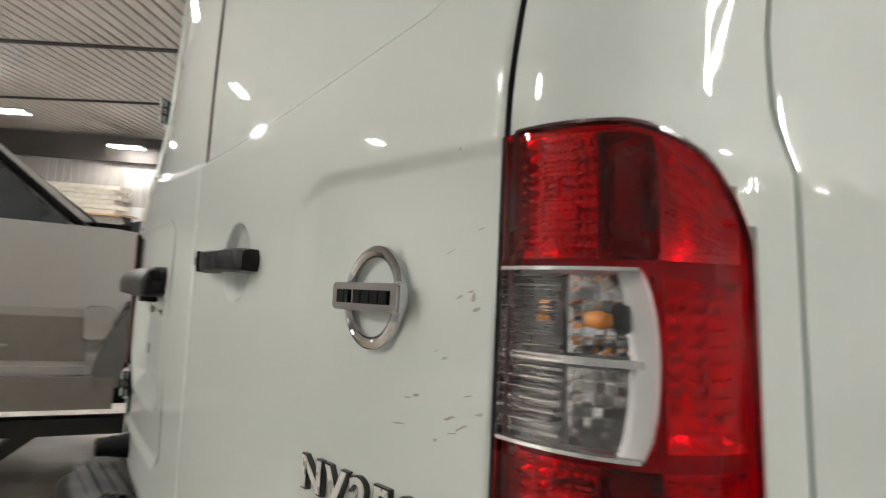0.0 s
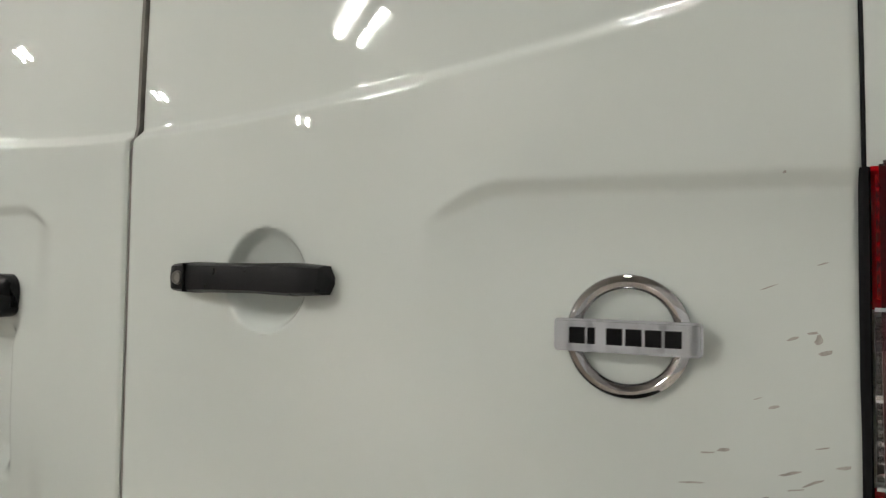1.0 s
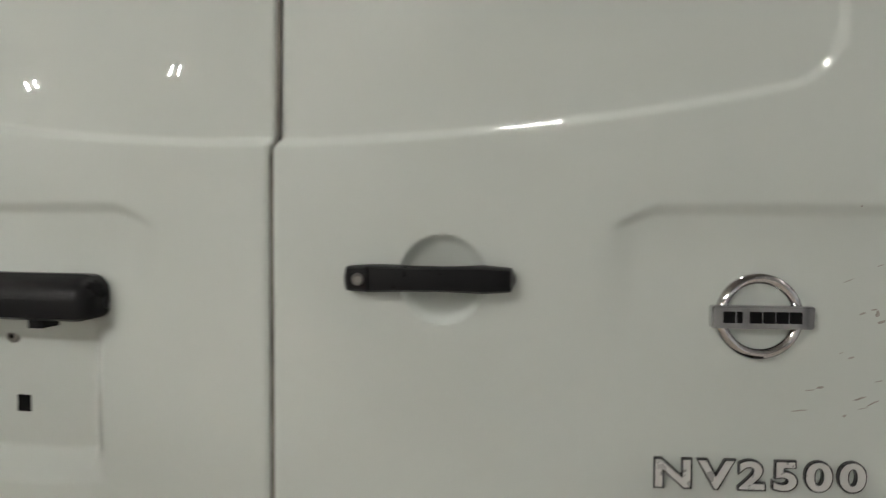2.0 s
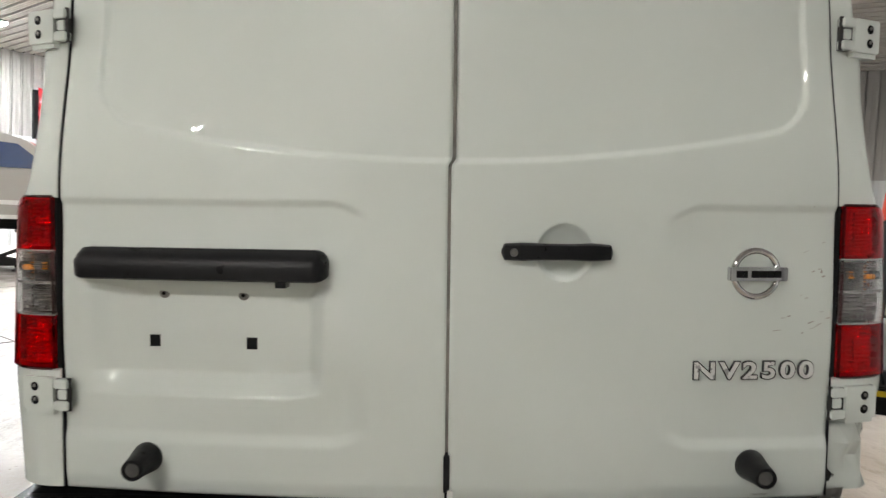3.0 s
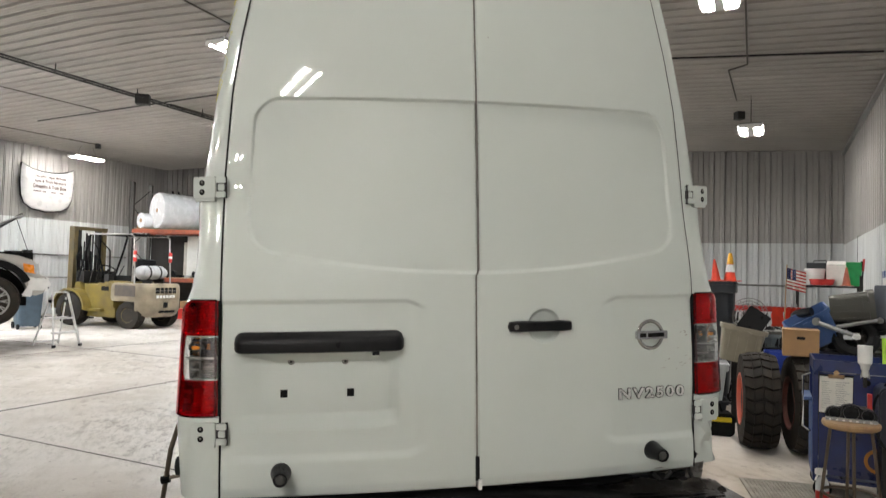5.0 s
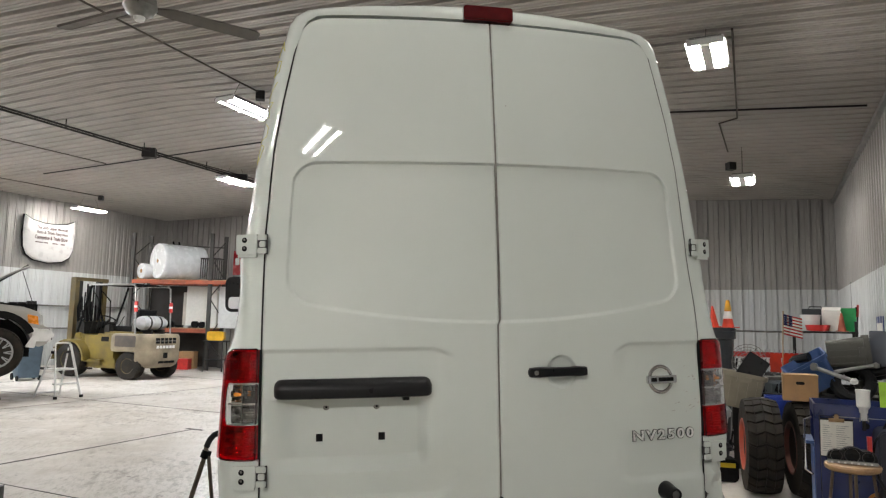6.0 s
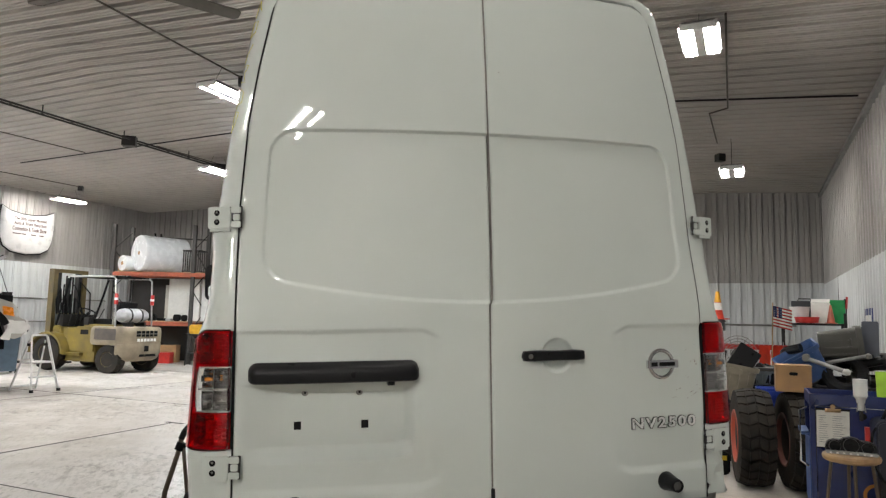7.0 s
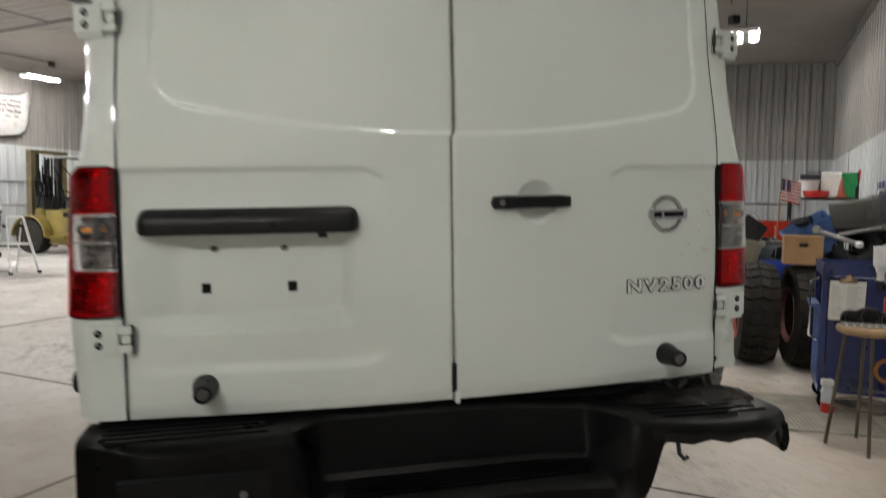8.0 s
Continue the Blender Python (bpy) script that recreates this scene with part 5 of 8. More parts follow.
def race_sign():
    """A red race-car panel with a big yellow number; sponsors' marks are plain pale shapes."""
    c = hall(19.48, 7.20, 3.14)
    m = Matrix.Translation(c) @ Matrix.Rotation(math.atan2(0.8, 0.6), 4, "Z")
    top = empty("race_panel", m, "battered red car panel with a big yellow number on the wall", "sign")
    rows = []
    for i in range(9):
        x = -0.80 + 0.2 * i
        rows.append([(x, -0.10 - 0.05 * math.cos(k * 0.5 - 1) - 0.012 * noise.noise(Vector((x * 4, k, 1))), 0.62 - 0.155 * k - 0.05 * (x / 0.8) + 0.02 * noise.noise(Vector((x * 3, k * 2, 5)))) for k in range(9)])
    bm = sheet(rows)
    bmesh.ops.recalc_face_normals(bm, faces=bm.faces)
    bmesh.ops.solidify(bm, geom=bm.faces[:], thickness=0.02)
    part("panel", bm, M_REDGLOSS, top)
    part("end_flange", box(-0.90, -0.79, -0.12, -0.02, -0.55, 0.62), M_DARK, top, "dark bent flange", bevel=0.02)
    bm = letters("05", 1.22, 0.52, 0.006, bold=0.035)
    bm.transform(Matrix.Translation((-0.60, -0.175, -0.24)) @ Matrix.Rotation(radians(2), 4, "Y"))
    part("number", bm, M_YELLOWINK, top, "yellow race number", smooth=False)
    for x, z, w, h in ((0.30, 0.42, 0.26, 0.10), (-0.42, -0.50, 0.30, 0.10), (-0.35, 0.50, 0.6, 0.025), (-0.02, -0.52, 0.7, 0.025)):
        part("sponsor_mark", prism(rounded(x, x + w, z, z + h, 0.012, 2), -0.004, at=-0.172), M_WHITEPL, top)


M_REDGLOSS = mat("red_gloss", (0.42, 0.015, 0.02), 0.25, mix=0.4, scale=6, coat=0.6)
M_YELLOWINK = mat("yellow_ink", (0.75, 0.45, 0.01), 0.4, mix=0.15, scale=14)
race_sign()


# ---- step ladder ----
def step_ladder():
    top = empty("step_ladder", pose(-4.80, 10.40, 0, 0, 0, 52) @ Matrix.Scale(0.92, 4), "small aluminium step ladder standing open", "ladder")

    def flat(a, b, w, t=0.022):
        a, b = Vector(a), Vector(b)
        m = Matrix.Translation(a) @ (b - a).to_track_quat("Z", "X").to_matrix().to_4x4()
        return moved(box(-w / 2, w / 2, -t / 2, t / 2, 0, (b - a).length), m)

    for s in (-1, 1):
        part("front_rail", flat((s * 0.255, -0.31, 0), (s * 0.15, -0.05, 0.97), 0.04), M_ALU, top, bevel=0.004)
        part("rear_leg", flat((s * 0.245, 0.31, 0), (s * 0.15, 0.0, 0.90), 0.03), M_ALU, top, bevel=0.004)
        part("foot", box(s * 0.255 - 0.025, s * 0.255 + 0.025, -0.335, -0.29, 0, 0.05), M_PLASTIC, top, "black plastic foot", bevel=0.004)
        part("hinge_cap", box(s * 0.155 - 0.022, s * 0.155 + 0.022, -0.075, 0.02, 0.80, 0.85), M_PLASTIC, top, "black hinge cap", bevel=0.006)
    part("step", box(-0.225, 0.225, -0.25, -0.16, 0.245, 0.275), M_ALU, top, bevel=0.006)
    part("platform", box(-0.195, 0.195, -0.19, 0.14, 0.50, 0.53), M_ALU, top, "ribbed aluminium platform", bevel=0.006)
    part("top_bar", pipe(((-0.15, -0.05, 0.95), (-0.14, -0.045, 0.985), (-0.11, -0.04, 0.995), (0.11, -0.04, 0.995), (0.14, -0.045, 0.985), (0.15, -0.05, 0.95)), 0.017, sides=8), M_ALU, top)
    part("rear_bar", flat((-0.235, 0.285, 0.07), (0.235, 0.285, 0.07), 0.03), M_ALU, top, bevel=0.004)


M_ALU = mat("aluminium", (0.78, 0.78, 0.77), 0.4, metal=0.3, mix=0.2, scale=20)
step_ladder()


# ---- wheels and tyres ----
def rubber_wheel(parent, m, r, w, rim_r, rim_mat, lugs=18, lug_h=0.022, sides=40, name="tyre"):
    """A tyre with real lugs round its tread and a dished rim, axis along local x."""
    mm = m @ Matrix.Rotation(radians(90), 4, "Y")
    h = w / 2
    prof = ((rim_r, -h * 0.78), (rim_r * 1.1, -h * 0.95), ((rim_r + r) / 2, -h), (r * 0.93, -h * 0.93), (r * 0.985, -h * 0.78), (r, -h * 0.4), (r, h * 0.4), (r * 0.985, h * 0.78), (r * 0.93, h * 0.93), ((rim_r + r) / 2, h), (rim_r * 1.1, h * 0.95), (rim_r, h * 0.78))
    ty = part(name, lathe(prof, sides=sides, m=mm), M_TYRE, parent, "black treaded tyre")
    bm = bmesh.new()
    pitch = math.tau / lugs
    bands = ((-0.93, -0.50, 0.18, -0.10), (-0.47, -0.02, -0.10, 0.16), (0.02, 0.47, 0.16, -0.10), (0.50, 0.93, -0.10, 0.18))
    for k in range(lugs):
        for z0, z1, s0, s1 in bands:
            base = []
            for rr, tight in ((r - 0.015, 0.0), (r + lug_h, 0.05)):
                for z, s in ((z0, s0), (z1, s1)):
                    drop = lug_h * 0.9 * max(0.0, abs(z) - 0.45) / 0.48
                    for a in (0.06 + tight, 0.94 - tight):
                        ang = (k + a + s) * pitch
                        base.append(bm.verts.new((Vector(mm @ Vector(((rr - drop) * math.cos(ang), (rr - drop) * math.sin(ang), z * h))))))
            for q in ((0, 1, 3, 2), (4, 6, 7, 5), (0, 4, 5, 1), (2, 3, 7, 6), (0, 2, 6, 4), (1, 5, 7, 3)):
                bm.faces.new([base[i] for i in q])
    bmesh.ops.recalc_face_normals(bm, faces=bm.faces)
    tagged(part("tread", bm, M_TYRE, ty, "chunky rubber lugs", smooth=False), kind="stuff")
    part("rim", lathe(((0.0, h * 0.15), (rim_r * 0.35, h * 0.2), (rim_r * 0.5, h * 0.35), (rim_r * 0.8, h * 0.3), (rim_r * 0.93, h * 0.7), (rim_r * 1.05, h * 0.85), (rim_r * 1.02, -h * 0.85), (rim_r * 0.6, -h * 0.3), (0.0, -h * 0.2)), sides=32, m=mm), rim_mat, ty, "dished wheel rim")
    return ty


# ---- forklift ----
def forklift():
    m = pose(-4.81, 14.81, 0, 0, 0, 145.5) @ Matrix.Diagonal((1.16, 1.1, 1.03, 1))   # local +x is forward
    top = empty("forklift", m, "old dirty yellow forklift truck with a gas bottle on its counterweight", "forklift")
    # counterweight: a bulging block over the rear wheels, with a deep tail behind them
    plan = [(-0.20, -0.56), (-0.20, 0.56)] + [(-0.78 - 0.29 * math.sin(radians(a)), 0.27 + 0.29 * math.cos(radians(a))) for a in range(0, 91, 15)] + [(-0.78 - 0.29 * math.sin(radians(a)), -0.27 - 0.29 * math.cos(radians(a))) for a in range(90, -1, -15)]
    rows = [[((x + 0.6) * f - 0.6, y * f, z) for x, y in plan] for f, z in ((0.90, 0.585), (0.97, 0.60), (1.0, 0.66), (1.0, 0.86), (0.985, 0.93), (0.95, 0.975), (0.90, 0.985))]
    bm = sheet(rows, closed=True)
    bmesh.ops.holes_fill(bm, edges=[e for e in bm.edges if len(e.link_faces) == 1])
    bmesh.ops.recalc_face_normals(bm, faces=bm.faces)
    cw = part("counterweight", bm, M_PALE_YELLOW, top, "scuffed pale yellow counterweight")
    tail = [(x, y) for x, y in plan if x < -0.85] 
    rows = [[((x + 0.85) * f - 0.85, y * g, z) for x, y in tail + [(-0.82, tail[-1][1]), (-0.82, tail[0][1])]] for f, g, z in ((0.5, 0.72, 0.25), (0.75, 0.9, 0.30), (0.98, 1.0, 0.42), (1.0, 1.0, 0.62))]
    bm = sheet(rows, closed=True)
    bmesh.ops.holes_fill(bm, edges=[e for e in bm.edges if len(e.link_faces) == 1])
    bmesh.ops.recalc_face_normals(bm, faces=bm.faces)
    part("tail_block", bm, M_PALE_YELLOW, cw, "chipped pale tail block")
    part("grille", box(-1.078, -1.04, -0.27, 0.27, 0.78, 0.90), M_DARK, cw, "dark slotted grille")
    for k in range(4):
        part("grille_bar", box(-1.084, -1.074, -0.27 + 0.108 * (k + 1) - 0.008, -0.27 + 0.108 * (k + 1) + 0.008, 0.78, 0.90), M_PALE_YELLOW, cw)
    part("grille_lip", box(-1.086, -1.07, -0.28, 0.28, 0.83, 0.842), M_STEEL, cw)
    part("tow_slot", box(-1.074, -1.03, -0.06, 0.05, 0.46, 0.58), M_DARK, cw)
    for y0, y1 in ((-0.26, -0.14), (-0.12, 0.0), (0.03, 0.15)):
        part("lower_slot", box(-1.068, -1.02, y0, y1, 0.35, 0.40), M_DARK, cw)
    for k in range(6):
        part("maker_mark", box(-1.077, -1.068, -0.24 + 0.085 * k, -0.18 + 0.085 * k, 0.675, 0.735), M_WHITEPL, cw)
    for s in (-1, 1):
        part("rubbed_patch", prism(rounded(-0.84, -0.30, 0.70, 0.94, 0.03, 4), s * 0.004, at=s * 0.559), M_RUBBED, cw, "dark rubbed patch")
        part("side_panel", box(-0.24, 0.20, s * 0.50 - 0.02, s * 0.50 + 0.02, 0.44, 0.97), M_YELLOW, top, "dented yellow side panel", bevel=0.012)
        part("panel_slot", prism(rounded(-0.10, 0.10, 0.80, 0.90, 0.015, 3), s * 0.004, at=s * 0.521), M_DARK, top)
    part("chassis", box(-0.25, 1.0, -0.48, 0.48, 0.22, 0.66), M_YELLOW, top, "yellow chassis", bevel=0.03)
    part("step_plate", box(0.05, 0.55, -0.57, 0.57, 0.34, 0.40), M_YELLOW, top, bevel=0.01)
    part("engine_cover", box(-0.62, 0.18, -0.38, 0.38, 0.62, 1.02), M_YELLOW, top, "yellow engine cover", bevel=0.03)
    part("vent_plate", box(-0.05, 0.12, -0.39, -0.375, 0.80, 0.94), M_DARK, top)
    part("dash", prism([(0.62, 0.62), (0.98, 0.62), (0.94, 0.96), (0.78, 0.98)], 0.9, at=-0.45), M_YELLOW, top, "yellow dashboard cowl", bevel=0.02)
    part("seat_base", box(-0.42, 0.08, -0.24, 0.24, 1.02, 1.14), M_DARK, top, "black seat cushion", bevel=0.03)
    part("seat_back", moved(box(-0.06, 0.06, -0.23, 0.23, 0, 0.42), Matrix.Translation((-0.42, 0, 1.1)) @ Matrix.Rotation(radians(-12), 4, "Y")), M_DARK, top, "black seat back", bevel=0.03)
    part("steering_wheel", moved(pipe([(0.17 * math.cos(k / 16 * math.tau), 0.17 * math.sin(k / 16 * math.tau), 0) for k in range(17)], 0.014, sides=6), Matrix.Translation((0.5, 0, 1.26)) @ Matrix.Rotation(radians(-35), 4, "Y")), M_DARK, top)
    part("steering_column", rod((0.74, 0, 1.05), (0.5, 0, 1.26), 0.025), M_DARK, top)
    # overhead guard
    for s in (-1, 1):
        part("guard_post", pipe(((0.86, s * 0.45, 0.98), (0.62, s * 0.47, 1.70), (0.52, s * 0.47, 2.04)), 0.022, sides=8), M_DARK, top, "black guard post")
        part("rear_guard_post", pipe(((-0.72, s * 0.47, 0.98), (-0.66, s * 0.47, 2.0), (-0.58, s * 0.47, 2.05)), 0.016, sides=8), M_GALV, top, "grey guard post")
        wl = part("warning_lamp", lathe(((0.0, 1.46), (0.032, 1.46), (0.036, 1.48), (0.036, 1.66), (0.028, 1.69), (0.0, 1.69)), sides=14, m=Matrix.Translation((-0.70, s * 0.47, 0))), M_REDPL, top, "red rear marker lamp")
        part("lamp_band", lathe(((0.0365, 1.55), (0.038, 1.55), (0.038, 1.60), (0.0365, 1.60)), sides=14, m=Matrix.Translation((-0.70, s * 0.47, 0)), caps=False), M_WHITEPL, wl)
        part("guard_side", pipe(((-0.62, s * 0.47, 2.05), (0.54, s * 0.47, 2.06)), 0.020, sides=8), M_GALV, top)
    for k in range(7):
        part("guard_bar", rod((-0.58 + 0.18 * k, -0.46, 2.06), (-0.58 + 0.18 * k, 0.46, 2.06), 0.014, sides=6), M_DARK, top)
    # mast
    for s in (-1, 1):
        part("mast_rail", box(1.06, 1.20, s * 0.36 - 0.05, s * 0.36 + 0.05, 0.12, 2.24), M_YELLOWMAST, top, "dirty yellow mast channel", bevel=0.01)
        part("inner_mast", box(1.08, 1.19, s * 0.25 - 0.04, s * 0.25 + 0.04, 0.15, 2.20), M_BLACKMETAL, top, bevel=0.008)
        part("tilt_ram", rod((0.55, s * 0.30, 0.52), (1.08, s * 0.30, 0.72), 0.035), M_BLACKMETAL, top)
    for z in (0.35, 1.2, 2.20):
        part("mast_tie", box(1.05, 1.13, -0.42, 0.42, z - 0.04, z + 0.04), M_YELLOWMAST, top, bevel=0.008)
    part("lift_ram", rod((1.12, 0, 0.2), (1.12, 0, 2.05), 0.045), M_BLACKMETAL, top, "black lift ram")
    for s in (-0.08, 0.08):
        part("lift_chain", box(1.08, 1.10, s - 0.015, s + 0.015, 0.5, 2.1), M_BLACKMETAL, top)
        part("hose", pipe(((1.0, s * 2, 0.7), (0.95, s * 3, 1.25), (1.04, s * 2.2, 1.75), (1.1, s * 1.5, 1.9)), 0.014, sides=6), M_DARK, top)
    part("carriage", box(1.22, 1.28, -0.5, 0.5, 0.30, 0.72), M_BLACKMETAL, top, bevel=0.01)
    for s in (-0.3, 0.3):
        part("fork", box(1.26, 2.2, s - 0.05, s + 0.05, 0.08, 0.125), M_BLACKMETAL, top, bevel=0.008)
    # wheels
    for s in (-1, 1):
        rubber_wheel(top, Matrix.Translation((0.86, s * 0.52, 0.37)) @ Matrix.Rotation(radians(90), 4, "Z"), 0.355, 0.26, 0.2, M_YELLOW, 16)
        rubber_wheel(top, Matrix.Translation((-0.62, s * 0.44, 0.29)) @ Matrix.Rotation(radians(90), 4, "Z"), 0.29, 0.20, 0.155, M_YELLOW, 16, 0.022)
        part("front_guard", moved(prism([(0.46 * math.cos(radians(a)), 0.46 * math.sin(radians(a))) for a in range(0, 190, 15)] + [(0.42 * math.cos(radians(a)), 0.42 * math.sin(radians(a))) for a in range(180, -10, -15)], 0.28, at=-0.14), Matrix.Translation((0.86, s * 0.53, 0.37))), M_YELLOW, top, "yellow wheel guard")
    # gas bottle lying across the counterweight
    bot = [(0.0, -0.40), (0.08, -0.39), (0.14, -0.33), (0.155, -0.25), (0.155, 0.25), (0.14, 0.33), (0.10, 0.36), (0.10, 0.42), (0.09, 0.42), (0.09, 0.37), (0.0, 0.37)]
    gm = Matrix.Translation((-0.70, 0.05, 1.22)) @ Matrix.Diagonal((1.0, 0.84, 1.0, 1)) @ Matrix.Rotation(radians(90), 4, "X")
    gb = part("gas_bottle", lathe(bot, sides=28, m=gm), M_BOTTLE, top, "scuffed grey-white steel gas bottle")
    for y in (-0.16, 0.16):
        part("strap", lathe(((0.158, -0.02), (0.163, -0.02), (0.163, 0.02), (0.158, 0.02)), sides=28, m=gm @ Matrix.Translation((0, 0, y))), M_BLACKMETAL, gb)
        part("cradle", box(-0.85, -0.55, -y - 0.02, -y + 0.02, 0.97, 1.08), M_BLACKMETAL, top)
    part("gas_hose", pipe(((-0.70, -0.40, 1.2), (-0.6, -0.52, 1.12), (-0.4, -0.5, 1.25), (-0.25, -0.42, 1.05)), 0.014, sides=6), M_DARK, top)
    # levers, hoses and oily machinery round the driver's place
    rnd = random.Random(31)
    part("instrument_box", box(0.74, 0.96, -0.40, 0.40, 0.95, 1.22), M_BLACKMETAL, top, "black instrument box", bevel=0.03)
    for k in range(6):
        y = -0.36 + 0.13 * k
        part("lever", rod((0.70, y, 0.96), (0.58 + rnd.uniform(-0.08, 0.08), y + rnd.uniform(-0.05, 0.05), 1.36 + rnd.uniform(-0.1, 0.16)), 0.011, sides=6), M_BLACKMETAL, top)
    for k in range(5):
        y, z = -0.42 + 0.2 * k, 1.25 + rnd.uniform(0.0, 0.5)
        part("hose", pipe(((0.92, y, 0.9), (0.98, y + rnd.uniform(-0.1, 0.1), z), (1.06, y * 0.6, z + 0.25), (1.02, y * 0.5, 0.8)), 0.017, sides=6), M_DARK, top)
    for x, y, w, h in ((-0.35, -0.34, 0.2, 0.10), (-0.1, -0.33, 0.16, 0.17), (-0.52, -0.30, 0.12, 0.2), (0.05, 0.28, 0.12, 0.14)):
        part("engine_fitting", box(x, x + w, y, y + 0.12, 1.0, 1.02 + h), M_BLACKMETAL, top, "oily black fitting", bevel=0.015)
    part("kick_panel", box(0.20, 0.62, -0.462, 0.462, 0.62, 0.93), M_YELLOW, top, bevel=0.02)
    part("exhaust", rod((-0.5, 0.3, 1.0), (-0.5, 0.3, 1.3), 0.03), M_STEEL, top)


M_PALE_YELLOW = mat("pale_worn_yellow", (0.40, 0.34, 0.235), 0.6, dark=(0.10, 0.075, 0.05), scale=4, detail=8, spread=0.2)
M_BOTTLE = mat("bottle_paint", (0.42, 0.42, 0.43), 0.45, dark=(0.20, 0.195, 0.19), scale=9, detail=7, spread=0.2)
M_RUBBED = mat("rubbed_paint", (0.13, 0.105, 0.08), 0.6, dark=(0.05, 0.04, 0.035), scale=9, detail=7, spread=0.2)
M_YELLOWMAST = mat("mast_yellow", (0.17, 0.12, 0.035), 0.6, dark=(0.035, 0.028, 0.015), scale=5, detail=7, spread=0.2)
forklift()


# ---- wheeled bin ----
def wheelie_bin(m, h, w, material, label, lid=True):
    top = empty("wheeled_bin", m, label, "bin")
    rows = []
    for f, z in ((0.80, 0.06), (0.84, 0.2), (0.98, h * 0.93), (1.06, h * 0.935), (1.06, h), (0.96, h), (0.82, 0.2)):
        rows.append([(x * f, y * f, z) for x, y in rounded(-w / 2, w / 2, -w * 0.55, w * 0.55, w * 0.12, 3)])
    bm = sheet(rows, closed=True)
    bmesh.ops.holes_fill(bm, edges=[e for e in bm.edges if len(e.link_faces) == 1])
    bmesh.ops.recalc_face_normals(bm, faces=bm.faces)
    part("tub", bm, material, top)
    if lid:
        part("lid", prism(rounded(-w * 0.54, w * 0.54, -w * 0.6, w * 0.58, w * 0.1, 3), 0.04, axis="z", at=h + 0.002), material, top, "hinged lid", bevel=0.012)
        part("grab_bar", rod((-w * 0.4, w * 0.64, h - 0.05), (w * 0.4, w * 0.64, h - 0.05), 0.015), material, top)
    for s in (-1, 1):
        part("wheel", lathe(((0.0, -0.02), (0.07, -0.02), (0.075, 0.0), (0.07, 0.02), (0.0, 0.02)), sides=18, m=Matrix.Translation((s * w * 0.42, w * 0.36, 0.075)) @ Matrix.Rotation(radians(90), 4, "Y")), M_DARK, top)
        part("foot_wheel", lathe(((0.0, -0.02), (0.05, -0.02), (0.055, 0.0), (0.05, 0.02), (0.0, 0.02)), sides=14, m=Matrix.Translation((s * w * 0.42, -w * 0.36, 0.055)) @ Matrix.Rotation(radians(90), 4, "Y")), M_DARK, top)
    return top


M_BINBLUE = mat("blue_grey_plastic", (0.05, 0.08, 0.11), 0.5, scale=9)
M_BINDARK = mat("charcoal_plastic", (0.018, 0.021, 0.027), 0.5, scale=9)
wheelie_bin(pose(-6.5, 13.75, 0, 0, 0, 35), 1.0, 0.50, M_BINBLUE, "blue-grey plastic wheeled bin without a lid", lid=False)


# ---- pallet rack with rolls ----
def pallet_rack():
    m = pose(-4.25, 17.75, 0, 0, 0, -16)
    top = empty("pallet_rack", m, "tall steel pallet rack with orange-red beams", "rack")
    for x in (-1.12, 1.12):
        for y in (-0.4, 0.55):
            part("upright", box(x - 0.045, x + 0.045, y - 0.04, y + 0.04, 0, 3.75 if y > 0 else 3.72), M_RACKPOST, top, "dark steel upright", bevel=0.006)
        for k in range(6):
            a, b = (-0.4, 0.55) if k % 2 else (0.55, -0.4)
            part("brace", rod((x, a, 0.3 + 0.55 * k), (x, b, 0.85 + 0.55 * k), 0.015, sides=6), M_RACKPOST, top)
    for z in (1.10, 2.42):
        for y in (-0.42, 0.56):
            part("beam", box(-1.08, 1.08 if z < 2 else 1.9, y - 0.03, y + 0.03, z - 0.10, z), M_RACKBEAM, top, "orange-red shelf beam", bevel=0.006)
        part("deck", box(-1.08, 1.08 if z < 2 else 1.9, -0.38, 0.52, z + 0.003, z + 0.025), M_WOOD, top, "wooden shelf deck")
    # Two dark sheets added behind the bays to darken them.
    part("back_panel", box(-1.07, 0.13, 0.60, 0.62, 1.14, 2.30), M_RACKDARK, top, "dark sheet added to darken the rack bay")
    part("back_panel", box(-1.07, 1.10, 0.60, 0.62, 0.02, 1.02), M_RACKDARK, top, "dark sheet added to darken the rack bay")
    part("cross_rail", rod((-1.1, 0.5, 3.5), (1.1, 0.5, 3.42), 0.02, sides=6), M_RACKPOST, top)
    return m


M_RACKPOST = mat("rack_post", (0.055, 0.05, 0.045), 0.6, scale=14)
M_RACKDARK = mat("added_dark_sheet", (0.022, 0.018, 0.015), 0.7, scale=5, mix=0.5)
M_RACKBEAM = mat("rack_beam", (0.46, 0.10, 0.04), 0.55, dark=(0.25, 0.06, 0.03), scale=10)
RACK = pallet_rack()


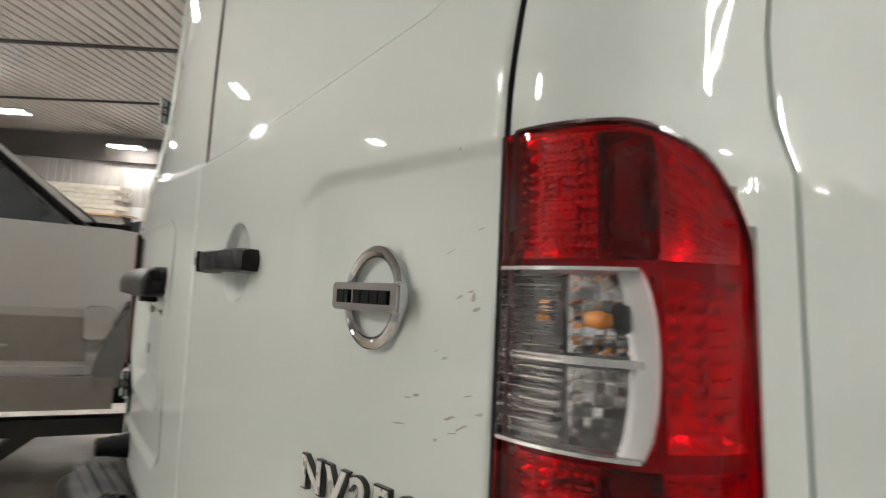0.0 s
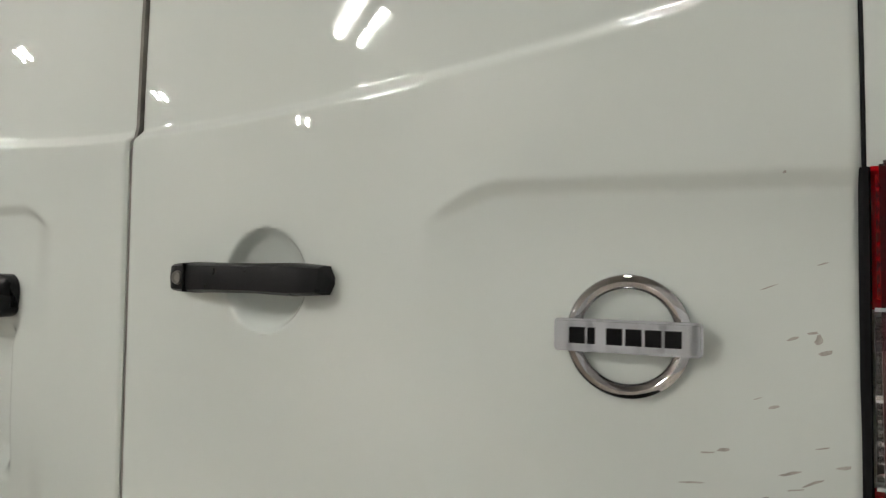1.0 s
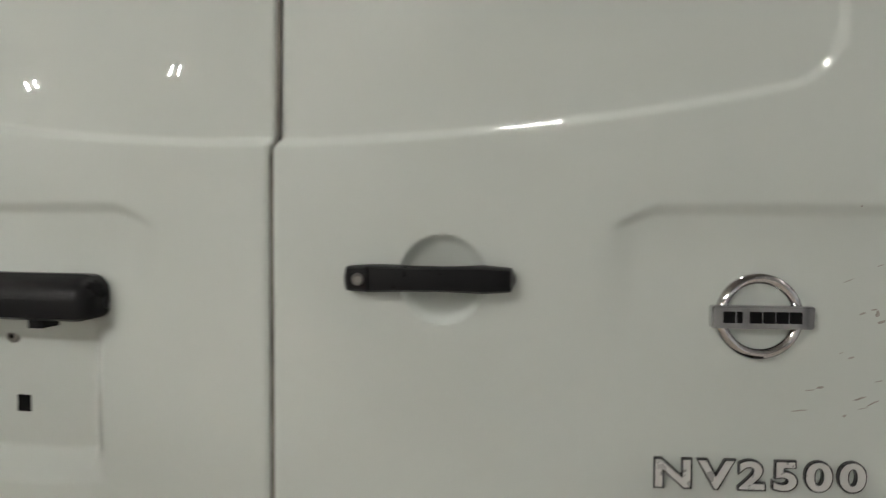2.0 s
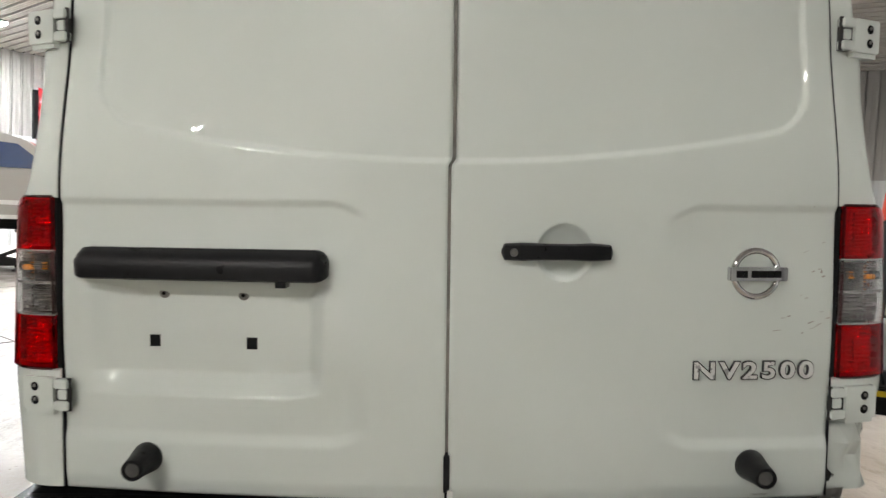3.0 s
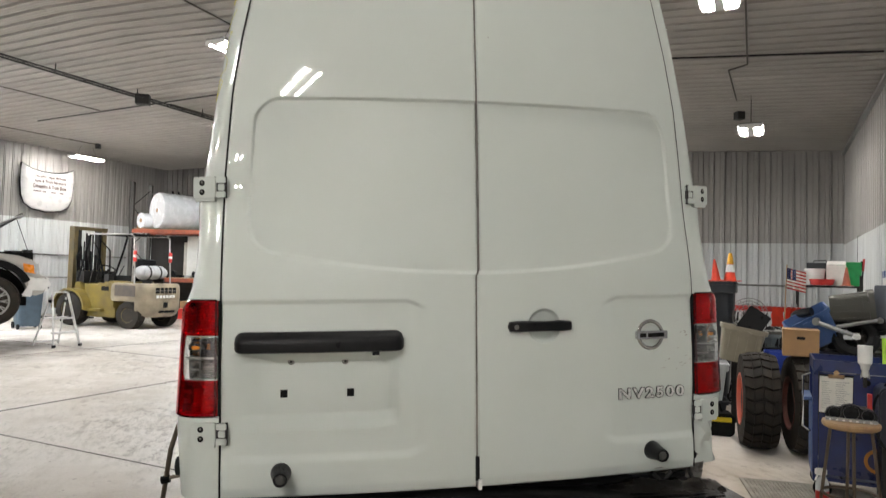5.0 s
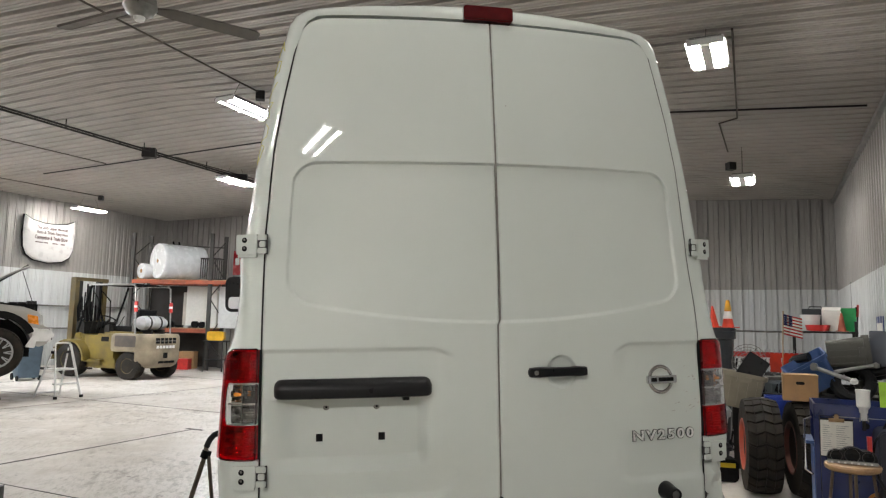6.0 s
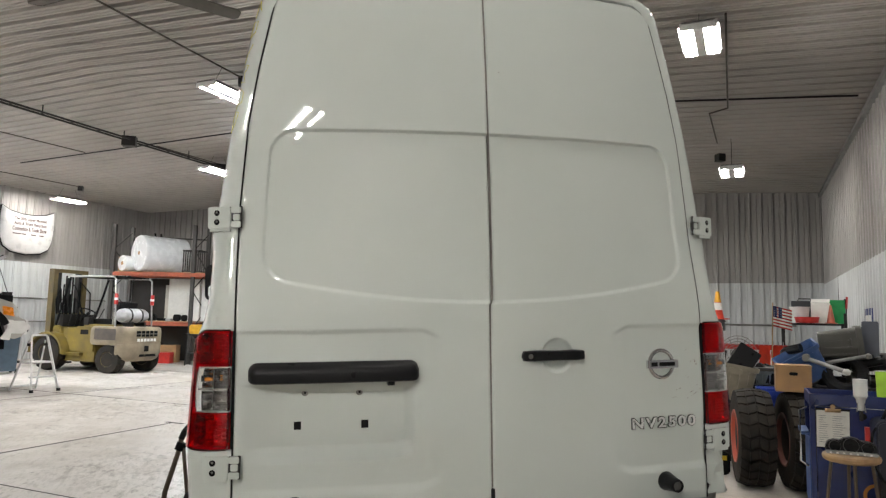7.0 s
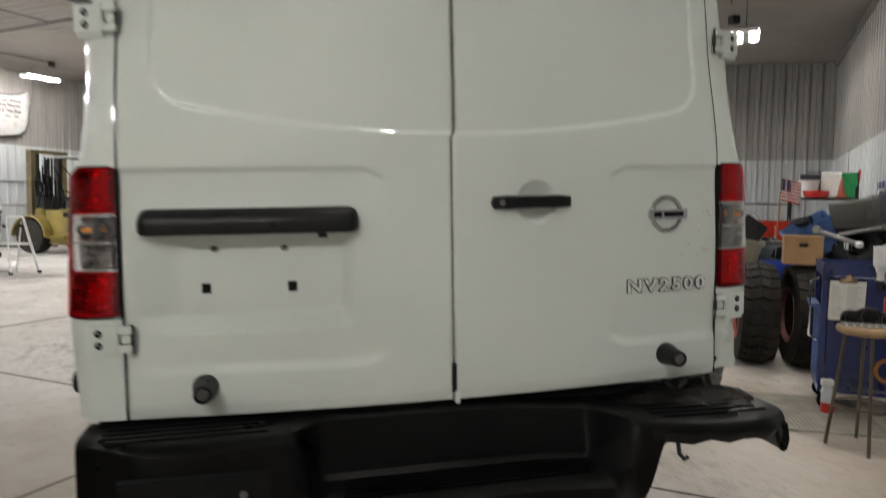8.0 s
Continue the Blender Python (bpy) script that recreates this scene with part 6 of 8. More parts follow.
def roll(m, r, length, label, core=0.04):
    top = empty("film_roll", m, label, "roll", "rolls of packing film")
    prof = [(core, -length / 2), (r * 0.97, -length / 2), (r, -length / 2 + 0.02)] + [(r * (1 + 0.012 * math.sin(k * 2.1)), -length / 2 + length * k / 14) for k in range(1, 14)] + [(r, length / 2 - 0.02), (r * 0.97, length / 2), (core, length / 2)]
    part("film", lathe(prof, sides=40, m=Matrix.Rotation(radians(90), 4, "X")), M_FILM, top, "white wrapped film")
    part("core", lathe(((core, -length / 2 - 0.003), (core + 0.015, -length / 2 - 0.003), (core + 0.015, length / 2 + 0.003), (core, length / 2 + 0.003)), sides=20, m=Matrix.Rotation(radians(90), 4, "X")), M_CARD, top, "cardboard core")
    part("end_paper", lathe(((0.0, -length / 2 - 0.001), (core, -length / 2 - 0.001)), sides=20, m=Matrix.Rotation(radians(90), 4, "X")), M_DARK, top)
    return top


SHELF_TOP = 2.445
big = roll(RACK @ pose(0.02, 0.0, SHELF_TOP + 0.492, 0, 0, -38), 0.487, 1.25, "big white roll of bubble wrap on the rack")
for k in (-0.12, 0.05):
    part("tape_mark", moved(box(-0.015, 0.015, -0.02, 0.02, 0, 0.14), Matrix.Translation((-0.15, k, 0.465)) @ Matrix.Rotation(radians(-20), 4, "Y")), M_DARK, big)
roll(RACK @ pose(-0.72, -0.22, SHELF_TOP + 0.215, 0, 0, -30), 0.21, 0.5, "small white roll of packing film on the rack")


def carton(m, w, d, h, label, slot=True, material=None, name="cardboard_box", open_top=False):
    top = empty(name, m, label, "box")
    bm = box(-w / 2, w / 2, -d / 2, d / 2, 0, h)
    part("carton", bm, material or M_CARD, top, smooth=False, bevel=0.004)
    if slot:
        part("hand_hole", prism(rounded(-w * 0.12, w * 0.12, h * 0.64, h * 0.76, h * 0.05, 3), -0.003, at=-d / 2 - 0.001), M_DARK, top, "oval hand hole")
    part("lid_seam", box(-w / 2 - 0.003, w / 2 + 0.003, -d / 2 - 0.003, d / 2 + 0.003, h - 0.012, h + 0.006), material or M_CARD, top, "folded lid edge", bevel=0.002)
    return top


carton(RACK @ pose(-1.0, 0.15, SHELF_TOP, 0, 0, 8), 0.36, 0.4, 0.42, "brown cardboard box on the rack shelf", slot=False)
carton(RACK @ pose(0.35, 0.2, 0, 0, 0, 5), 0.42, 0.35, 0.46, "brown cardboard box on the floor under the rack", slot=False)
carton(RACK @ pose(0.42, -0.25, 0, 0, 0, 3), 0.36, 0.26, 0.28, "red printed carton on the floor under the rack", slot=False, material=M_REDPL, name="red_carton")


def rack_goods():
    t = empty("white_cabinet_panel", RACK @ pose(0.35, 0.30, 1.13), "cream board panels stored upright on the rack", "panel")
    part("board", box(-0.20, 0.68, 0.02, 0.06, 0, 1.16), M_PAPER, t, bevel=0.004)
    part("board", box(0.80, 1.35, -0.1, -0.06, 0.0, 1.16), M_WHITEPL, t, bevel=0.004)
    rnd = random.Random(3)
    for k in range(9):
        x = -0.9 + 0.22 * k
        w, h = rnd.uniform(0.10, 0.22), rnd.uniform(0.06, 0.2)
        t = empty("parts_tray", RACK @ pose(x, -0.2 + rnd.uniform(-0.05, 0.1), 1.126, 0, 0, rnd.uniform(-20, 20)), "dark small car part in a tray on the rack", "car part", "parts on the rack")
        bm = prism(rounded(-w / 2, w / 2, 0, h, min(w, h) * 0.3, 3), 0.2, at=-0.1)
        part("casing", bm, M_DARK if k % 3 else M_GALV, t, bevel=0.01)
    # tall grid crate beside the roll
    t = empty("wire_crate", RACK @ pose(0.92, 0.1, SHELF_TOP), "dark slatted crate beside the roll", "crate")
    for k in range(8):
        part("slat", box(-0.24 + 0.06 * k, -0.215 + 0.06 * k, -0.2, -0.18, 0.02, 0.62), M_RACKPOST, t)
        part("slat", box(-0.24 + 0.06 * k, -0.215 + 0.06 * k, 0.2, 0.22, 0.02, 0.62), M_RACKPOST, t)
    for z in (0.02, 0.6):
        part("band", box(-0.25, 0.27, -0.205, 0.225, z, z + 0.03), M_RACKPOST, t)
    # yellow toolbox on a stand at the rack's end
    t = empty("tool_stand", RACK @ pose(1.5, -0.7, 0, 0, 0, 5), "dark metal stand with trays of small parts", "stand")
    for x in (-0.25, 0.25):
        for y in (-0.2, 0.2):
            part("leg", rod((x, y, 0), (x * 0.9, y * 0.9, 0.78), 0.018, sides=6), M_BLACKMETAL, t)
    part("shelf", box(-0.3, 0.3, -0.25, 0.25, 0.78, 0.81), M_BLACKMETAL, t, bevel=0.006)
    part("lower_shelf", box(-0.26, 0.26, -0.21, 0.21, 0.3, 0.32), M_BLACKMETAL, t, bevel=0.006)
    b = empty("yellow_toolbox", RACK @ pose(1.5, -0.7, 0.812, 0, 0, 10), "yellow metal toolbox on the stand", "toolbox")
    part("box", prism(rounded(-0.22, 0.22, 0, 0.24, 0.05, 4), 0.24, at=-0.12), mat("toolbox_yellow", (0.75, 0.42, 0.02), 0.4), b, bevel=0.01)
    part("handle", pipe(((-0.08, 0, 0.24), (-0.08, 0, 0.28), (0.08, 0, 0.28), (0.08, 0, 0.24)), 0.01, sides=6), M_DARK, b)


rack_goods()


# ---- lifted four-by-four ----
M_SUV = mat("champagne_paint", (0.39, 0.375, 0.35), 0.35, metal=0.25, mix=0.05, scale=9, spread=0.4, coat=0.4, rough_var=0.04)
M_GLASSDARK = mat("dark_window", (0.02, 0.025, 0.03), 0.08, scale=5, coat=0.5)


def off_roader():
    # local +x is forward, origin on the floor under the front axle
    m = pose(-5.88, 10.46, 0, 0, 0, 24)
    top = empty("four_by_four", m, "silver four-by-four raised on stands with its bonnet open", "car")
    hub = 0.77
    arch = [(-0.50 * math.cos(radians(a)), hub + 0.03 + 0.56 * math.sin(radians(a))) for a in range(6, 180, 12)]
    rear_arch = [(-2.70 - 0.50 * math.cos(radians(a)), hub + 0.03 + 0.54 * math.sin(radians(a))) for a in range(6, 180, 12)]
    body = [(-3.70, 0.98), (-3.62, 0.92), (-3.21, 0.90)] + rear_arch + [(-2.19, 0.90), (-0.51, 0.90)] + arch + [(0.52, 0.88), (0.60, 0.86), (0.70, 0.90), (0.75, 1.0), (0.74, 1.17), (0.64, 1.21), (0.61, 1.36), (0.54, 1.44), (0.34, 1.51), (-0.4, 1.59), (-0.56, 1.62), (-3.6, 1.66), (-3.76, 1.25)]
    part("body", prism(body, 1.60, at=-0.80), M_SUV, top, "silver-beige body", bevel=0.035)
    cab = [(-0.56, 1.60), (-1.22, 2.10), (-1.5, 2.19), (-3.3, 2.19), (-3.58, 1.64)]
    part("cabin", prism(cab, 1.38, at=-0.69), M_SUV, top, "silver-beige roof and pillars", bevel=0.05)
    for s in (-1, 1):
        y = s * 0.694
        part("side_window", prism([(-0.86, 1.66), (-1.34, 2.04), (-2.05, 2.09), (-2.05, 1.66)], 0.006 * s, at=y), M_BLUEWIN, top, "side window with a blue reflection in its colour")
        part("rear_window", prism([(-2.14, 1.67), (-2.14, 2.08), (-3.15, 2.06), (-3.3, 1.70)], 0.006 * s, at=y), M_GLASSDARK, top)
        part("door_line", box(-0.72, -0.712, s * 0.802 - 0.003, s * 0.802 + 0.003, 0.95, 1.60), M_DARK, top)
        part("shoulder_crease", prism([(-3.6, 1.49), (0.3, 1.44), (0.3, 1.455), (-3.6, 1.51)], s * 0.012, at=s * 0.80), M_SUV, top)
        part("moulding", box(-2.15, -0.66, s * 0.80 - 0.012, s * 0.80 + 0.022, 1.08, 1.15), M_WHITEPL, top, "pale side moulding", bevel=0.008)
        part("running_board", box(-2.15, -0.56, s * 0.82 - 0.06, s * 0.82 + 0.05, 0.86, 0.92), M_WHITEPL, top, bevel=0.015)
        for cx, up in ((0.0, 0.56), (-2.70, 0.54)):
            flare = [(cx - 0.60 * math.cos(radians(a)), hub + 0.02 + (up + 0.09) * math.sin(radians(a))) for a in range(0, 151, 10)] + [(cx - 0.49 * math.cos(radians(a)), hub + 0.02 + (up - 0.02) * math.sin(radians(a))) for a in range(150, -1, -10)]
            part("wheel_arch", prism(flare, 0.10, at=s * 0.80 - 0.05), M_DARK, top, "black wheel-arch flare", bevel=0.012)
            part("wheel_well", moved(prism([(0.49 * math.cos(radians(a)), 0.5 * math.sin(radians(a))) for a in range(0, 181, 15)], 0.04), Matrix.Translation((cx, s * 0.42, hub + 0.04))), M_DARK, top, "dark wheel well")
            wm = Matrix.Translation((cx, s * 0.71, hub)) @ Matrix.Rotation(radians(90 if s > 0 else -90), 4, "Z")
            rubber_wheel(top, wm, 0.385, 0.25, 0.245, M_DARK, 40, 0.012)
            face = Matrix.Translation((cx, s * 0.84, hub)) @ Matrix.Rotation(radians(-90 * s), 4, "X")
            for k in range(10):
                part("spoke", moved(prism([(0.115, -0.010), (0.225, -0.030), (0.225, -0.012), (0.155, 0.0), (0.225, 0.012), (0.225, 0.030), (0.115, 0.010)], 0.014, axis="z"), face @ Matrix.Rotation(k / 10 * math.tau, 4, "Z")), M_ALLOY, top)
            part("rim_ring", lathe(((0.222, 0.0), (0.25, 0.0), (0.25, 0.018), (0.222, 0.018), (0.222, 0.0)), sides=40, m=face, caps=False), M_ALLOY, top, "bright wheel ring")
        part("bumper_end", prism([(0.40, 0.86), (0.54, 0.84), (0.58, 1.16), (0.44, 1.18), (0.50, 1.05)], 0.06, at=s * 0.80 - 0.03), M_WHITEPL, top, "pale bumper end piece", bevel=0.012)
        part("headlight", prism([(0.55, 1.22), (0.635, 1.22), (0.62, 1.37), (0.53, 1.42)], s * 0.32, at=s * 0.50), M_HEADLAMP, top, "clear headlamp", bevel=0.015)
        part("indicator", prism([(0.42, 1.25), (0.585, 1.22), (0.56, 1.36), (0.40, 1.39)], s * 0.03, at=s * 0.79), M_AMBER, top, "amber corner indicator", bevel=0.008)
        part("mirror", box(-1.02, -0.84, s * 0.84 - 0.09, s * 0.84 + 0.10, 1.66, 1.80), M_SUV, top, "pale door mirror", bevel=0.03)
    part("bumper", prism([(0.50, 0.90), (0.72, 0.90), (0.81, 0.98), (0.81, 1.12), (0.74, 1.20), (0.50, 1.20)], 1.66, at=-0.83), M_WHITEPL, top, "pale front bumper", bevel=0.05)
    part("bumper_slot", box(0.78, 0.814, -0.5, 0.5, 0.97, 1.04), M_DARK, top)
    part("grille", box(0.58, 0.645, -0.45, 0.45, 1.23, 1.38), M_DARK, top, "dark grille", bevel=0.01)
    part("windscreen", sheet([[(-0.60, -0.64, 1.65), (-0.60, 0.64, 1.65)], [(-1.21, -0.58, 2.11), (-1.21, 0.58, 2.11)]]), M_GLASSDARK, top, "dark windscreen")
    hinge_at = Matrix.Translation((-0.46, 0, 1.61)) @ Matrix.Rotation(radians(-36), 4, "Y")
    hd = prism([(0.0, 0.0), (0.2, 0.03), (0.7, 0.035), (1.04, -0.015), (1.06, -0.05), (1.02, -0.03), (0.7, 0.015), (0.2, 0.01)], 1.34, at=-0.67)
    part("bonnet", moved(hd, hinge_at), M_SUV, top, "open bonnet propped up", bevel=0.012)
    part("bonnet_underside", moved(box(0.03, 1.02, -0.66, 0.66, -0.018, 0.008), hinge_at), M_DARK, top, "dark bonnet lining", bevel=0.01)
    part("prop_rod", rod((0.52, -0.62, 1.45), (0.30, -0.55, 2.10), 0.006, sides=6), M_BLACKMETAL, top)
    part("engine_bay", box(-0.42, 0.55, -0.62, 0.62, 1.44, 1.56), M_DARK, top, "dark engine bay", bevel=0.03)
    rnd = random.Random(8)
    for k in range(7):
        x, y = -0.3 + 0.12 * k, rnd.uniform(-0.5, 0.4)
        part("engine_part", box(x, x + 0.14, y, y + 0.2, 1.5, 1.57 + rnd.uniform(0, 0.06)), M_BLACKMETAL, top, bevel=0.02)
    part("underframe", box(-3.4, 0.5, -0.40, 0.40, 0.68, 0.92), M_DARK, top, "dark underside")
    return m


# Blue reflection in the side glass is put into its base colour.
M_BLUEWIN = mat("window_blue_reflection", (0.03, 0.06, 0.16), 0.1, scale=3, coat=0.5)
M_ALLOY = mat("alloy", (0.40, 0.40, 0.39), 0.38, metal=0.8, scale=20)
M_HEADLAMP = mat("headlamp", (0.75, 0.75, 0.74), 0.12, metal=0.3, scale=30, coat=0.6)
SUV = off_roader()


def under_car():
    """Service things left on the floor under the raised car."""
    t = empty("drain_pan", SUV @ pose(-0.75, -0.25, 0), "black oil drain pan on the floor under the raised car", "pan")
    part("pan", lathe(((0.0, 0.0), (0.26, 0.0), (0.31, 0.13), (0.325, 0.13), (0.325, 0.145), (0.30, 0.145), (0.25, 0.015), (0.0, 0.015)), sides=28), M_DARK, t)
    part("spout", prism([(0.28, 0.08), (0.40, 0.14), (0.40, 0.15), (0.28, 0.12)], 0.08, at=-0.04), M_DARK, t)
    t = empty("trolley_jack", SUV @ pose(-1.75, 0.1, 0, 0, 0, 8), "dark low trolley jack on the floor under the raised car", "jack")
    for y in (-0.15, 0.12):
        part("side_plate", prism([(-0.38, 0.05), (0.38, 0.05), (0.38, 0.14), (0.1, 0.20), (-0.38, 0.17)], 0.03, at=y), M_BLACKMETAL, t, bevel=0.006)
    part("lift_arm", prism([(-0.25, 0.10), (0.36, 0.36), (0.40, 0.36), (0.40, 0.31), (-0.20, 0.06)], 0.12, at=-0.06), M_BLACKMETAL, t, bevel=0.008)
    part("saddle", lathe(((0.0, 0.36), (0.06, 0.36), (0.07, 0.39), (0.05, 0.385), (0.0, 0.38)), sides=20, m=Matrix.Translation((0.37, 0, 0))), M_BLACKMETAL, t)
    part("jack_handle", rod((-0.34, 0, 0.16), (-1.0, 0.05, 0.62), 0.018), M_BLACKMETAL, t)
    for x in (-0.33, 0.33):
        for y in (-0.19, 0.17):
            part("wheel", lathe(((0.0, -0.025), (0.06, -0.025), (0.06, 0.025), (0.0, 0.025)), sides=18, m=Matrix.Translation((x, y, 0.06)) @ Matrix.Rotation(radians(90), 4, "X")), M_DARK, t)
    carton(SUV @ pose(-2.1, -0.55, 0, 0, 0, 20), 0.5, 0.36, 0.34, "dark dirty crate of old parts under the raised car", slot=False, material=M_BINDARK, name="dark_crate")


under_car()


def axle_stand(m, h, label):
    top = empty("axle_stand", m, label, "stand", "stands under the car")
    part("base", box(-0.15, 0.15, -0.13, 0.13, 0, 0.03), M_RACKPOST, top, bevel=0.006)
    for s in (-0.07, 0.07):
        part("post", box(s - 0.022, s + 0.022, -0.03, 0.03, 0.02, h - 0.02), M_RACKPOST, top, bevel=0.004)
    part("saddle", prism([(-0.12, h - 0.03), (0.12, h - 0.03), (0.13, h + 0.02), (0.05, h), (-0.05, h), (-0.13, h + 0.02)], 0.1, at=-0.05), M_RACKPOST, top, bevel=0.004)


for sx, sy, sh in ((0.0, -0.45, 0.66), (0.0, 0.45, 0.66), (-1.28, -0.36, 0.66), (-2.7, 0.36, 0.66), (-2.7, -0.36, 0.66)):
    axle_stand(SUV @ pose(sx, sy, 0), sh, "dark steel stand under the raised car")


# cream boards stacked against the west wall
def board_stack():
    m = Matrix.Translation(hall(19.36, 6.6, 0)) @ Matrix.Rotation(math.atan2(0.8, 0.6), 4, "Z")
    top = empty("board_stack", m, "stack of cream ribbed door panels lying along the wall", "panel stack")
    for k in range(6):
        dx = 0.05 * math.sin(k * 2.3)
        part("board", box(-1.7 + dx, 1.9 + dx, -0.34 - 0.015 * (k % 2), 0.0, 0.16 * k + 0.004, 0.16 * k + 0.155), M_TANPANEL, top, bevel=0.012)


M_TANPANEL = mat("cream_panel", (0.56, 0.52, 0.44), 0.5, mix=0.25, scale=6)
M_WALLBAND = mat("dark_wall_band", (0.04, 0.034, 0.03), 0.7, mix=0.4, scale=5)
board_stack()


def beer_sign():
    """A red tin sign with pale script shapes, drawn as plain bars."""
    m = Matrix.Translation(hall(15.75, 0.08, 3.14)) @ Matrix.Rotation(math.atan2(-0.6, 0.8), 4, "Z")
    top = empty("tin_sign", m, "red tin sign with pale shapes on the wall", "sign")
    part("plate", prism(rounded(-0.75, 0.75, -0.38, 0.38, 0.03, 3), -0.03), M_REDGLOSS, top, bevel=0.006)
    for k in range(6):
        x = -0.66 + 0.21 * k
        part("pale_bar", prism(rounded(x, x + 0.16, -0.07 + 0.02 * (k % 2), 0.15, 0.03, 3), -0.004, at=-0.031), M_WHITEPL, top)


beer_sign()
part("back_panel", box(0.02, 1.04, 0.40, 0.43, 1.09, 2.12), M_TANPANEL, bpy.data.objects["pallet_rack"], "cream back panel")

# rails, dark band and boards towards the far west wall
conduit((hall(11.5, 14.0, 4.58), hall(11.75, 28.0, 4.58)), 0.035, M_BLACKMETAL, "dark steel rail under the ceiling", "ceiling_rail")
conduit((hall(14.5, 14.0, 4.56), hall(15.9, 28.0, 4.56)), 0.03, M_BLACKMETAL, "dark steel rail under the ceiling", "ceiling_rail")
bm = box(0, 15.0, -0.14, 0.0, 3.86, 4.56)
bm.transform(Matrix.Translation(hall(19.50, 29.5, 0)) @ Matrix.Rotation(math.atan2(0.8, 0.6), 4, "Z"))
tagged(finish("wall_trim", bm, M_WALLBAND, smooth=False, bevel=0.01), "dark brown band along the wall top", "trim", kind="structure")


def wall_boards():
    m = Matrix.Translation(hall(19.36, 25.2, 2.35)) @ Matrix.Rotation(math.atan2(0.8, 0.6), 4, "Z")
    top = empty("wall_shelf", m, "wall shelf stacked with cream boards", "shelf")
    part("shelf_board", box(-2.0, 2.0, -0.5, 0.10, -0.04, 0.0), M_WOOD, top, bevel=0.006)
    for s in (-1.8, 0.0, 1.8):
        part("bracket", prism([(-0.45, -0.04), (0.10, -0.04), (0.10, -0.45)], 0.04, axis="x", at=s), M_BLACKMETAL, top)
    for k in range(6):
        part("board", box(-1.9 + 0.1 * (k % 3), 1.6 + 0.12 * (k % 2), -0.45, 0.08, 0.13 * k + 0.004, 0.13 * k + 0.12), M_TANPANEL, top, bevel=0.01)


wall_boards()


# ---- by the east wall: tyres, bench, totes ----
def loader_tyre(m, label, rim):
    top = empty("loader_tyre", m, label, "tyre", "big tyres")
    rubber_wheel(top, Matrix(), 0.376, 0.285, 0.195, rim, 26, 0.024, 56, "tyre")
    for s in (-1, 1):
        part("rim_flange", lathe(((0.06, 0.05), (0.15, 0.07), (0.175, 0.11), (0.200, 0.140), (0.216, 0.143), (0.220, 0.130)), sides=48, m=Matrix.Rotation(radians(90 * s), 4, "Y"), caps=False), rim, top, "painted rim flange")
    return top


M_RIMRED = mat("rim_orange_red", (0.60, 0.10, 0.05), 0.5, dark=(0.4, 0.10, 0.07), scale=9)
M_RIMBROWN = mat("rim_rust", (0.16, 0.055, 0.04), 0.6, dark=(0.07, 0.04, 0.03), scale=9)
loader_tyre(pose(3.135, 2.873, 0.400, 0, 0, -29 + 180), "big lugged black tyre on an orange-red rim", M_RIMRED)
loader_tyre(pose(3.44, 2.665, 0.400, 0, 0, -26 + 180), "big lugged black tyre on a dull rusty rim", M_RIMBROWN)


def tote(name, m, w, d, h, material, label, lid=None, tilt_open=True, rim=None):
    """A moulded plastic storage tub with a rolled rim, ribs and hollow inside."""
    top = empty(name, m, label, "storage tub", "storage tubs")
    rows = []
    for f, z in ((0.80, 0.0), (0.84, h * 0.2), (0.95, h * 0.86), (1.03, h * 0.87), (1.05, h * 0.93), (1.05, h), (0.98, h), (0.93, h * 0.84), (0.80, 0.02)):
        rows.append([(x * f, y * f, z) for x, y in rounded(-w / 2, w / 2, -d / 2, d / 2, min(w, d) * 0.12, 3)])
    bm = sheet(rows, closed=True)
    bmesh.ops.holes_fill(bm, edges=[e for e in bm.edges if len(e.link_faces) == 1])
    bmesh.ops.recalc_face_normals(bm, faces=bm.faces)
    part("tub", bm, material, top)
    for k in range(4):
        x = -w * 0.3 + w * 0.2 * k
        part("rib", prism([(-d / 2 * 0.86, h * 0.06), (-d / 2 * 0.86 - 0.012, h * 0.06), (-d / 2 * 0.96 - 0.012, h * 0.84), (-d / 2 * 0.96, h * 0.84)], 0.012, axis="x", at=x), material, top)
    part("handle", box(-w * 0.16, w * 0.16, -d * 0.55, -d * 0.51, h * 0.74, h * 0.9), material, top, bevel=0.006)
    if lid:
        part("lid", prism(rounded(-w * 0.54, w * 0.54, -d * 0.55, d * 0.55, min(w, d) * 0.12, 3), 0.03, axis="z", at=h + 0.001), lid, top, "snap-on lid", bevel=0.01)
    return top


def work_bench():
    top = empty("work_bench", pose(4.35, 3.62, 0, 0, 0, -36), "dark steel work bench buried under car parts", "bench")
    for x in (-0.75, 0.75):
        for y in (-0.28, 0.28):
            part("leg", box(x - 0.03, x + 0.03, y - 0.03, y + 0.03, 0, 0.72), M_BLACKMETAL, top, bevel=0.005)
    part("worktop", box(-0.85, 0.85, -0.34, 0.34, 0.72, 0.76), M_BLACKMETAL, top, "dark worn worktop", bevel=0.006)
    part("shelf", box(-0.8, 0.8, -0.3, 0.3, 0.22, 0.25), M_BLACKMETAL, top, bevel=0.006)


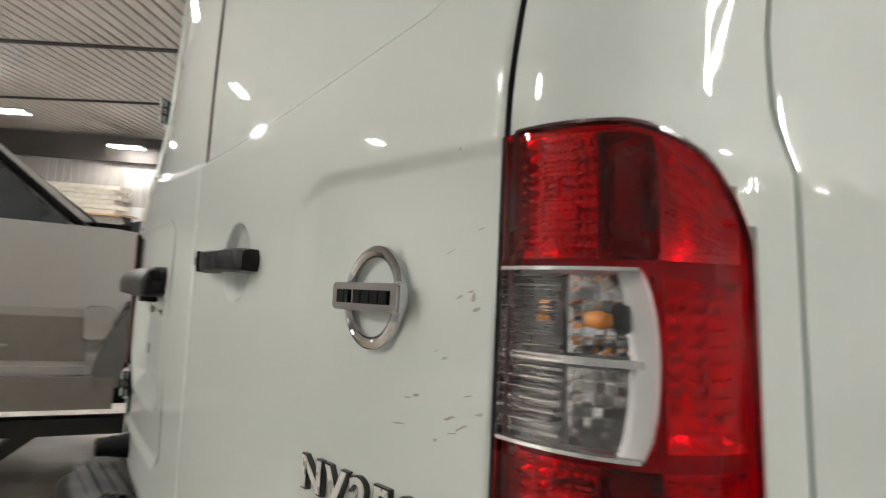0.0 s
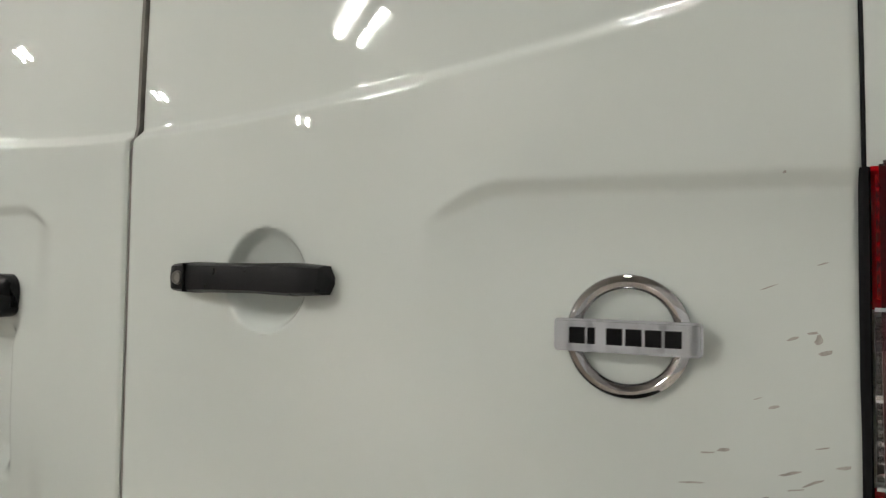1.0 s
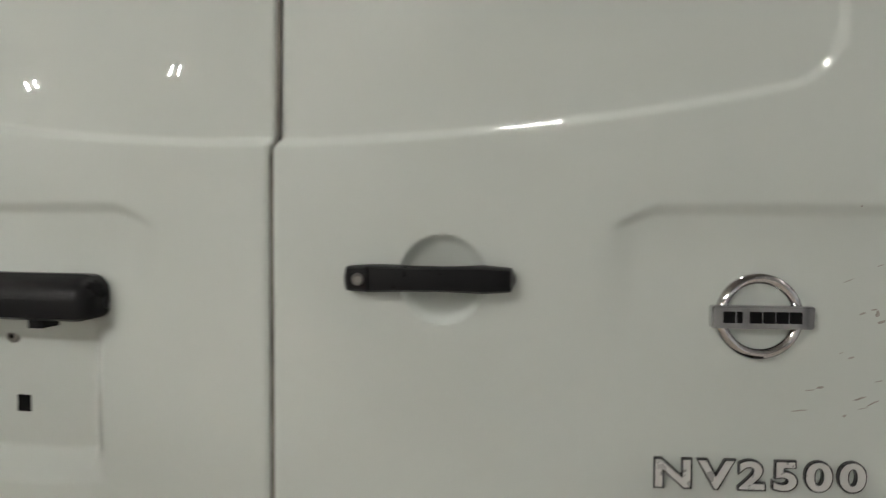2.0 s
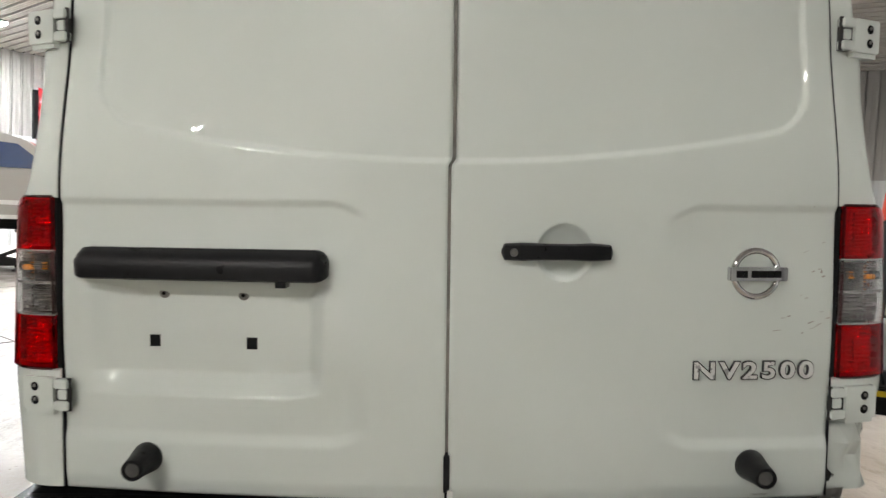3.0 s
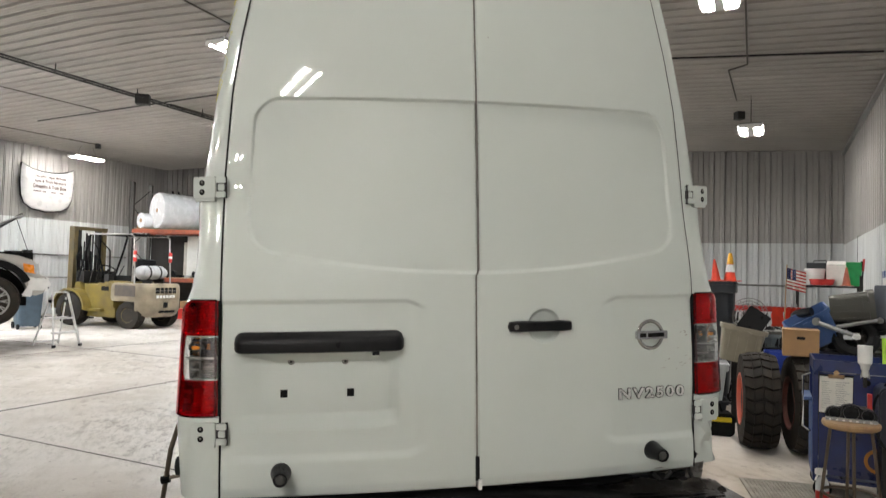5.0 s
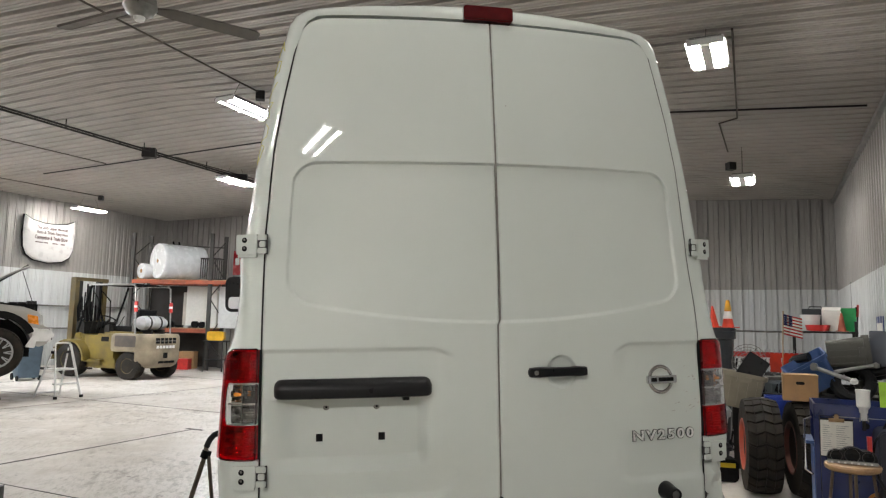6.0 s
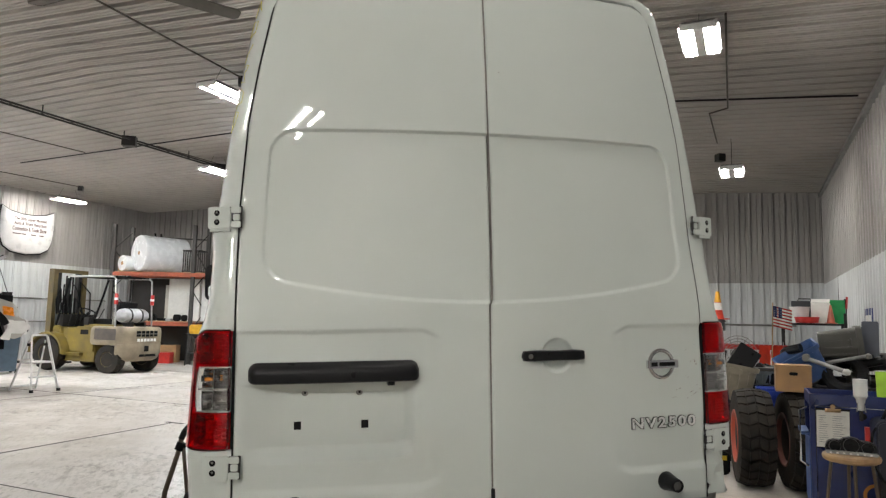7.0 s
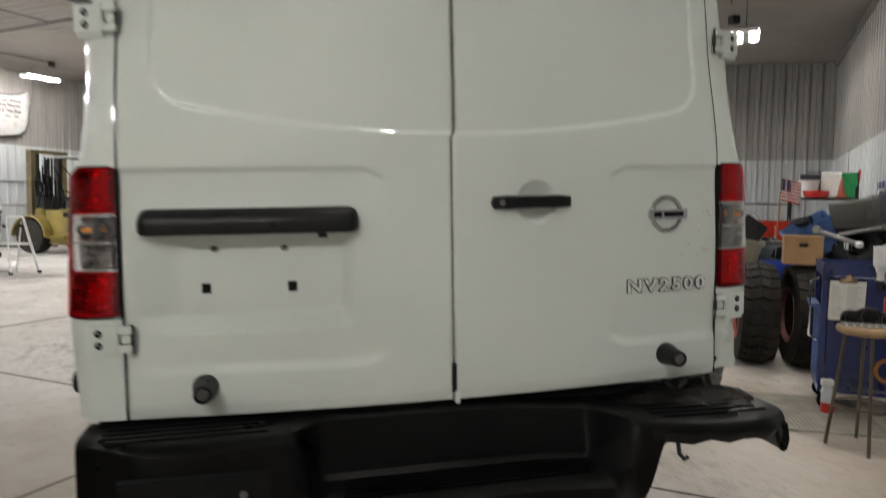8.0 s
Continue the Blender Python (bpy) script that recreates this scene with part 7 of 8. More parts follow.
work_bench()
M_CLEARTUB = mat("frosted_plastic", (0.50, 0.52, 0.54), 0.4, mix=0.2, scale=12)
tote("frosted_tub", pose(3.16, 3.74, 0.27, 0, 0, -30), 0.44, 0.36, 0.32, M_CLEARTUB, "frosted plastic tub stacked beside the tyre", lid=M_CLEARTUB)
tote("frosted_tub", pose(3.16, 3.76, 0.0, 0, 0, -26), 0.46, 0.38, 0.265, M_BINDARK, "dark plastic tub on the floor under another")
tote("tan_tub", pose(3.48, 3.66, 0.625, 0, 10, -30), 0.40, 0.30, 0.34, M_TAN, "tan plastic storage tub, tilted and overfull")
tote("grey_green_tub", pose(3.88, 3.66, 0.765, 0, 0, -32), 0.30, 0.26, 0.13, mat("slate_plastic", (0.16, 0.19, 0.20), 0.5, scale=9), "slate-grey plastic tub with a lid on the bench", lid=M_GREYTOTE)
tote("royal_blue_tub", pose(3.72, 3.36, 0.50, 0, 0, -34), 0.26, 0.24, 0.26, mat("royal_blue_plastic", (0.02, 0.06, 0.42), 0.4, scale=9), "royal-blue plastic tub wedged between the tyres")
tote("blue_tub", pose(4.20, 3.39, 0.845, 10, -32, -36), 0.40, 0.34, 0.30, M_BLUETOTE, "pale blue storage tub tipped on its side", lid=None)
tote("olive_tub", pose(4.27, 3.38, 1.165, 0, 84, -40), 0.30, 0.36, 0.36, M_GREYTOTE, "olive-grey storage tub lying on its side")
carton(pose(3.37, 2.66, 0.802, 0, 0, -36), 0.262, 0.26, 0.21, "brown cardboard archive box with a hand hole")


def cut_sheet(name, m, w, h, t, material, label, category="panel"):
    top = empty(name, m, label, category)
    part("sheet", prism(rounded(-w / 2, w / 2, 0, h, 0.012, 2), t, at=-t / 2), material, top, bevel=0.003)
    part("frame", moved(pipe([(x, 0, z) for x, z in rounded(-w / 2 + 0.015, w / 2 - 0.015, 0.015, h - 0.015, 0.01, 2)], 0.006, sides=5), Matrix()), material, top)
    return top


cut_sheet("blue_grey_panel", pose(4.56, 3.07, 1.04, -8, 0, -50), 0.14, 0.36, 0.02, mat("blue_grey_sheet", (0.055, 0.062, 0.082), 0.5, scale=9), "blue-grey flat panel leaning among the tubs")
cut_sheet("black_grille", pose(3.54, 3.62, 0.90, -12, 34, -30), 0.22, 0.26, 0.03, M_PLASTIC, "black perforated plastic grille stuck in a tub")


def parts_heap():
    """Dark loose car parts piled on the bench, each its own piece."""
    rnd = random.Random(21)
    kinds = (("intake_pipe", "black bent rubber intake pipe"), ("plastic_shroud", "black plastic engine shroud"), ("motor_unit", "dark grey electric motor unit"), ("wiring_loom", "black coil of wiring loom"))
    for k in range(34):
        x = 3.75 + rnd.uniform(0, 1.05)
        u = x - 3.75
        y = 3.98 - u * 0.78 + rnd.uniform(-0.2, 0.22)
        z = 0.77 + (0.0 if k < 12 or u < 0.5 else rnd.uniform(0.08, 0.26))
        nm, lb = kinds[k % 4]
        t = empty(nm, pose(x, y, z, 0, 0, rnd.uniform(0, 360)), lb + " in the heap on the bench", "car part", "parts in the heap")
        s = rnd.uniform(0.8, 1.25)
        mt = (M_PLASTIC, M_RUBBER, M_GREYTOTE, M_BLACKMETAL)[k % 4]
        if k % 4 == 0:
            part("pipe", pipe([(0.16 * s * math.cos(a * 0.5), 0.13 * s * math.sin(a * 0.5), 0.045 + 0.02 * a) for a in range(6)], 0.042 * s, sides=9), mt, t)
            part("clamp", lathe(((0.044 * s, -0.01), (0.05 * s, -0.01), (0.05 * s, 0.01), (0.044 * s, 0.01)), sides=14, m=Matrix.Translation((0.16 * s, 0, 0.05)) @ Matrix.Rotation(radians(90), 4, "X")), M_GALV, t)
        elif k % 4 == 1:
            part("shell", prism(rounded(-0.17 * s, 0.17 * s, 0, 0.10 * s, 0.04 * s, 3), 0.24 * s, at=-0.12 * s), mt, t, bevel=0.02)
            for j in range(3):
                part("rib", box(-0.13 * s + 0.12 * s * j, -0.11 * s + 0.12 * s * j, -0.1 * s, 0.1 * s, 0.1 * s, 0.125 * s), mt, t)
        elif k % 4 == 2:
            part("housing", lathe(((0.0, -0.1), (0.06, -0.1), (0.075, -0.08), (0.075, 0.06), (0.05, 0.09), (0.03, 0.1), (0.03, 0.14), (0.0, 0.14)), sides=18, m=Matrix.Translation((0, 0, 0.075)) @ Matrix.Rotation(radians(90), 4, "Y")), mt, t)
            part("bracket", box(-0.05, 0.05, -0.09, 0.09, 0, 0.02), M_GALV, t)
        else:
            part("coil", pipe([((0.12 + 0.008 * math.sin(a * 1.3)) * math.cos(a * 0.7), (0.12 + 0.01 * math.cos(a * 0.9)) * math.sin(a * 0.7), 0.012 + 0.002 * a) for a in range(40)], 0.011, sides=6), mt, t)
    # pale steering shafts and a white joint lying over the heap
    t = empty("steering_shaft", pose(4.05, 3.05, 0.985, 0, 0, -52), "grey steel steering shaft with a white joint", "car part")
    part("shaft", rod((-0.16, 0, 0.06), (0.14, 0, -0.04), 0.02), M_GALV, t)
    part("yoke", prism(rounded(-0.19, -0.13, 0.03, 0.10, 0.02, 3), 0.05, at=-0.025), M_STEEL, t, bevel=0.006)
    part("joint", lathe(((0.0, -0.03), (0.03, -0.02), (0.035, 0.01), (0.02, 0.03), (0.0, 0.03)), sides=14, m=Matrix.Translation((0.16, 0, -0.05))), M_WHITEPL, t)
    t = empty("steering_shaft", pose(4.28, 3.02, 1.02, 0, 0, -20), "grey steel steering shaft with a white joint", "car part")
    part("shaft", rod((-0.2, 0, -0.01), (0.14, 0, 0.06), 0.016), M_GALV, t)
    part("joint", lathe(((0.0, -0.03), (0.028, -0.02), (0.03, 0.01), (0.0, 0.03)), sides=14, m=Matrix.Translation((0.16, 0, 0.06))), M_STEEL, t)
    t = empty("black_tyre_tube", pose(4.32, 3.12, 0.80, 70, 0, -35), "worn black rubber tube lying in the heap", "car part")
    part("ring", moved(pipe([(0.15 * math.cos(a / 16 * math.tau), 0.15 * math.sin(a / 16 * math.tau), 0) for a in range(17)], 0.055, sides=9), Matrix.Translation((0, 0.12, 0))), M_RUBBER, t)


parts_heap()


# ---- bins and cones behind ----
def cone(m, h, material, label, tip=None, band=True):
    top = empty("traffic_cone", m, label, "traffic cone", "traffic cones")
    part("shell", lathe(((h * 0.27, 0.0), (h * 0.25, h * 0.03), (h * 0.21, h * 0.04), (h * 0.05, h * 0.96), (h * 0.04, h), (0.0, h)), sides=20), material, top)
    if band:
        part("band", lathe(((h * 0.165, h * 0.33), (h * 0.168, h * 0.33), (h * 0.118, h * 0.60), (h * 0.115, h * 0.60)), sides=20), M_WHITEPL, top, "white reflective band")
    if tip:
        part("cap", lathe(((h * 0.12, h * 0.62), (h * 0.126, h * 0.62), (h * 0.062, h * 1.01), (0.0, h * 1.02)), sides=20), tip, top, "yellow cap")
    part("foot", prism(rounded(-h * 0.29, h * 0.29, -h * 0.29, h * 0.29, h * 0.05, 2), h * 0.035, axis="z"), material, top)
    return top


M_CONEYELLOW = mat("cone_yellow", (0.85, 0.42, 0.02), 0.45, scale=12)
wheelie_bin(pose(4.12, 5.18, 0, 0, 0, -36), 1.36, 0.62, M_BINDARK, "tall charcoal plastic wheeled bin with a closed lid")
BINTOP = 1.404
cone(pose(4.30, 5.00, BINTOP, 0, 0, 10), 0.33, M_ORANGE, "orange traffic cone with white band and yellow cap", M_CONEYELLOW)
cone(pose(4.37, 5.10, BINTOP, 0, 0, 30), 0.28, M_ORANGE, "small orange traffic cone on the bin", band=False)
cone(pose(4.14, 5.04, BINTOP, 4, -8, 0), 0.26, M_ORANGE, "leaning small orange traffic cone on the bin", band=False)
carton(pose(3.98, 5.26, BINTOP, 0, 0, -40), 0.20, 0.18, 0.16, "torn brown cardboard box on the bin", slot=False)


def shop_shelf():
    m = pose(6.12, 5.56, 0, 0, 0, -38)
    top = empty("metal_shelf", m, "dark open metal shelf crowded with workshop things", "shelf")
    for x in (-0.36, 0.36):
        for y in (-0.2, 0.2):
            part("post", box(x - 0.018, x + 0.018, y - 0.018, y + 0.018, 0, 1.52), M_BLACKMETAL, top)
    for z in (0.3, 0.85, 1.36):
        part("shelf", box(-0.38, 0.38, -0.22, 0.22, z, z + 0.025), M_BLACKMETAL, top, bevel=0.004)
    return m


SHELF = shop_shelf()


def shelf_goods():
    z = 1.388
    t = empty("white_bucket", SHELF @ pose(-0.16, -0.08, z), "round white plastic bucket on the shelf", "bucket")
    part("pail", lathe(((0.0, 0.0), (0.105, 0.0), (0.12, 0.2), (0.127, 0.2), (0.127, 0.215), (0.115, 0.215), (0.10, 0.01), (0.0, 0.01)), sides=24), M_WHITEPL, t)
    part("bail", pipe([(0.125 * math.cos(a / 8 * math.pi), -0.02, 0.19 - 0.09 * math.sin(a / 8 * math.pi)) for a in range(9)], 0.004, sides=5), M_GALV, t)
    t = empty("green_crate", SHELF @ pose(0.24, 0.06, z, 0, 0, 8), "bright green plastic crate on the shelf", "crate")
    for x0, x1, y0, y1 in ((-0.12, 0.12, -0.12, -0.11), (-0.12, 0.12, 0.11, 0.12), (-0.12, -0.11, -0.11, 0.11), (0.11, 0.12, -0.11, 0.11)):
        part("side", box(x0, x1, y0, y1, 0.0, 0.31), M_GREEN, t)
    part("base", box(-0.11, 0.11, -0.11, 0.11, 0.0, 0.012), M_GREEN, t)
    t = empty("white_carton", SHELF @ pose(0.10, -0.02, z, 0, 0, -10), "creased white carton on the shelf", "box")
    part("carton", box(-0.11, 0.11, -0.1, 0.1, 0, 0.27), M_PAPER, t, bevel=0.006)
    part("flap", moved(box(-0.11, 0.11, 0, 0.08, 0, 0.004), Matrix.Translation((0, -0.1, 0.272)) @ Matrix.Rotation(radians(35), 4, "X")), M_PAPER, t)
    t = empty("red_basin", SHELF @ pose(-0.08, -0.20, z, 0, 0, 0), "shallow red plastic basin on the shelf", "basin")
    part("bowl", lathe(((0.0, 0.0), (0.10, 0.0), (0.14, 0.08), (0.15, 0.08), (0.13, 0.005), (0.0, 0.005)), sides=24), M_REDPL, t)
    cone(SHELF @ pose(0.20, -0.15, z), 0.24, M_SALMON, "faded salmon-orange cone on the shelf", band=False)
    t = empty("dark_tool_case", SHELF @ pose(-0.05, 0.12, z), "dark tool case at the back of the shelf", "case")
    part("case", box(-0.2, 0.12, -0.05, 0.06, 0, 0.30), M_BINDARK, t, bevel=0.012)
    part("handle", pipe(((-0.12, 0, 0.30), (-0.11, 0, 0.33), (0.03, 0, 0.33), (0.04, 0, 0.30)), 0.008, sides=6), M_BINDARK, t)
    rnd = random.Random(8)
    for k in range(10):
        t = empty("spray_can", SHELF @ pose(-0.3 + 0.065 * k, -0.1 + rnd.uniform(-0.05, 0.05), 0.878), "spray can on the middle shelf", "can", "spray cans")
        part("can", lathe(((0.0, 0.0), (0.03, 0.0), (0.032, 0.01), (0.032, 0.16), (0.02, 0.18), (0.0, 0.18)), sides=14), (M_REDPL, M_GALV, M_BLUETOTE, M_DARK)[k % 4], t)
        part("cap", lathe(((0.0, 0.18), (0.018, 0.18), (0.016, 0.21), (0.0, 0.21)), sides=12), M_WHITEPL, t)
    for k in range(4):
        t = empty("long_tool", SHELF @ pose(0.33 + 0.02 * k, 0.16 - 0.02 * k, 1.388, 6 - 3 * k, 4, 0), "dark long-handled tool standing on the shelf", "tool", "tools on the shelf")
        part("shaft", rod((0, 0, 0), (0, 0, 0.26 + 0.03 * k), 0.009), M_BLACKMETAL, t)
        part("grip", rod((0, 0, 0.2), (0, 0, 0.27 + 0.03 * k), 0.014), M_REDPL if k % 2 else M_DARK, t)


M_SALMON = mat("salmon_plastic", (0.62, 0.16, 0.09), 0.5, scale=10)
shelf_goods()


def small_flag():
    """A small cloth flag of red and white stripes with a blue field, hanging from a short staff."""
    top = empty("flag", pose(5.24, 5.06, 1.30, 0, 0, -36), "small cloth flag with red and white stripes and blue corner", "flag")
    part("staff", rod((-0.13, 0, -0.55), (-0.10, 0, 0.33), 0.007, sides=6), M_WOOD, top)

    def cloth(x0, x1, z0, z1, material, lift, name):
        rows = []
        for i in range(7):
            x = x0 + (x1 - x0) * i / 6
            rows.append([(x, -0.02 * math.sin(x * 40) - lift, z0 + (z1 - z0) * k / 3 - 0.25 * x) for k in range(4)])
        bm = sheet(rows)
        bmesh.ops.solidify(bm, geom=bm.faces[:], thickness=0.001)
        part(name, bm, material, top)
    for k in range(13):
        cloth(-0.10, 0.11, 0.245 - 0.0195 * k, 0.2645 - 0.0195 * k, M_REDPL if k % 2 == 0 else M_PAPER, 0.0, "stripe")
    cloth(-0.10, 0.0, 0.13, 0.266, mat("flag_blue", (0.02, 0.03, 0.14), 0.7, scale=20), 0.003, "star_field")
    for r in range(4):
        for c in range(4):
            x, z = -0.085 + 0.024 * c, 0.155 + 0.028 * r
            part("star", prism([(x + (0.006 if j % 2 == 0 else 0.0026) * math.sin(j * math.pi / 5), z - 0.25 * x + (0.006 if j % 2 == 0 else 0.0026) * math.cos(j * math.pi / 5)) for j in range(10)], -0.001, at=-0.02 * math.sin(x * 40) - 0.0045), M_PAPER, top)


small_flag()


def tool_rail():
    top = empty("tool_rail", pose(5.45, 5.72, 0, 0, 0, -36), "red steel rack hung with tools and cables", "tool rack")
    part("rail", box(-0.55, 0.55, -0.02, 0.02, 1.02, 1.09), M_REDPL, top, "red rail", bevel=0.005)
    for x in (-0.5, 0.5):
        part("post", box(x - 0.025, x + 0.025, -0.02, 0.02, 0, 1.02), M_BLACKMETAL, top)
        part("foot", box(x - 0.04, x + 0.04, -0.22, 0.22, 0, 0.04), M_BLACKMETAL, top)
    rnd = random.Random(4)
    for k in range(18):
        x = -0.5 + 0.058 * k
        part("hook", pipe(((x, -0.02, 1.08), (x, -0.05, 1.08), (x, -0.055, 1.13)), 0.006, sides=5), M_GALV, top)
        part("hung_tool", pipe(((x, -0.045, 1.0), (x + rnd.uniform(-0.02, 0.02), -0.05, 0.86), (x + rnd.uniform(-0.03, 0.03), -0.05, 0.66 + rnd.uniform(0, 0.12))), rnd.uniform(0.006, 0.014), sides=6), M_DARK if k % 3 else M_STEEL, top)
    for x, mt in ((-0.04, M_ORANGE), (0.11, M_ORANGE)):
        rows = [[(x + 0.07 * i + 0.006 * math.sin(k * 2 + i), -0.075 - 0.012 * math.sin(i * 2.2 + k * 0.6), 1.08 - 0.05 * k) for i in range(3)] for k in range(6)]
        bm = sheet(rows)
        bmesh.ops.solidify(bm, geom=bm.faces[:], thickness=0.006)
        part("vest", bm, mt, top, "orange safety vest")


tool_rail()


def fan_heater():
    top = empty("round_fan", pose(4.29, 4.64, 0.80, -10, 0, -50), "dusty wire-guarded round fan head", "fan")
    for k in range(6):
        part("ring", moved(pipe([(0.035 * (k + 1) * math.cos(a / 18 * math.tau), -0.06 + 0.008 * k, 0.035 * (k + 1) * math.sin(a / 18 * math.tau)) for a in range(19)], 0.004, sides=5), Matrix.Translation((0, 0, 0.21))), M_STEEL, top)
    for k in range(12):
        a = k / 12 * math.tau
        part("spoke", rod((0, -0.07, 0.21), (0.21 * math.cos(a), -0.02, 0.21 + 0.21 * math.sin(a)), 0.003, sides=5), M_STEEL, top)
    part("motor", lathe(((0.0, -0.02), (0.07, -0.02), (0.07, 0.08), (0.0, 0.1)), sides=18, m=Matrix.Translation((0, 0.02, 0.21)) @ Matrix.Rotation(radians(-90), 4, "X")), M_BLACKMETAL, top)
    part("pole", rod((0, 0.06, -0.80), (0, 0.05, 0.2), 0.018), M_BLACKMETAL, top)
    part("base", lathe(((0.0, 0.0), (0.2, 0.0), (0.2, 0.02), (0.03, 0.04), (0.0, 0.04)), sides=24, m=Matrix.Translation((0, 0.06, -0.80))), M_BLACKMETAL, top)


fan_heater()
for p, q, h in ((0.06, 2.35, 2.28), (0.07, 2.78, 2.30)):
    c = hall(p, q, 0)
    t = empty("steel_pole", Matrix.Translation(c) @ Matrix.Rotation(radians(1), 4, "X"), "thin dark steel pole leaning on the wall", "pole", "poles by the wall")
    part("shaft", rod((0, 0, 0), (0, 0, h), 0.014, sides=7), M_BLACKMETAL, t)
    part("ferrule", rod((0, 0, 0), (0, 0, 0.08), 0.018, sides=7), M_STEEL, t)


def yard_sign():
    c = hall(0.05, 5.75, 1.18)
    top = empty("campaign_sign", Matrix.Translation(c) @ Matrix.Rotation(math.atan2(0.8, 0.6) + math.pi, 4, "Z"), "blue printed board sign with white bars on the wall", "sign")
    part("board", box(-0.30, 0.30, -0.012, 0.0, 0, 0.42), mat("sign_blue", (0.03, 0.05, 0.20), 0.5, scale=9), top)
    for z, h, w in ((0.22, 0.11, 0.46), (0.07, 0.10, 0.40)):
        part("word_bar", box(-w / 2, w / 2, -0.016, -0.0125, z, z + h), M_PAPER, top)


yard_sign()


# ---- tool cart, stool and mat ----
CART = Matrix.Translation(hall(1.16, 11.22, 0)) @ Matrix.Rotation(math.atan2(-0.6, 0.8), 4, "Z")


def tool_cart():
    """A blue service cart: local x runs along its front from the open end, y goes back."""
    top = empty("tool_cart", CART, "blue steel workshop cart with worn edges on castors", "cart")
    w, d = 0.92, 0.46
    for x0, x1, y0, y1 in ((0, 0.03, 0, 0.03), (w - 0.03, w, 0, 0.03), (0, 0.03, d - 0.03, d), (w - 0.03, w, d - 0.03, d)):
        part("post", box(x0, x1, y0, y1, 0.12, 0.86), M_BLUE, top, bevel=0.004)
    part("top_tray", box(0, w, 0, d, 0.82, 0.845), M_BLUE, top, bevel=0.004)
    for a in ((0, w, 0, 0.012), (0, w, d - 0.012, d), (0, 0.012, 0.012, d - 0.012), (w - 0.012, w, 0.012, d - 0.012)):
        part("tray_lip", box(a[0], a[1], a[2], a[3], 0.845, 0.895), M_BLUE, top, bevel=0.003)
    part("drawer_front", box(0.035, w - 0.035, -0.006, 0.02, 0.62, 0.815), M_BLUE, top, "blue drawer front", bevel=0.006)
    part("front_panel", box(0.035, w - 0.035, 0.005, 0.02, 0.16, 0.60), M_BLUE, top, "blue lower front panel", bevel=0.006)
    part("round_crest", moved(lathe(((0.055, 0.0), (0.075, 0.0), (0.075, 0.004), (0.055, 0.004), (0.055, 0.0)), sides=28, caps=False), Matrix.Translation((0.36, -0.0, 0.28)) @ Matrix.Rotation(radians(90), 4, "X")), mat("crest_orange", (0.55, 0.22, 0.04), 0.5, scale=9), top, "orange round crest")
    part("side_panel", box(-0.004, 0.012, 0.035, d - 0.035, 0.16, 0.60), M_BLUEWORN, top, "scratched pale-blue side panel", bevel=0.004)
    part("side_tray", box(-0.05, 0.0, 0.06, d - 0.08, 0.62, 0.64), M_BLUETOTE, top, bevel=0.004)
    part("bottom_shelf", box(0.0, w, 0.0, d, 0.12, 0.145), M_BLUE, top, bevel=0.004)
    part("push_handle", pipe(((-0.01, 0.06, 0.80), (-0.055, 0.06, 0.78), (-0.055, 0.06, 0.45), (-0.01, 0.06, 0.42)), 0.009, sides=7), M_CHROME, top, "chrome handle")
    part("lock_knob", lathe(((0.0, 0.0), (0.02, 0.0), (0.02, 0.012), (0.0, 0.014)), sides=18, m=Matrix.Translation((0.30, -0.008, 0.77)) @ Matrix.Rotation(radians(90), 4, "X")), M_DARK, top)
    for x in (0.06, w - 0.06):
        for y in (0.06, d - 0.06):
            c = part("castor", lathe(((0.0, -0.016), (0.05, -0.016), (0.056, 0.0), (0.05, 0.016), (0.0, 0.016)), sides=20, m=Matrix.Translation((x, y, 0.057)) @ Matrix.Rotation(radians(90), 4, "X")), M_DARK, top, "black rubber castor")
            part("fork", box(x - 0.025, x + 0.025, y - 0.024, y + 0.024, 0.09, 0.12), M_STEEL, c)


M_BLUEWORN = mat("blue_worn", (0.10, 0.17, 0.36), 0.4, dark=(0.012, 0.05, 0.24), scale=6, detail=7, spread=0.16)
tool_cart()


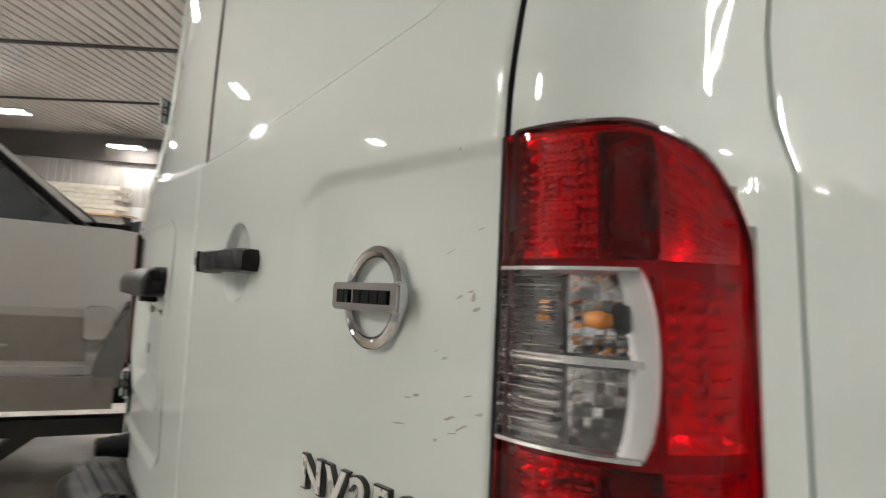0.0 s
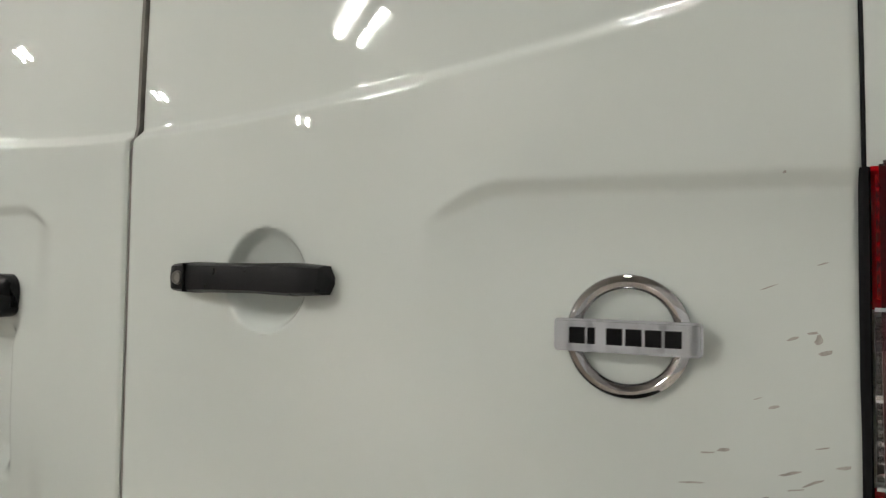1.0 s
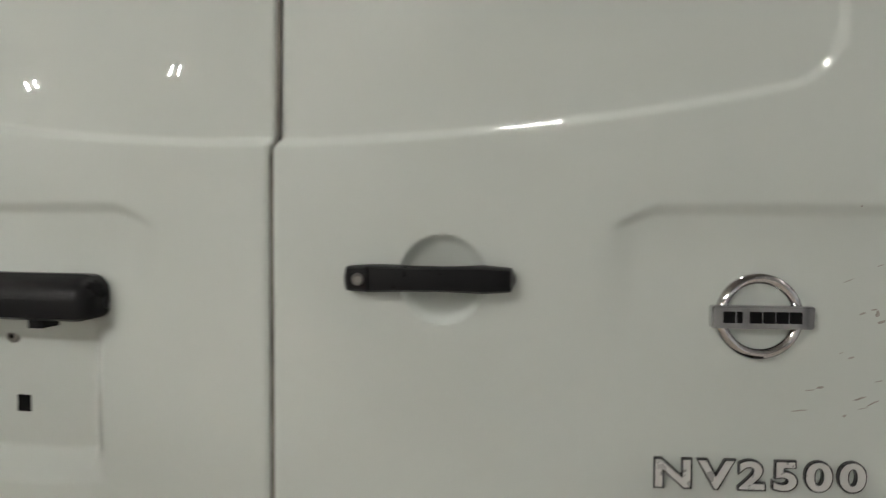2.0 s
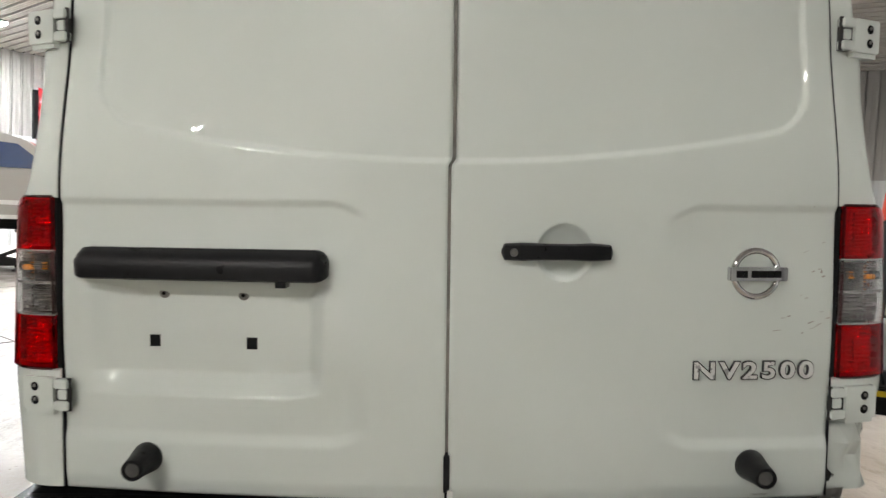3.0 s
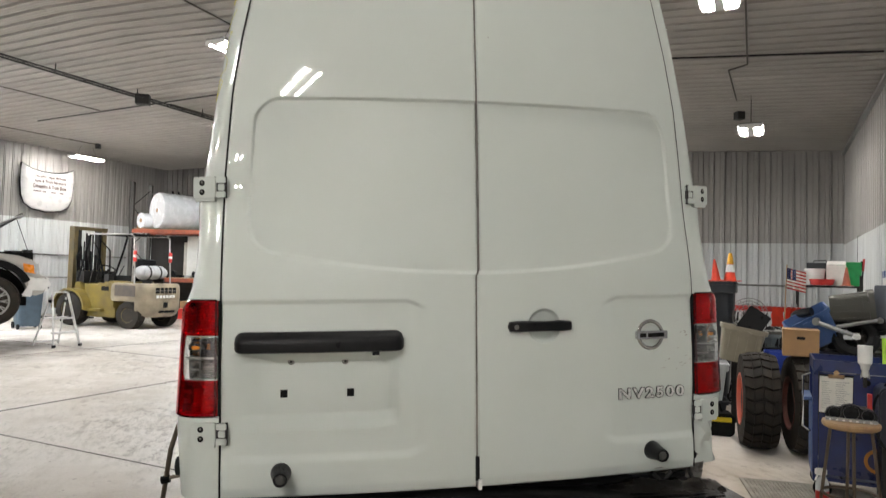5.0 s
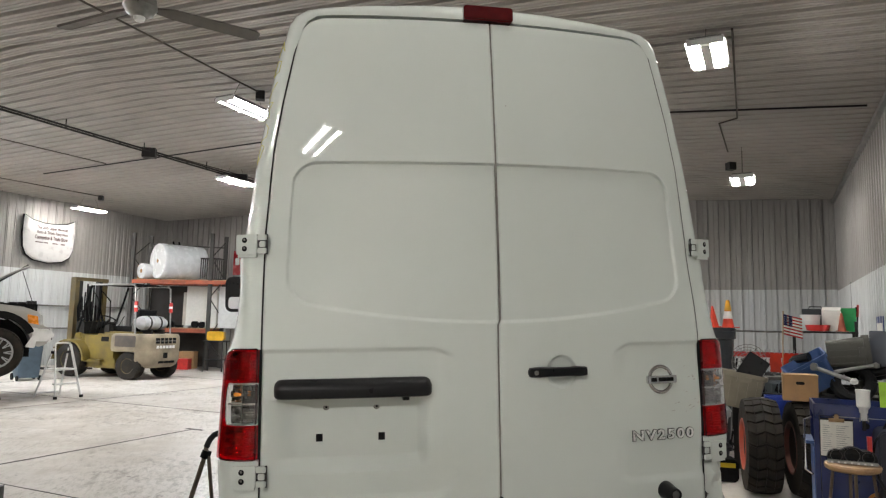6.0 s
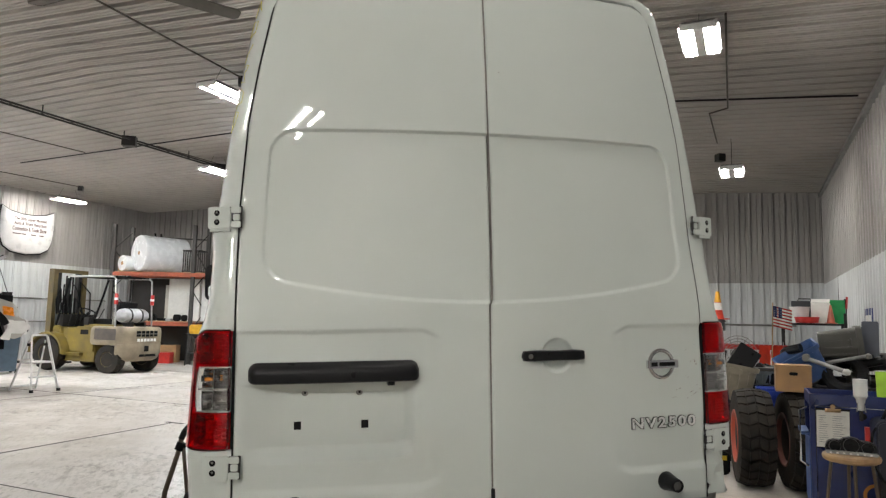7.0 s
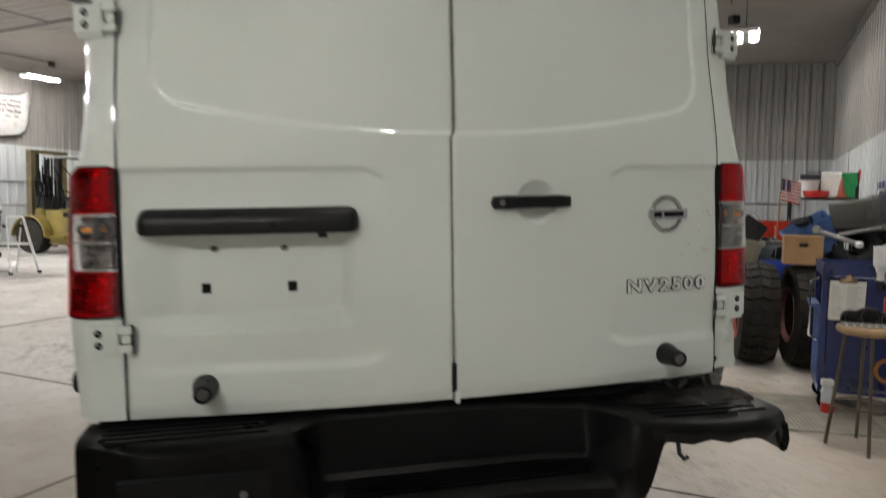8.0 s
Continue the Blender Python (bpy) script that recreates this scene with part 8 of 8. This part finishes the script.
def cart_goods():
    t = empty("clipboard", CART @ pose(0.03, -0.012, 0.555, 8, 0, 2) @ Matrix.Scale(0.86, 4), "dark clipboard with a filled-in paper form hung on the cart", "clipboard")
    part("board", box(0.0, 0.225, -0.004, 0.0, 0.0, 0.30), M_DARK, t, bevel=0.002)
    part("sheet", box(0.004, 0.221, -0.0065, -0.0045, 0.008, 0.285), M_PAPER, t)
    part("clip", box(0.06, 0.165, -0.014, -0.004, 0.275, 0.305), M_CHROME, t, bevel=0.004)
    part("clip_ring", lathe(((0.012, -0.003), (0.018, -0.003), (0.018, 0.003), (0.012, 0.003)), sides=16, m=Matrix.Translation((0.112, -0.008, 0.318)) @ Matrix.Rotation(radians(90), 4, "X")), M_CHROME, t)
    rnd = random.Random(2)
    for k in range(13):
        for x0, w in ((0.02, rnd.uniform(0.03, 0.07)), (0.11, rnd.uniform(0.05, 0.09))):
            part("text_bar", box(x0, x0 + w, -0.0072, -0.0066, 0.045 + 0.0165 * k, 0.048 + 0.0165 * k), M_INKGREY, t)
    t = empty("spray_gun_cup", CART @ pose(0.285, -0.05, 0.778) @ Matrix.Scale(0.8, 4), "white paint cup of a spray gun hung at the cart", "spray gun")
    part("cup", lathe(((0.0, 0.10), (0.03, 0.10), (0.034, 0.13), (0.05, 0.15), (0.052, 0.27), (0.054, 0.27), (0.054, 0.285), (0.0, 0.29)), sides=24), M_WHITEPL, t, "white cup")
    part("neck", lathe(((0.0, 0.04), (0.022, 0.04), (0.026, 0.10), (0.0, 0.10)), sides=16), M_WHITEPL, t)
    for s in (-1, 1):
        part("trigger_arm", rod((s * 0.03, -0.01, 0.03), (s * 0.02, -0.01, 0.10), 0.005, sides=6), M_GALV, t)
    part("hanger", box(-0.008, 0.008, -0.01, 0.05, 0.05, 0.06), M_BLACKMETAL, t)
    part("gun_body", box(-0.012, 0.012, -0.02, 0.02, -0.04, 0.05), M_BLACKMETAL, t, bevel=0.004)
    # battery charger standing on a box at the front
    t = empty("battery_charger", CART @ pose(0.53, -0.15, 0.0), "dark blue battery charger with dial and cables", "charger")
    part("case", prism(rounded(-0.20, 0.20, 0.42, 0.78, 0.05, 4), 0.26, at=-0.13), M_CHARGER, t, "dark blue case", bevel=0.012)
    part("trolley", box(-0.18, 0.18, -0.11, 0.11, 0.05, 0.42), M_BLACKMETAL, t, bevel=0.01)
    part("handle", pipe(((-0.15, -0.02, 0.77), (-0.13, -0.03, 0.83), (0.13, -0.03, 0.83), (0.15, -0.02, 0.77)), 0.014, sides=8), M_DARK, t)
    for x, z in ((-0.03, 0.63), (0.10, 0.63)):
        part("dial", lathe(((0.0, 0.0), (0.028, 0.0), (0.03, 0.006), (0.022, 0.008), (0.0, 0.008)), sides=22, m=Matrix.Translation((x, -0.131, z)) @ Matrix.Rotation(radians(90), 4, "X")), M_STEEL, t, "round dial")
    for k, (x, z, w) in enumerate(((-0.06, 0.52, 0.16), (-0.06, 0.49, 0.20), (0.0, 0.46, 0.12))):
        part("print_bar", box(x, x + w, -0.134, -0.1305, z, z + 0.014), M_PAPER, t)
    part("cable", pipe([(-0.2 + 0.012 * k - 0.06 * math.sin(k * 0.5), -0.14, 0.74 - 0.055 * k + 0.03 * math.sin(k)) for k in range(9)], 0.007, sides=6), M_DARK, t)
    part("cable", pipe([(-0.05 + 0.1 * math.cos(k * 0.45), -0.15, 0.60 + 0.1 * math.sin(k * 0.45) - 0.01 * k) for k in range(10)], 0.006, sides=6), M_GALV, t)
    part("clamp", box(-0.26, -0.235, -0.16, -0.13, 0.60, 0.74), M_REDPL, t, "red cable clamp", bevel=0.005)
    for x in (-0.16, 0.16):
        part("wheel", lathe(((0.0, -0.015), (0.05, -0.015), (0.05, 0.015), (0.0, 0.015)), sides=18, m=Matrix.Translation((x, -0.10, 0.05)) @ Matrix.Rotation(radians(90), 4, "X")), M_DARK, t)
    # on the tray
    for k in range(6):
        t = empty("number_board", CART @ pose(0.16 + 0.035 * k, 0.16, 0.848 + 0.004 * k, 0, 0, 3 * k - 6), "grey printed board lying on the cart tray", "board", "boards on the cart")
        part("board", box(-0.12, 0.12, -0.09, 0.09, 0, 0.004), M_GALV if k % 2 else M_GREYTOTE, t, bevel=0.001)
        part("ridge", box(-0.10, 0.10, -0.07, -0.06, 0.004, 0.007), M_STEEL, t)
    t = empty("lime_board", CART @ pose(0.435, 0.16, 0.848, -6, 0, 6), "lime-green plastic board standing on the cart", "board")
    part("board", box(-0.03, 0.07, -0.006, 0.006, 0, 0.20), M_LIME, t, bevel=0.004)
    t = empty("spotted_box", CART @ pose(0.545, 0.10, 0.848, 0, 0, -5), "white box with black speckles on the cart", "box")
    part("carton", box(-0.075, 0.075, -0.05, 0.05, 0, 0.19), M_SPECKLE, t, bevel=0.006)
    t = empty("white_mug", CART @ pose(0.66, 0.03, 0.848), "white insulated mug on the cart", "mug")
    part("cup", lathe(((0.0, 0.0), (0.035, 0.0), (0.042, 0.15), (0.044, 0.16), (0.036, 0.165), (0.0, 0.165)), sides=22), M_WHITEPL, t)
    part("grip", pipe([(0.045 + 0.03 * math.sin(k / 6 * math.pi), 0, 0.04 + 0.08 * k / 6) for k in range(7)], 0.006, sides=6), M_WHITEPL, t)
    t = empty("tape_roll", CART @ pose(0.63, -0.295, 0.735, 90, 0, 0), "green roll of tape hung on the charger", "tape")
    part("ring", lathe(((0.03, -0.012), (0.045, -0.012), (0.045, 0.012), (0.03, 0.012)), sides=24), M_GREEN, t)
    # under the stool: bottles on the floor shelf
    t = empty("spray_bottle", CART @ pose(0.05, -0.10, 0.0, 0, 0, 20) @ Matrix.Scale(0.85, 4), "pale spray bottle with red label and white trigger", "bottle")
    part("bottle", lathe(((0.0, 0.0), (0.042, 0.0), (0.045, 0.02), (0.045, 0.15), (0.03, 0.19), (0.015, 0.21), (0.0, 0.21)), sides=20), M_CLEARTUB, t, "pale bottle")
    part("bottle_label", lathe(((0.0455, 0.03), (0.0462, 0.03), (0.0462, 0.10), (0.0455, 0.10)), sides=20, caps=False), M_REDPL, t, "red label")
    part("trigger_head", prism(rounded(-0.05, 0.03, 0.21, 0.26, 0.012, 3), 0.03, at=-0.015), M_WHITEPL, t, "white trigger head", bevel=0.004)
    part("trigger", rod((-0.035, 0, 0.21), (-0.05, 0, 0.17), 0.006), M_WHITEPL, t)


M_INKGREY = mat("ink_grey", (0.28, 0.28, 0.30), 0.7, scale=40)
M_CHARGER = mat("charger_blue", (0.004, 0.006, 0.020), 0.4, scale=9, coat=0.2)
M_SPECKLE = mat("speckled_card", (0.75, 0.75, 0.73), 0.6, dark=(0.05, 0.05, 0.05), scale=110, spread=0.03)
cart_goods()


def stool():
    top = empty("shop_stool", pose(2.374, 1.018, 0, 0, 0, 10) @ Matrix.Diagonal((0.77, 0.77, 1, 1)), "worn round wooden stool on thin steel legs", "stool")
    part("seat", lathe(((0.0, 0.585), (0.165, 0.585), (0.185, 0.595), (0.19, 0.61), (0.185, 0.622), (0.165, 0.628), (0.0, 0.622)), sides=36), M_WOOD, top, "worn round wooden seat")
    for a in range(4):
        b = radians(45 + 90 * a)
        part("leg", rod((0.13 * math.cos(b), 0.13 * math.sin(b), 0.585), (0.215 * math.cos(b), 0.215 * math.sin(b), 0.0), 0.0115, sides=8), M_LEG, top, "bare steel leg")
    part("foot_ring", pipe([(0.182 * math.cos(k / 28 * math.tau), 0.182 * math.sin(k / 28 * math.tau), 0.22) for k in range(29)], 0.009, sides=7), M_LEG, top, "steel foot ring")


M_LEG = mat("brown_steel", (0.15, 0.115, 0.085), 0.4, metal=0.6, scale=15)
stool()


def cluster():
    """A dashboard instrument cluster with three dark dials under a hooded lens."""
    top = empty("instrument_cluster", pose(2.364, 1.008, 0.629, 0, 0, -38) @ Matrix.Scale(0.72, 4), "removed dashboard instrument cluster with three dark dials", "car part")
    out = [(-0.17, 0.0), (0.17, 0.0), (0.175, 0.04), (0.16, 0.085), (0.12, 0.10), (0.075, 0.095), (0.05, 0.115), (0.0, 0.128), (-0.05, 0.115), (-0.075, 0.095), (-0.12, 0.10), (-0.16, 0.085), (-0.175, 0.04)]
    part("hood", prism(out, 0.08, at=-0.02), M_PLASTIC, top, "black hood", bevel=0.006)
    part("bezel", prism([(-0.175, 0.0), (0.175, 0.0), (0.175, 0.022), (-0.175, 0.022)], 0.05, at=-0.07), M_GALV, top, "grey metal edge", bevel=0.005)
    for x, z, r in ((-0.11, 0.052, 0.040), (0.0, 0.064, 0.052), (0.11, 0.052, 0.040)):
        m = Matrix.Translation((x, -0.021, z)) @ Matrix.Rotation(radians(80), 4, "X")
        dl = part("dial", lathe(((0.0, 0.0), (r * 0.92, 0.0), (r * 0.95, 0.012), (r, 0.012), (r, -0.01)), sides=30, m=m), M_DARK, top, "dark round dial")
        part("dial_ring", lathe(((r * 0.97, 0.011), (r * 1.02, 0.0135), (r * 1.05, 0.0)), sides=30, m=m, caps=False), M_STEEL, dl)
    for k in range(7):
        part("clip_tab", box(-0.15 + 0.045 * k, -0.135 + 0.045 * k, -0.076, -0.068, 0.004, 0.016), M_WHITEPL, top)


cluster()


def floor_mat():
    """A perforated rubber mat: strips both ways leave real holes."""
    top = empty("floor_mat", pose(2.53, 1.57, 0.0, 0, 0, -25), "worn grey perforated rubber mat on the floor", "mat")
    w, d, n, k = 0.60, 0.72, 24, 29
    bm = bmesh.new()
    for i in range(n + 1):
        x = -w / 2 + w * i / n
        box(x - 0.006, x + 0.006, -d / 2, d / 2, 0.003, 0.012, bm)
    tagged(part("web", bm, M_MAT, top, "rubber strips", smooth=False), kind="stuff")
    bm = bmesh.new()
    for i in range(k + 1):
        y = -d / 2 + d * i / k
        box(-w / 2, w / 2, y - 0.005, y + 0.005, 0.0025, 0.0135, bm)
    tagged(part("web", bm, M_MAT, top, "rubber strips", smooth=False), kind="stuff")
    for a in ((-w / 2 - 0.02, -w / 2, -d / 2 - 0.02, d / 2 + 0.02), (w / 2, w / 2 + 0.02, -d / 2 - 0.02, d / 2 + 0.02)):
        part("border", box(a[0], a[1], a[2], a[3], 0, 0.015), M_MAT, top, bevel=0.004)
    for a in ((-d / 2 - 0.02, -d / 2), (d / 2, d / 2 + 0.02)):
        part("border", box(-w / 2, w / 2, a[0], a[1], 0, 0.0148), M_MAT, top, bevel=0.004)


M_MAT = mat("grey_rubber_mat", (0.34, 0.315, 0.27), 0.75, mix=0.4, scale=9)
floor_mat()


def tool_bag():
    top = empty("tool_bag", pose(3.02, 3.42, 0, 0, 0, -25), "black tool bag with a yellow label strip", "tool bag")
    part("bag", prism(rounded(-0.22, 0.22, 0, 0.20, 0.04, 3), 0.22, at=-0.11), M_DARK, top, bevel=0.02)
    part("label_strip", box(-0.06, 0.19, -0.114, -0.1105, 0.13, 0.17), mat("label_yellow", (0.75, 0.55, 0.02), 0.5), top, "yellow label strip")
    part("handle", pipe(((-0.12, 0, 0.2), (-0.1, 0, 0.27), (0.1, 0, 0.27), (0.12, 0, 0.2)), 0.012, sides=7), M_DARK, top)
    t = empty("fuel_can", pose(2.94, 3.52, 0.203, 0, 0, -20), "small red plastic fuel can on the tool bag", "fuel can")
    part("can", prism(rounded(-0.09, 0.09, 0, 0.14, 0.03, 3), 0.12, at=-0.06), M_REDPL, t, bevel=0.012)
    part("cap", rod((0.05, 0, 0.14), (0.05, 0, 0.165), 0.018), M_DARK, t)


tool_bag()


# ---- folding steel stand beside the van ----
def tube_stand():
    top = empty("tube_stand", pose(-1.30, 1.73, 0, 0, 0, 0), "worn folding stand of bent steel tube beside the van", "stand")
    bend = ((0.024, 0, 0.645), (0.040, 0, 0.685), (0.062, 0, 0.712), (0.095, 0, 0.727), (0.16, -0.01, 0.730))
    part("main_tube", pipe(((-0.082, 0, 0.015), (-0.042, 0, 0.37), (0.020, 0, 0.60)) + bend, 0.0135, sides=10), M_LEG, top, "worn bent steel tube")
    part("grip", pipe(bend, 0.017, sides=10), M_RUBBER, top, "black rubber grip")
    part("strut", pipe(((0.038, 0.0, 0.60), (0.065, 0.02, 0.37), (0.10, 0.05, 0.015)), 0.0105, sides=8), M_LEG, top)
    part("collar", rod((0.014, 0, 0.585), (0.028, 0, 0.625), 0.024), M_DARK, top, "black plastic collar")
    part("collar_lug", rod((0.028, 0, 0.612), (0.052, 0, 0.606), 0.014), M_DARK, top)
    part("tie", rod((-0.075, -0.005, 0.21), (0.085, 0.03, 0.23), 0.011, sides=8), M_LEG, top)
    part("knob", rod((-0.085, 0, 0.20), (-0.04, 0, 0.21), 0.022), M_DARK, top)
    for p in ((-0.084, 0.0), (0.103, 0.052)):
        part("foot", rod((p[0], p[1], 0), (p[0], p[1], 0.045), 0.019), M_RUBBER, top, "rubber foot")


tube_stand()


# ---- silver pickup on a lift ----
def pickup():
    # local +x is forward (north); its near flank is at local y = -0.98
    m = Matrix.Translation((-3.38, -1.35, 0)) @ Matrix.Rotation(radians(90), 4, "Z")
    top = empty("pickup_truck", m, "silver pickup truck with grey lower cladding raised on a lift", "pickup")
    y = 0.98
    low = [(-2.9, 0.72), (-2.0, 0.62), (-1.9, 0.50), (1.50, 0.50), (1.55, 0.60), (1.62, 0.95), (1.80, 1.02), (2.35, 1.02), (2.55, 0.9), (2.62, 0.62), (3.05, 0.62), (3.10, 0.95), (3.0, 1.22), (1.50, 1.34), (-2.9, 1.30)]
    part("body", prism(low, 2 * y, at=-y), M_SILVER, top, "silver body", bevel=0.05)
    cab = [(1.46, 1.34), (0.98, 1.70), (0.80, 1.76), (-0.9, 1.78), (-1.1, 1.30)]
    part("cabin", prism(cab, 1.6, at=-0.80), M_SILVER, top, "silver cabin", bevel=0.05)
    for s in (-1, 1):
        yy = s * 0.806
        part("side_window", prism([(1.36, 1.24), (1.36, 1.30), (0.92, 1.66), (0.25, 1.69), (0.25, 1.24)], s * 0.01, at=yy), M_GLASSDARK, top, "dark side window")
        part("rear_window", prism([(0.17, 1.24), (0.17, 1.69), (-0.75, 1.70), (-0.9, 1.26)], s * 0.01, at=yy), M_GLASSDARK, top)
        part("window_frame", pipe([(a, s * 0.82, b) for a, b in ((1.40, 1.22), (1.40, 1.31), (0.93, 1.68), (0.22, 1.71), (0.22, 1.22), (1.40, 1.22))], 0.022, sides=6), M_DARK, top, "black window seal")
        part("door_skin", prism([(1.36, 0.56), (1.36, 1.24), (0.2, 1.26), (0.2, 0.56)], s * 0.02, at=s * (y - 0.005)), M_SILVER, top, "silver front door", bevel=0.008)
        part("cladding", box(-1.8, 1.42, s * y - 0.02, s * y + 0.03, 0.70, 0.91), M_CLAD, top, "grey plastic side cladding", bevel=0.015)
        part("cladding_rib", box(-1.8, 1.42, s * y - 0.02, s * y + 0.045, 0.64, 0.675), M_CLADLIGHT, top, bevel=0.01)
        part("rocker", box(-1.8, 1.55, s * y - 0.06, s * y + 0.02, 0.48, 0.63), M_CLAD, top, bevel=0.02)
        part("arch_flare", moved(prism([(0.60 * math.cos(radians(a)), 0.60 * math.sin(radians(a))) for a in range(0, 190, 12)] + [(0.48 * math.cos(radians(a)), 0.48 * math.sin(radians(a))) for a in range(180, -10, -12)], 0.12, at=-0.06), Matrix.Translation((2.05, s * y, 0.58))), M_FLARE, top, "grey wheel-arch flare")
        part("upper_strip", box(-1.8, 1.41, s * y - 0.02, s * y + 0.036, 0.905, 0.945), M_CLADLIGHT, top, "pale upper moulding", bevel=0.01)
        part("moulding_end", prism(rounded(1.40, 1.53, 0.80, 0.96, 0.02, 3), s * 0.05, at=s * y), M_CLADLIGHT, top, "pale moulding end", bevel=0.01)
        part("door_handle", box(0.36, 0.54, s * y, s * (y + 0.04), 1.08, 1.12), M_SILVER, top, bevel=0.008)
        part("cladding_strip", box(0.5, 1.1, s * y, s * (y + 0.038), 0.765, 0.775), M_CLADLIGHT, top)
    part("windscreen", sheet([[(1.47, -0.74, 1.35), (1.47, 0.74, 1.35)], [(0.99, -0.66, 1.70), (0.99, 0.66, 1.70)]]), M_GLASSDARK, top, "dark windscreen")
    part("underside", box(-2.5, 2.9, -0.7, 0.7, 0.44, 0.60), M_DARK, top, "dark underside")
    part("wiper_cowl", box(1.44, 1.60, -0.75, 0.75, 1.33, 1.37), M_DARK, top)
    for k in range(5):
        part("engine_part", box(1.7 + 0.22 * k, 1.86 + 0.22 * k, -0.5 + 0.1 * (k % 3), 0.4, 1.28, 1.42 - 0.02 * k), M_GALV if k % 2 else M_DARK, top, bevel=0.02)
    # the lift's long arm and slanting leg under it
    t = empty("vehicle_lift", m, "black steel lift arms under the pickup", "lift")
    for s in (-1, 1):
        part("runway", box(-2.6, 3.2, s * 0.98 - 0.05, s * 0.98 + 0.05, 0.36, 0.435), M_BLACKMETAL, t, "black lift beam", bevel=0.008)
        for x in (-1.6, 0.75):
            part("leg", moved(box(-0.03, 0.03, -0.03, 0.03, 0, 0.62), Matrix.Translation((x, s * 0.98, 0.0)) @ Matrix.Rotation(radians(52), 4, "Y")), M_BLACKMETAL, t, bevel=0.005)
        part("foot_plate", box(-1.75, -1.45, s * 0.98 - 0.1, s * 0.98 + 0.1, 0.0, 0.03), M_BLACKMETAL, t)


M_CLAD = mat("taupe_cladding", (0.235, 0.21, 0.185), 0.5, mix=0.12, scale=12)
M_CLADLIGHT = mat("pale_moulding", (0.42, 0.39, 0.36), 0.45, mix=0.12, scale=12)
M_FLARE = mat("grey_flare", (0.15, 0.145, 0.14), 0.55, mix=0.15, scale=12)
pickup()


def loose_wheel():
    top = empty("loose_wheel", pose(-1.86, 0.42, 0.0), "loose road tyre lying on the floor with a pad on it", "tyre")
    rubber_wheel(top, Matrix.Translation((0, 0, 0.115)) @ Matrix.Rotation(radians(90), 4, "Y"), 0.33, 0.22, 0.2, M_STEEL, 26, 0.008)
    t = empty("black_pad", pose(-1.86, 0.5, 0.232, 0, 0, 15), "black foam pad lying on the tyre", "pad")
    part("pad", prism(rounded(-0.2, 0.2, 0, 0.07, 0.03, 3), 0.24, at=-0.12), M_RUBBER, t, bevel=0.012)


loose_wheel()
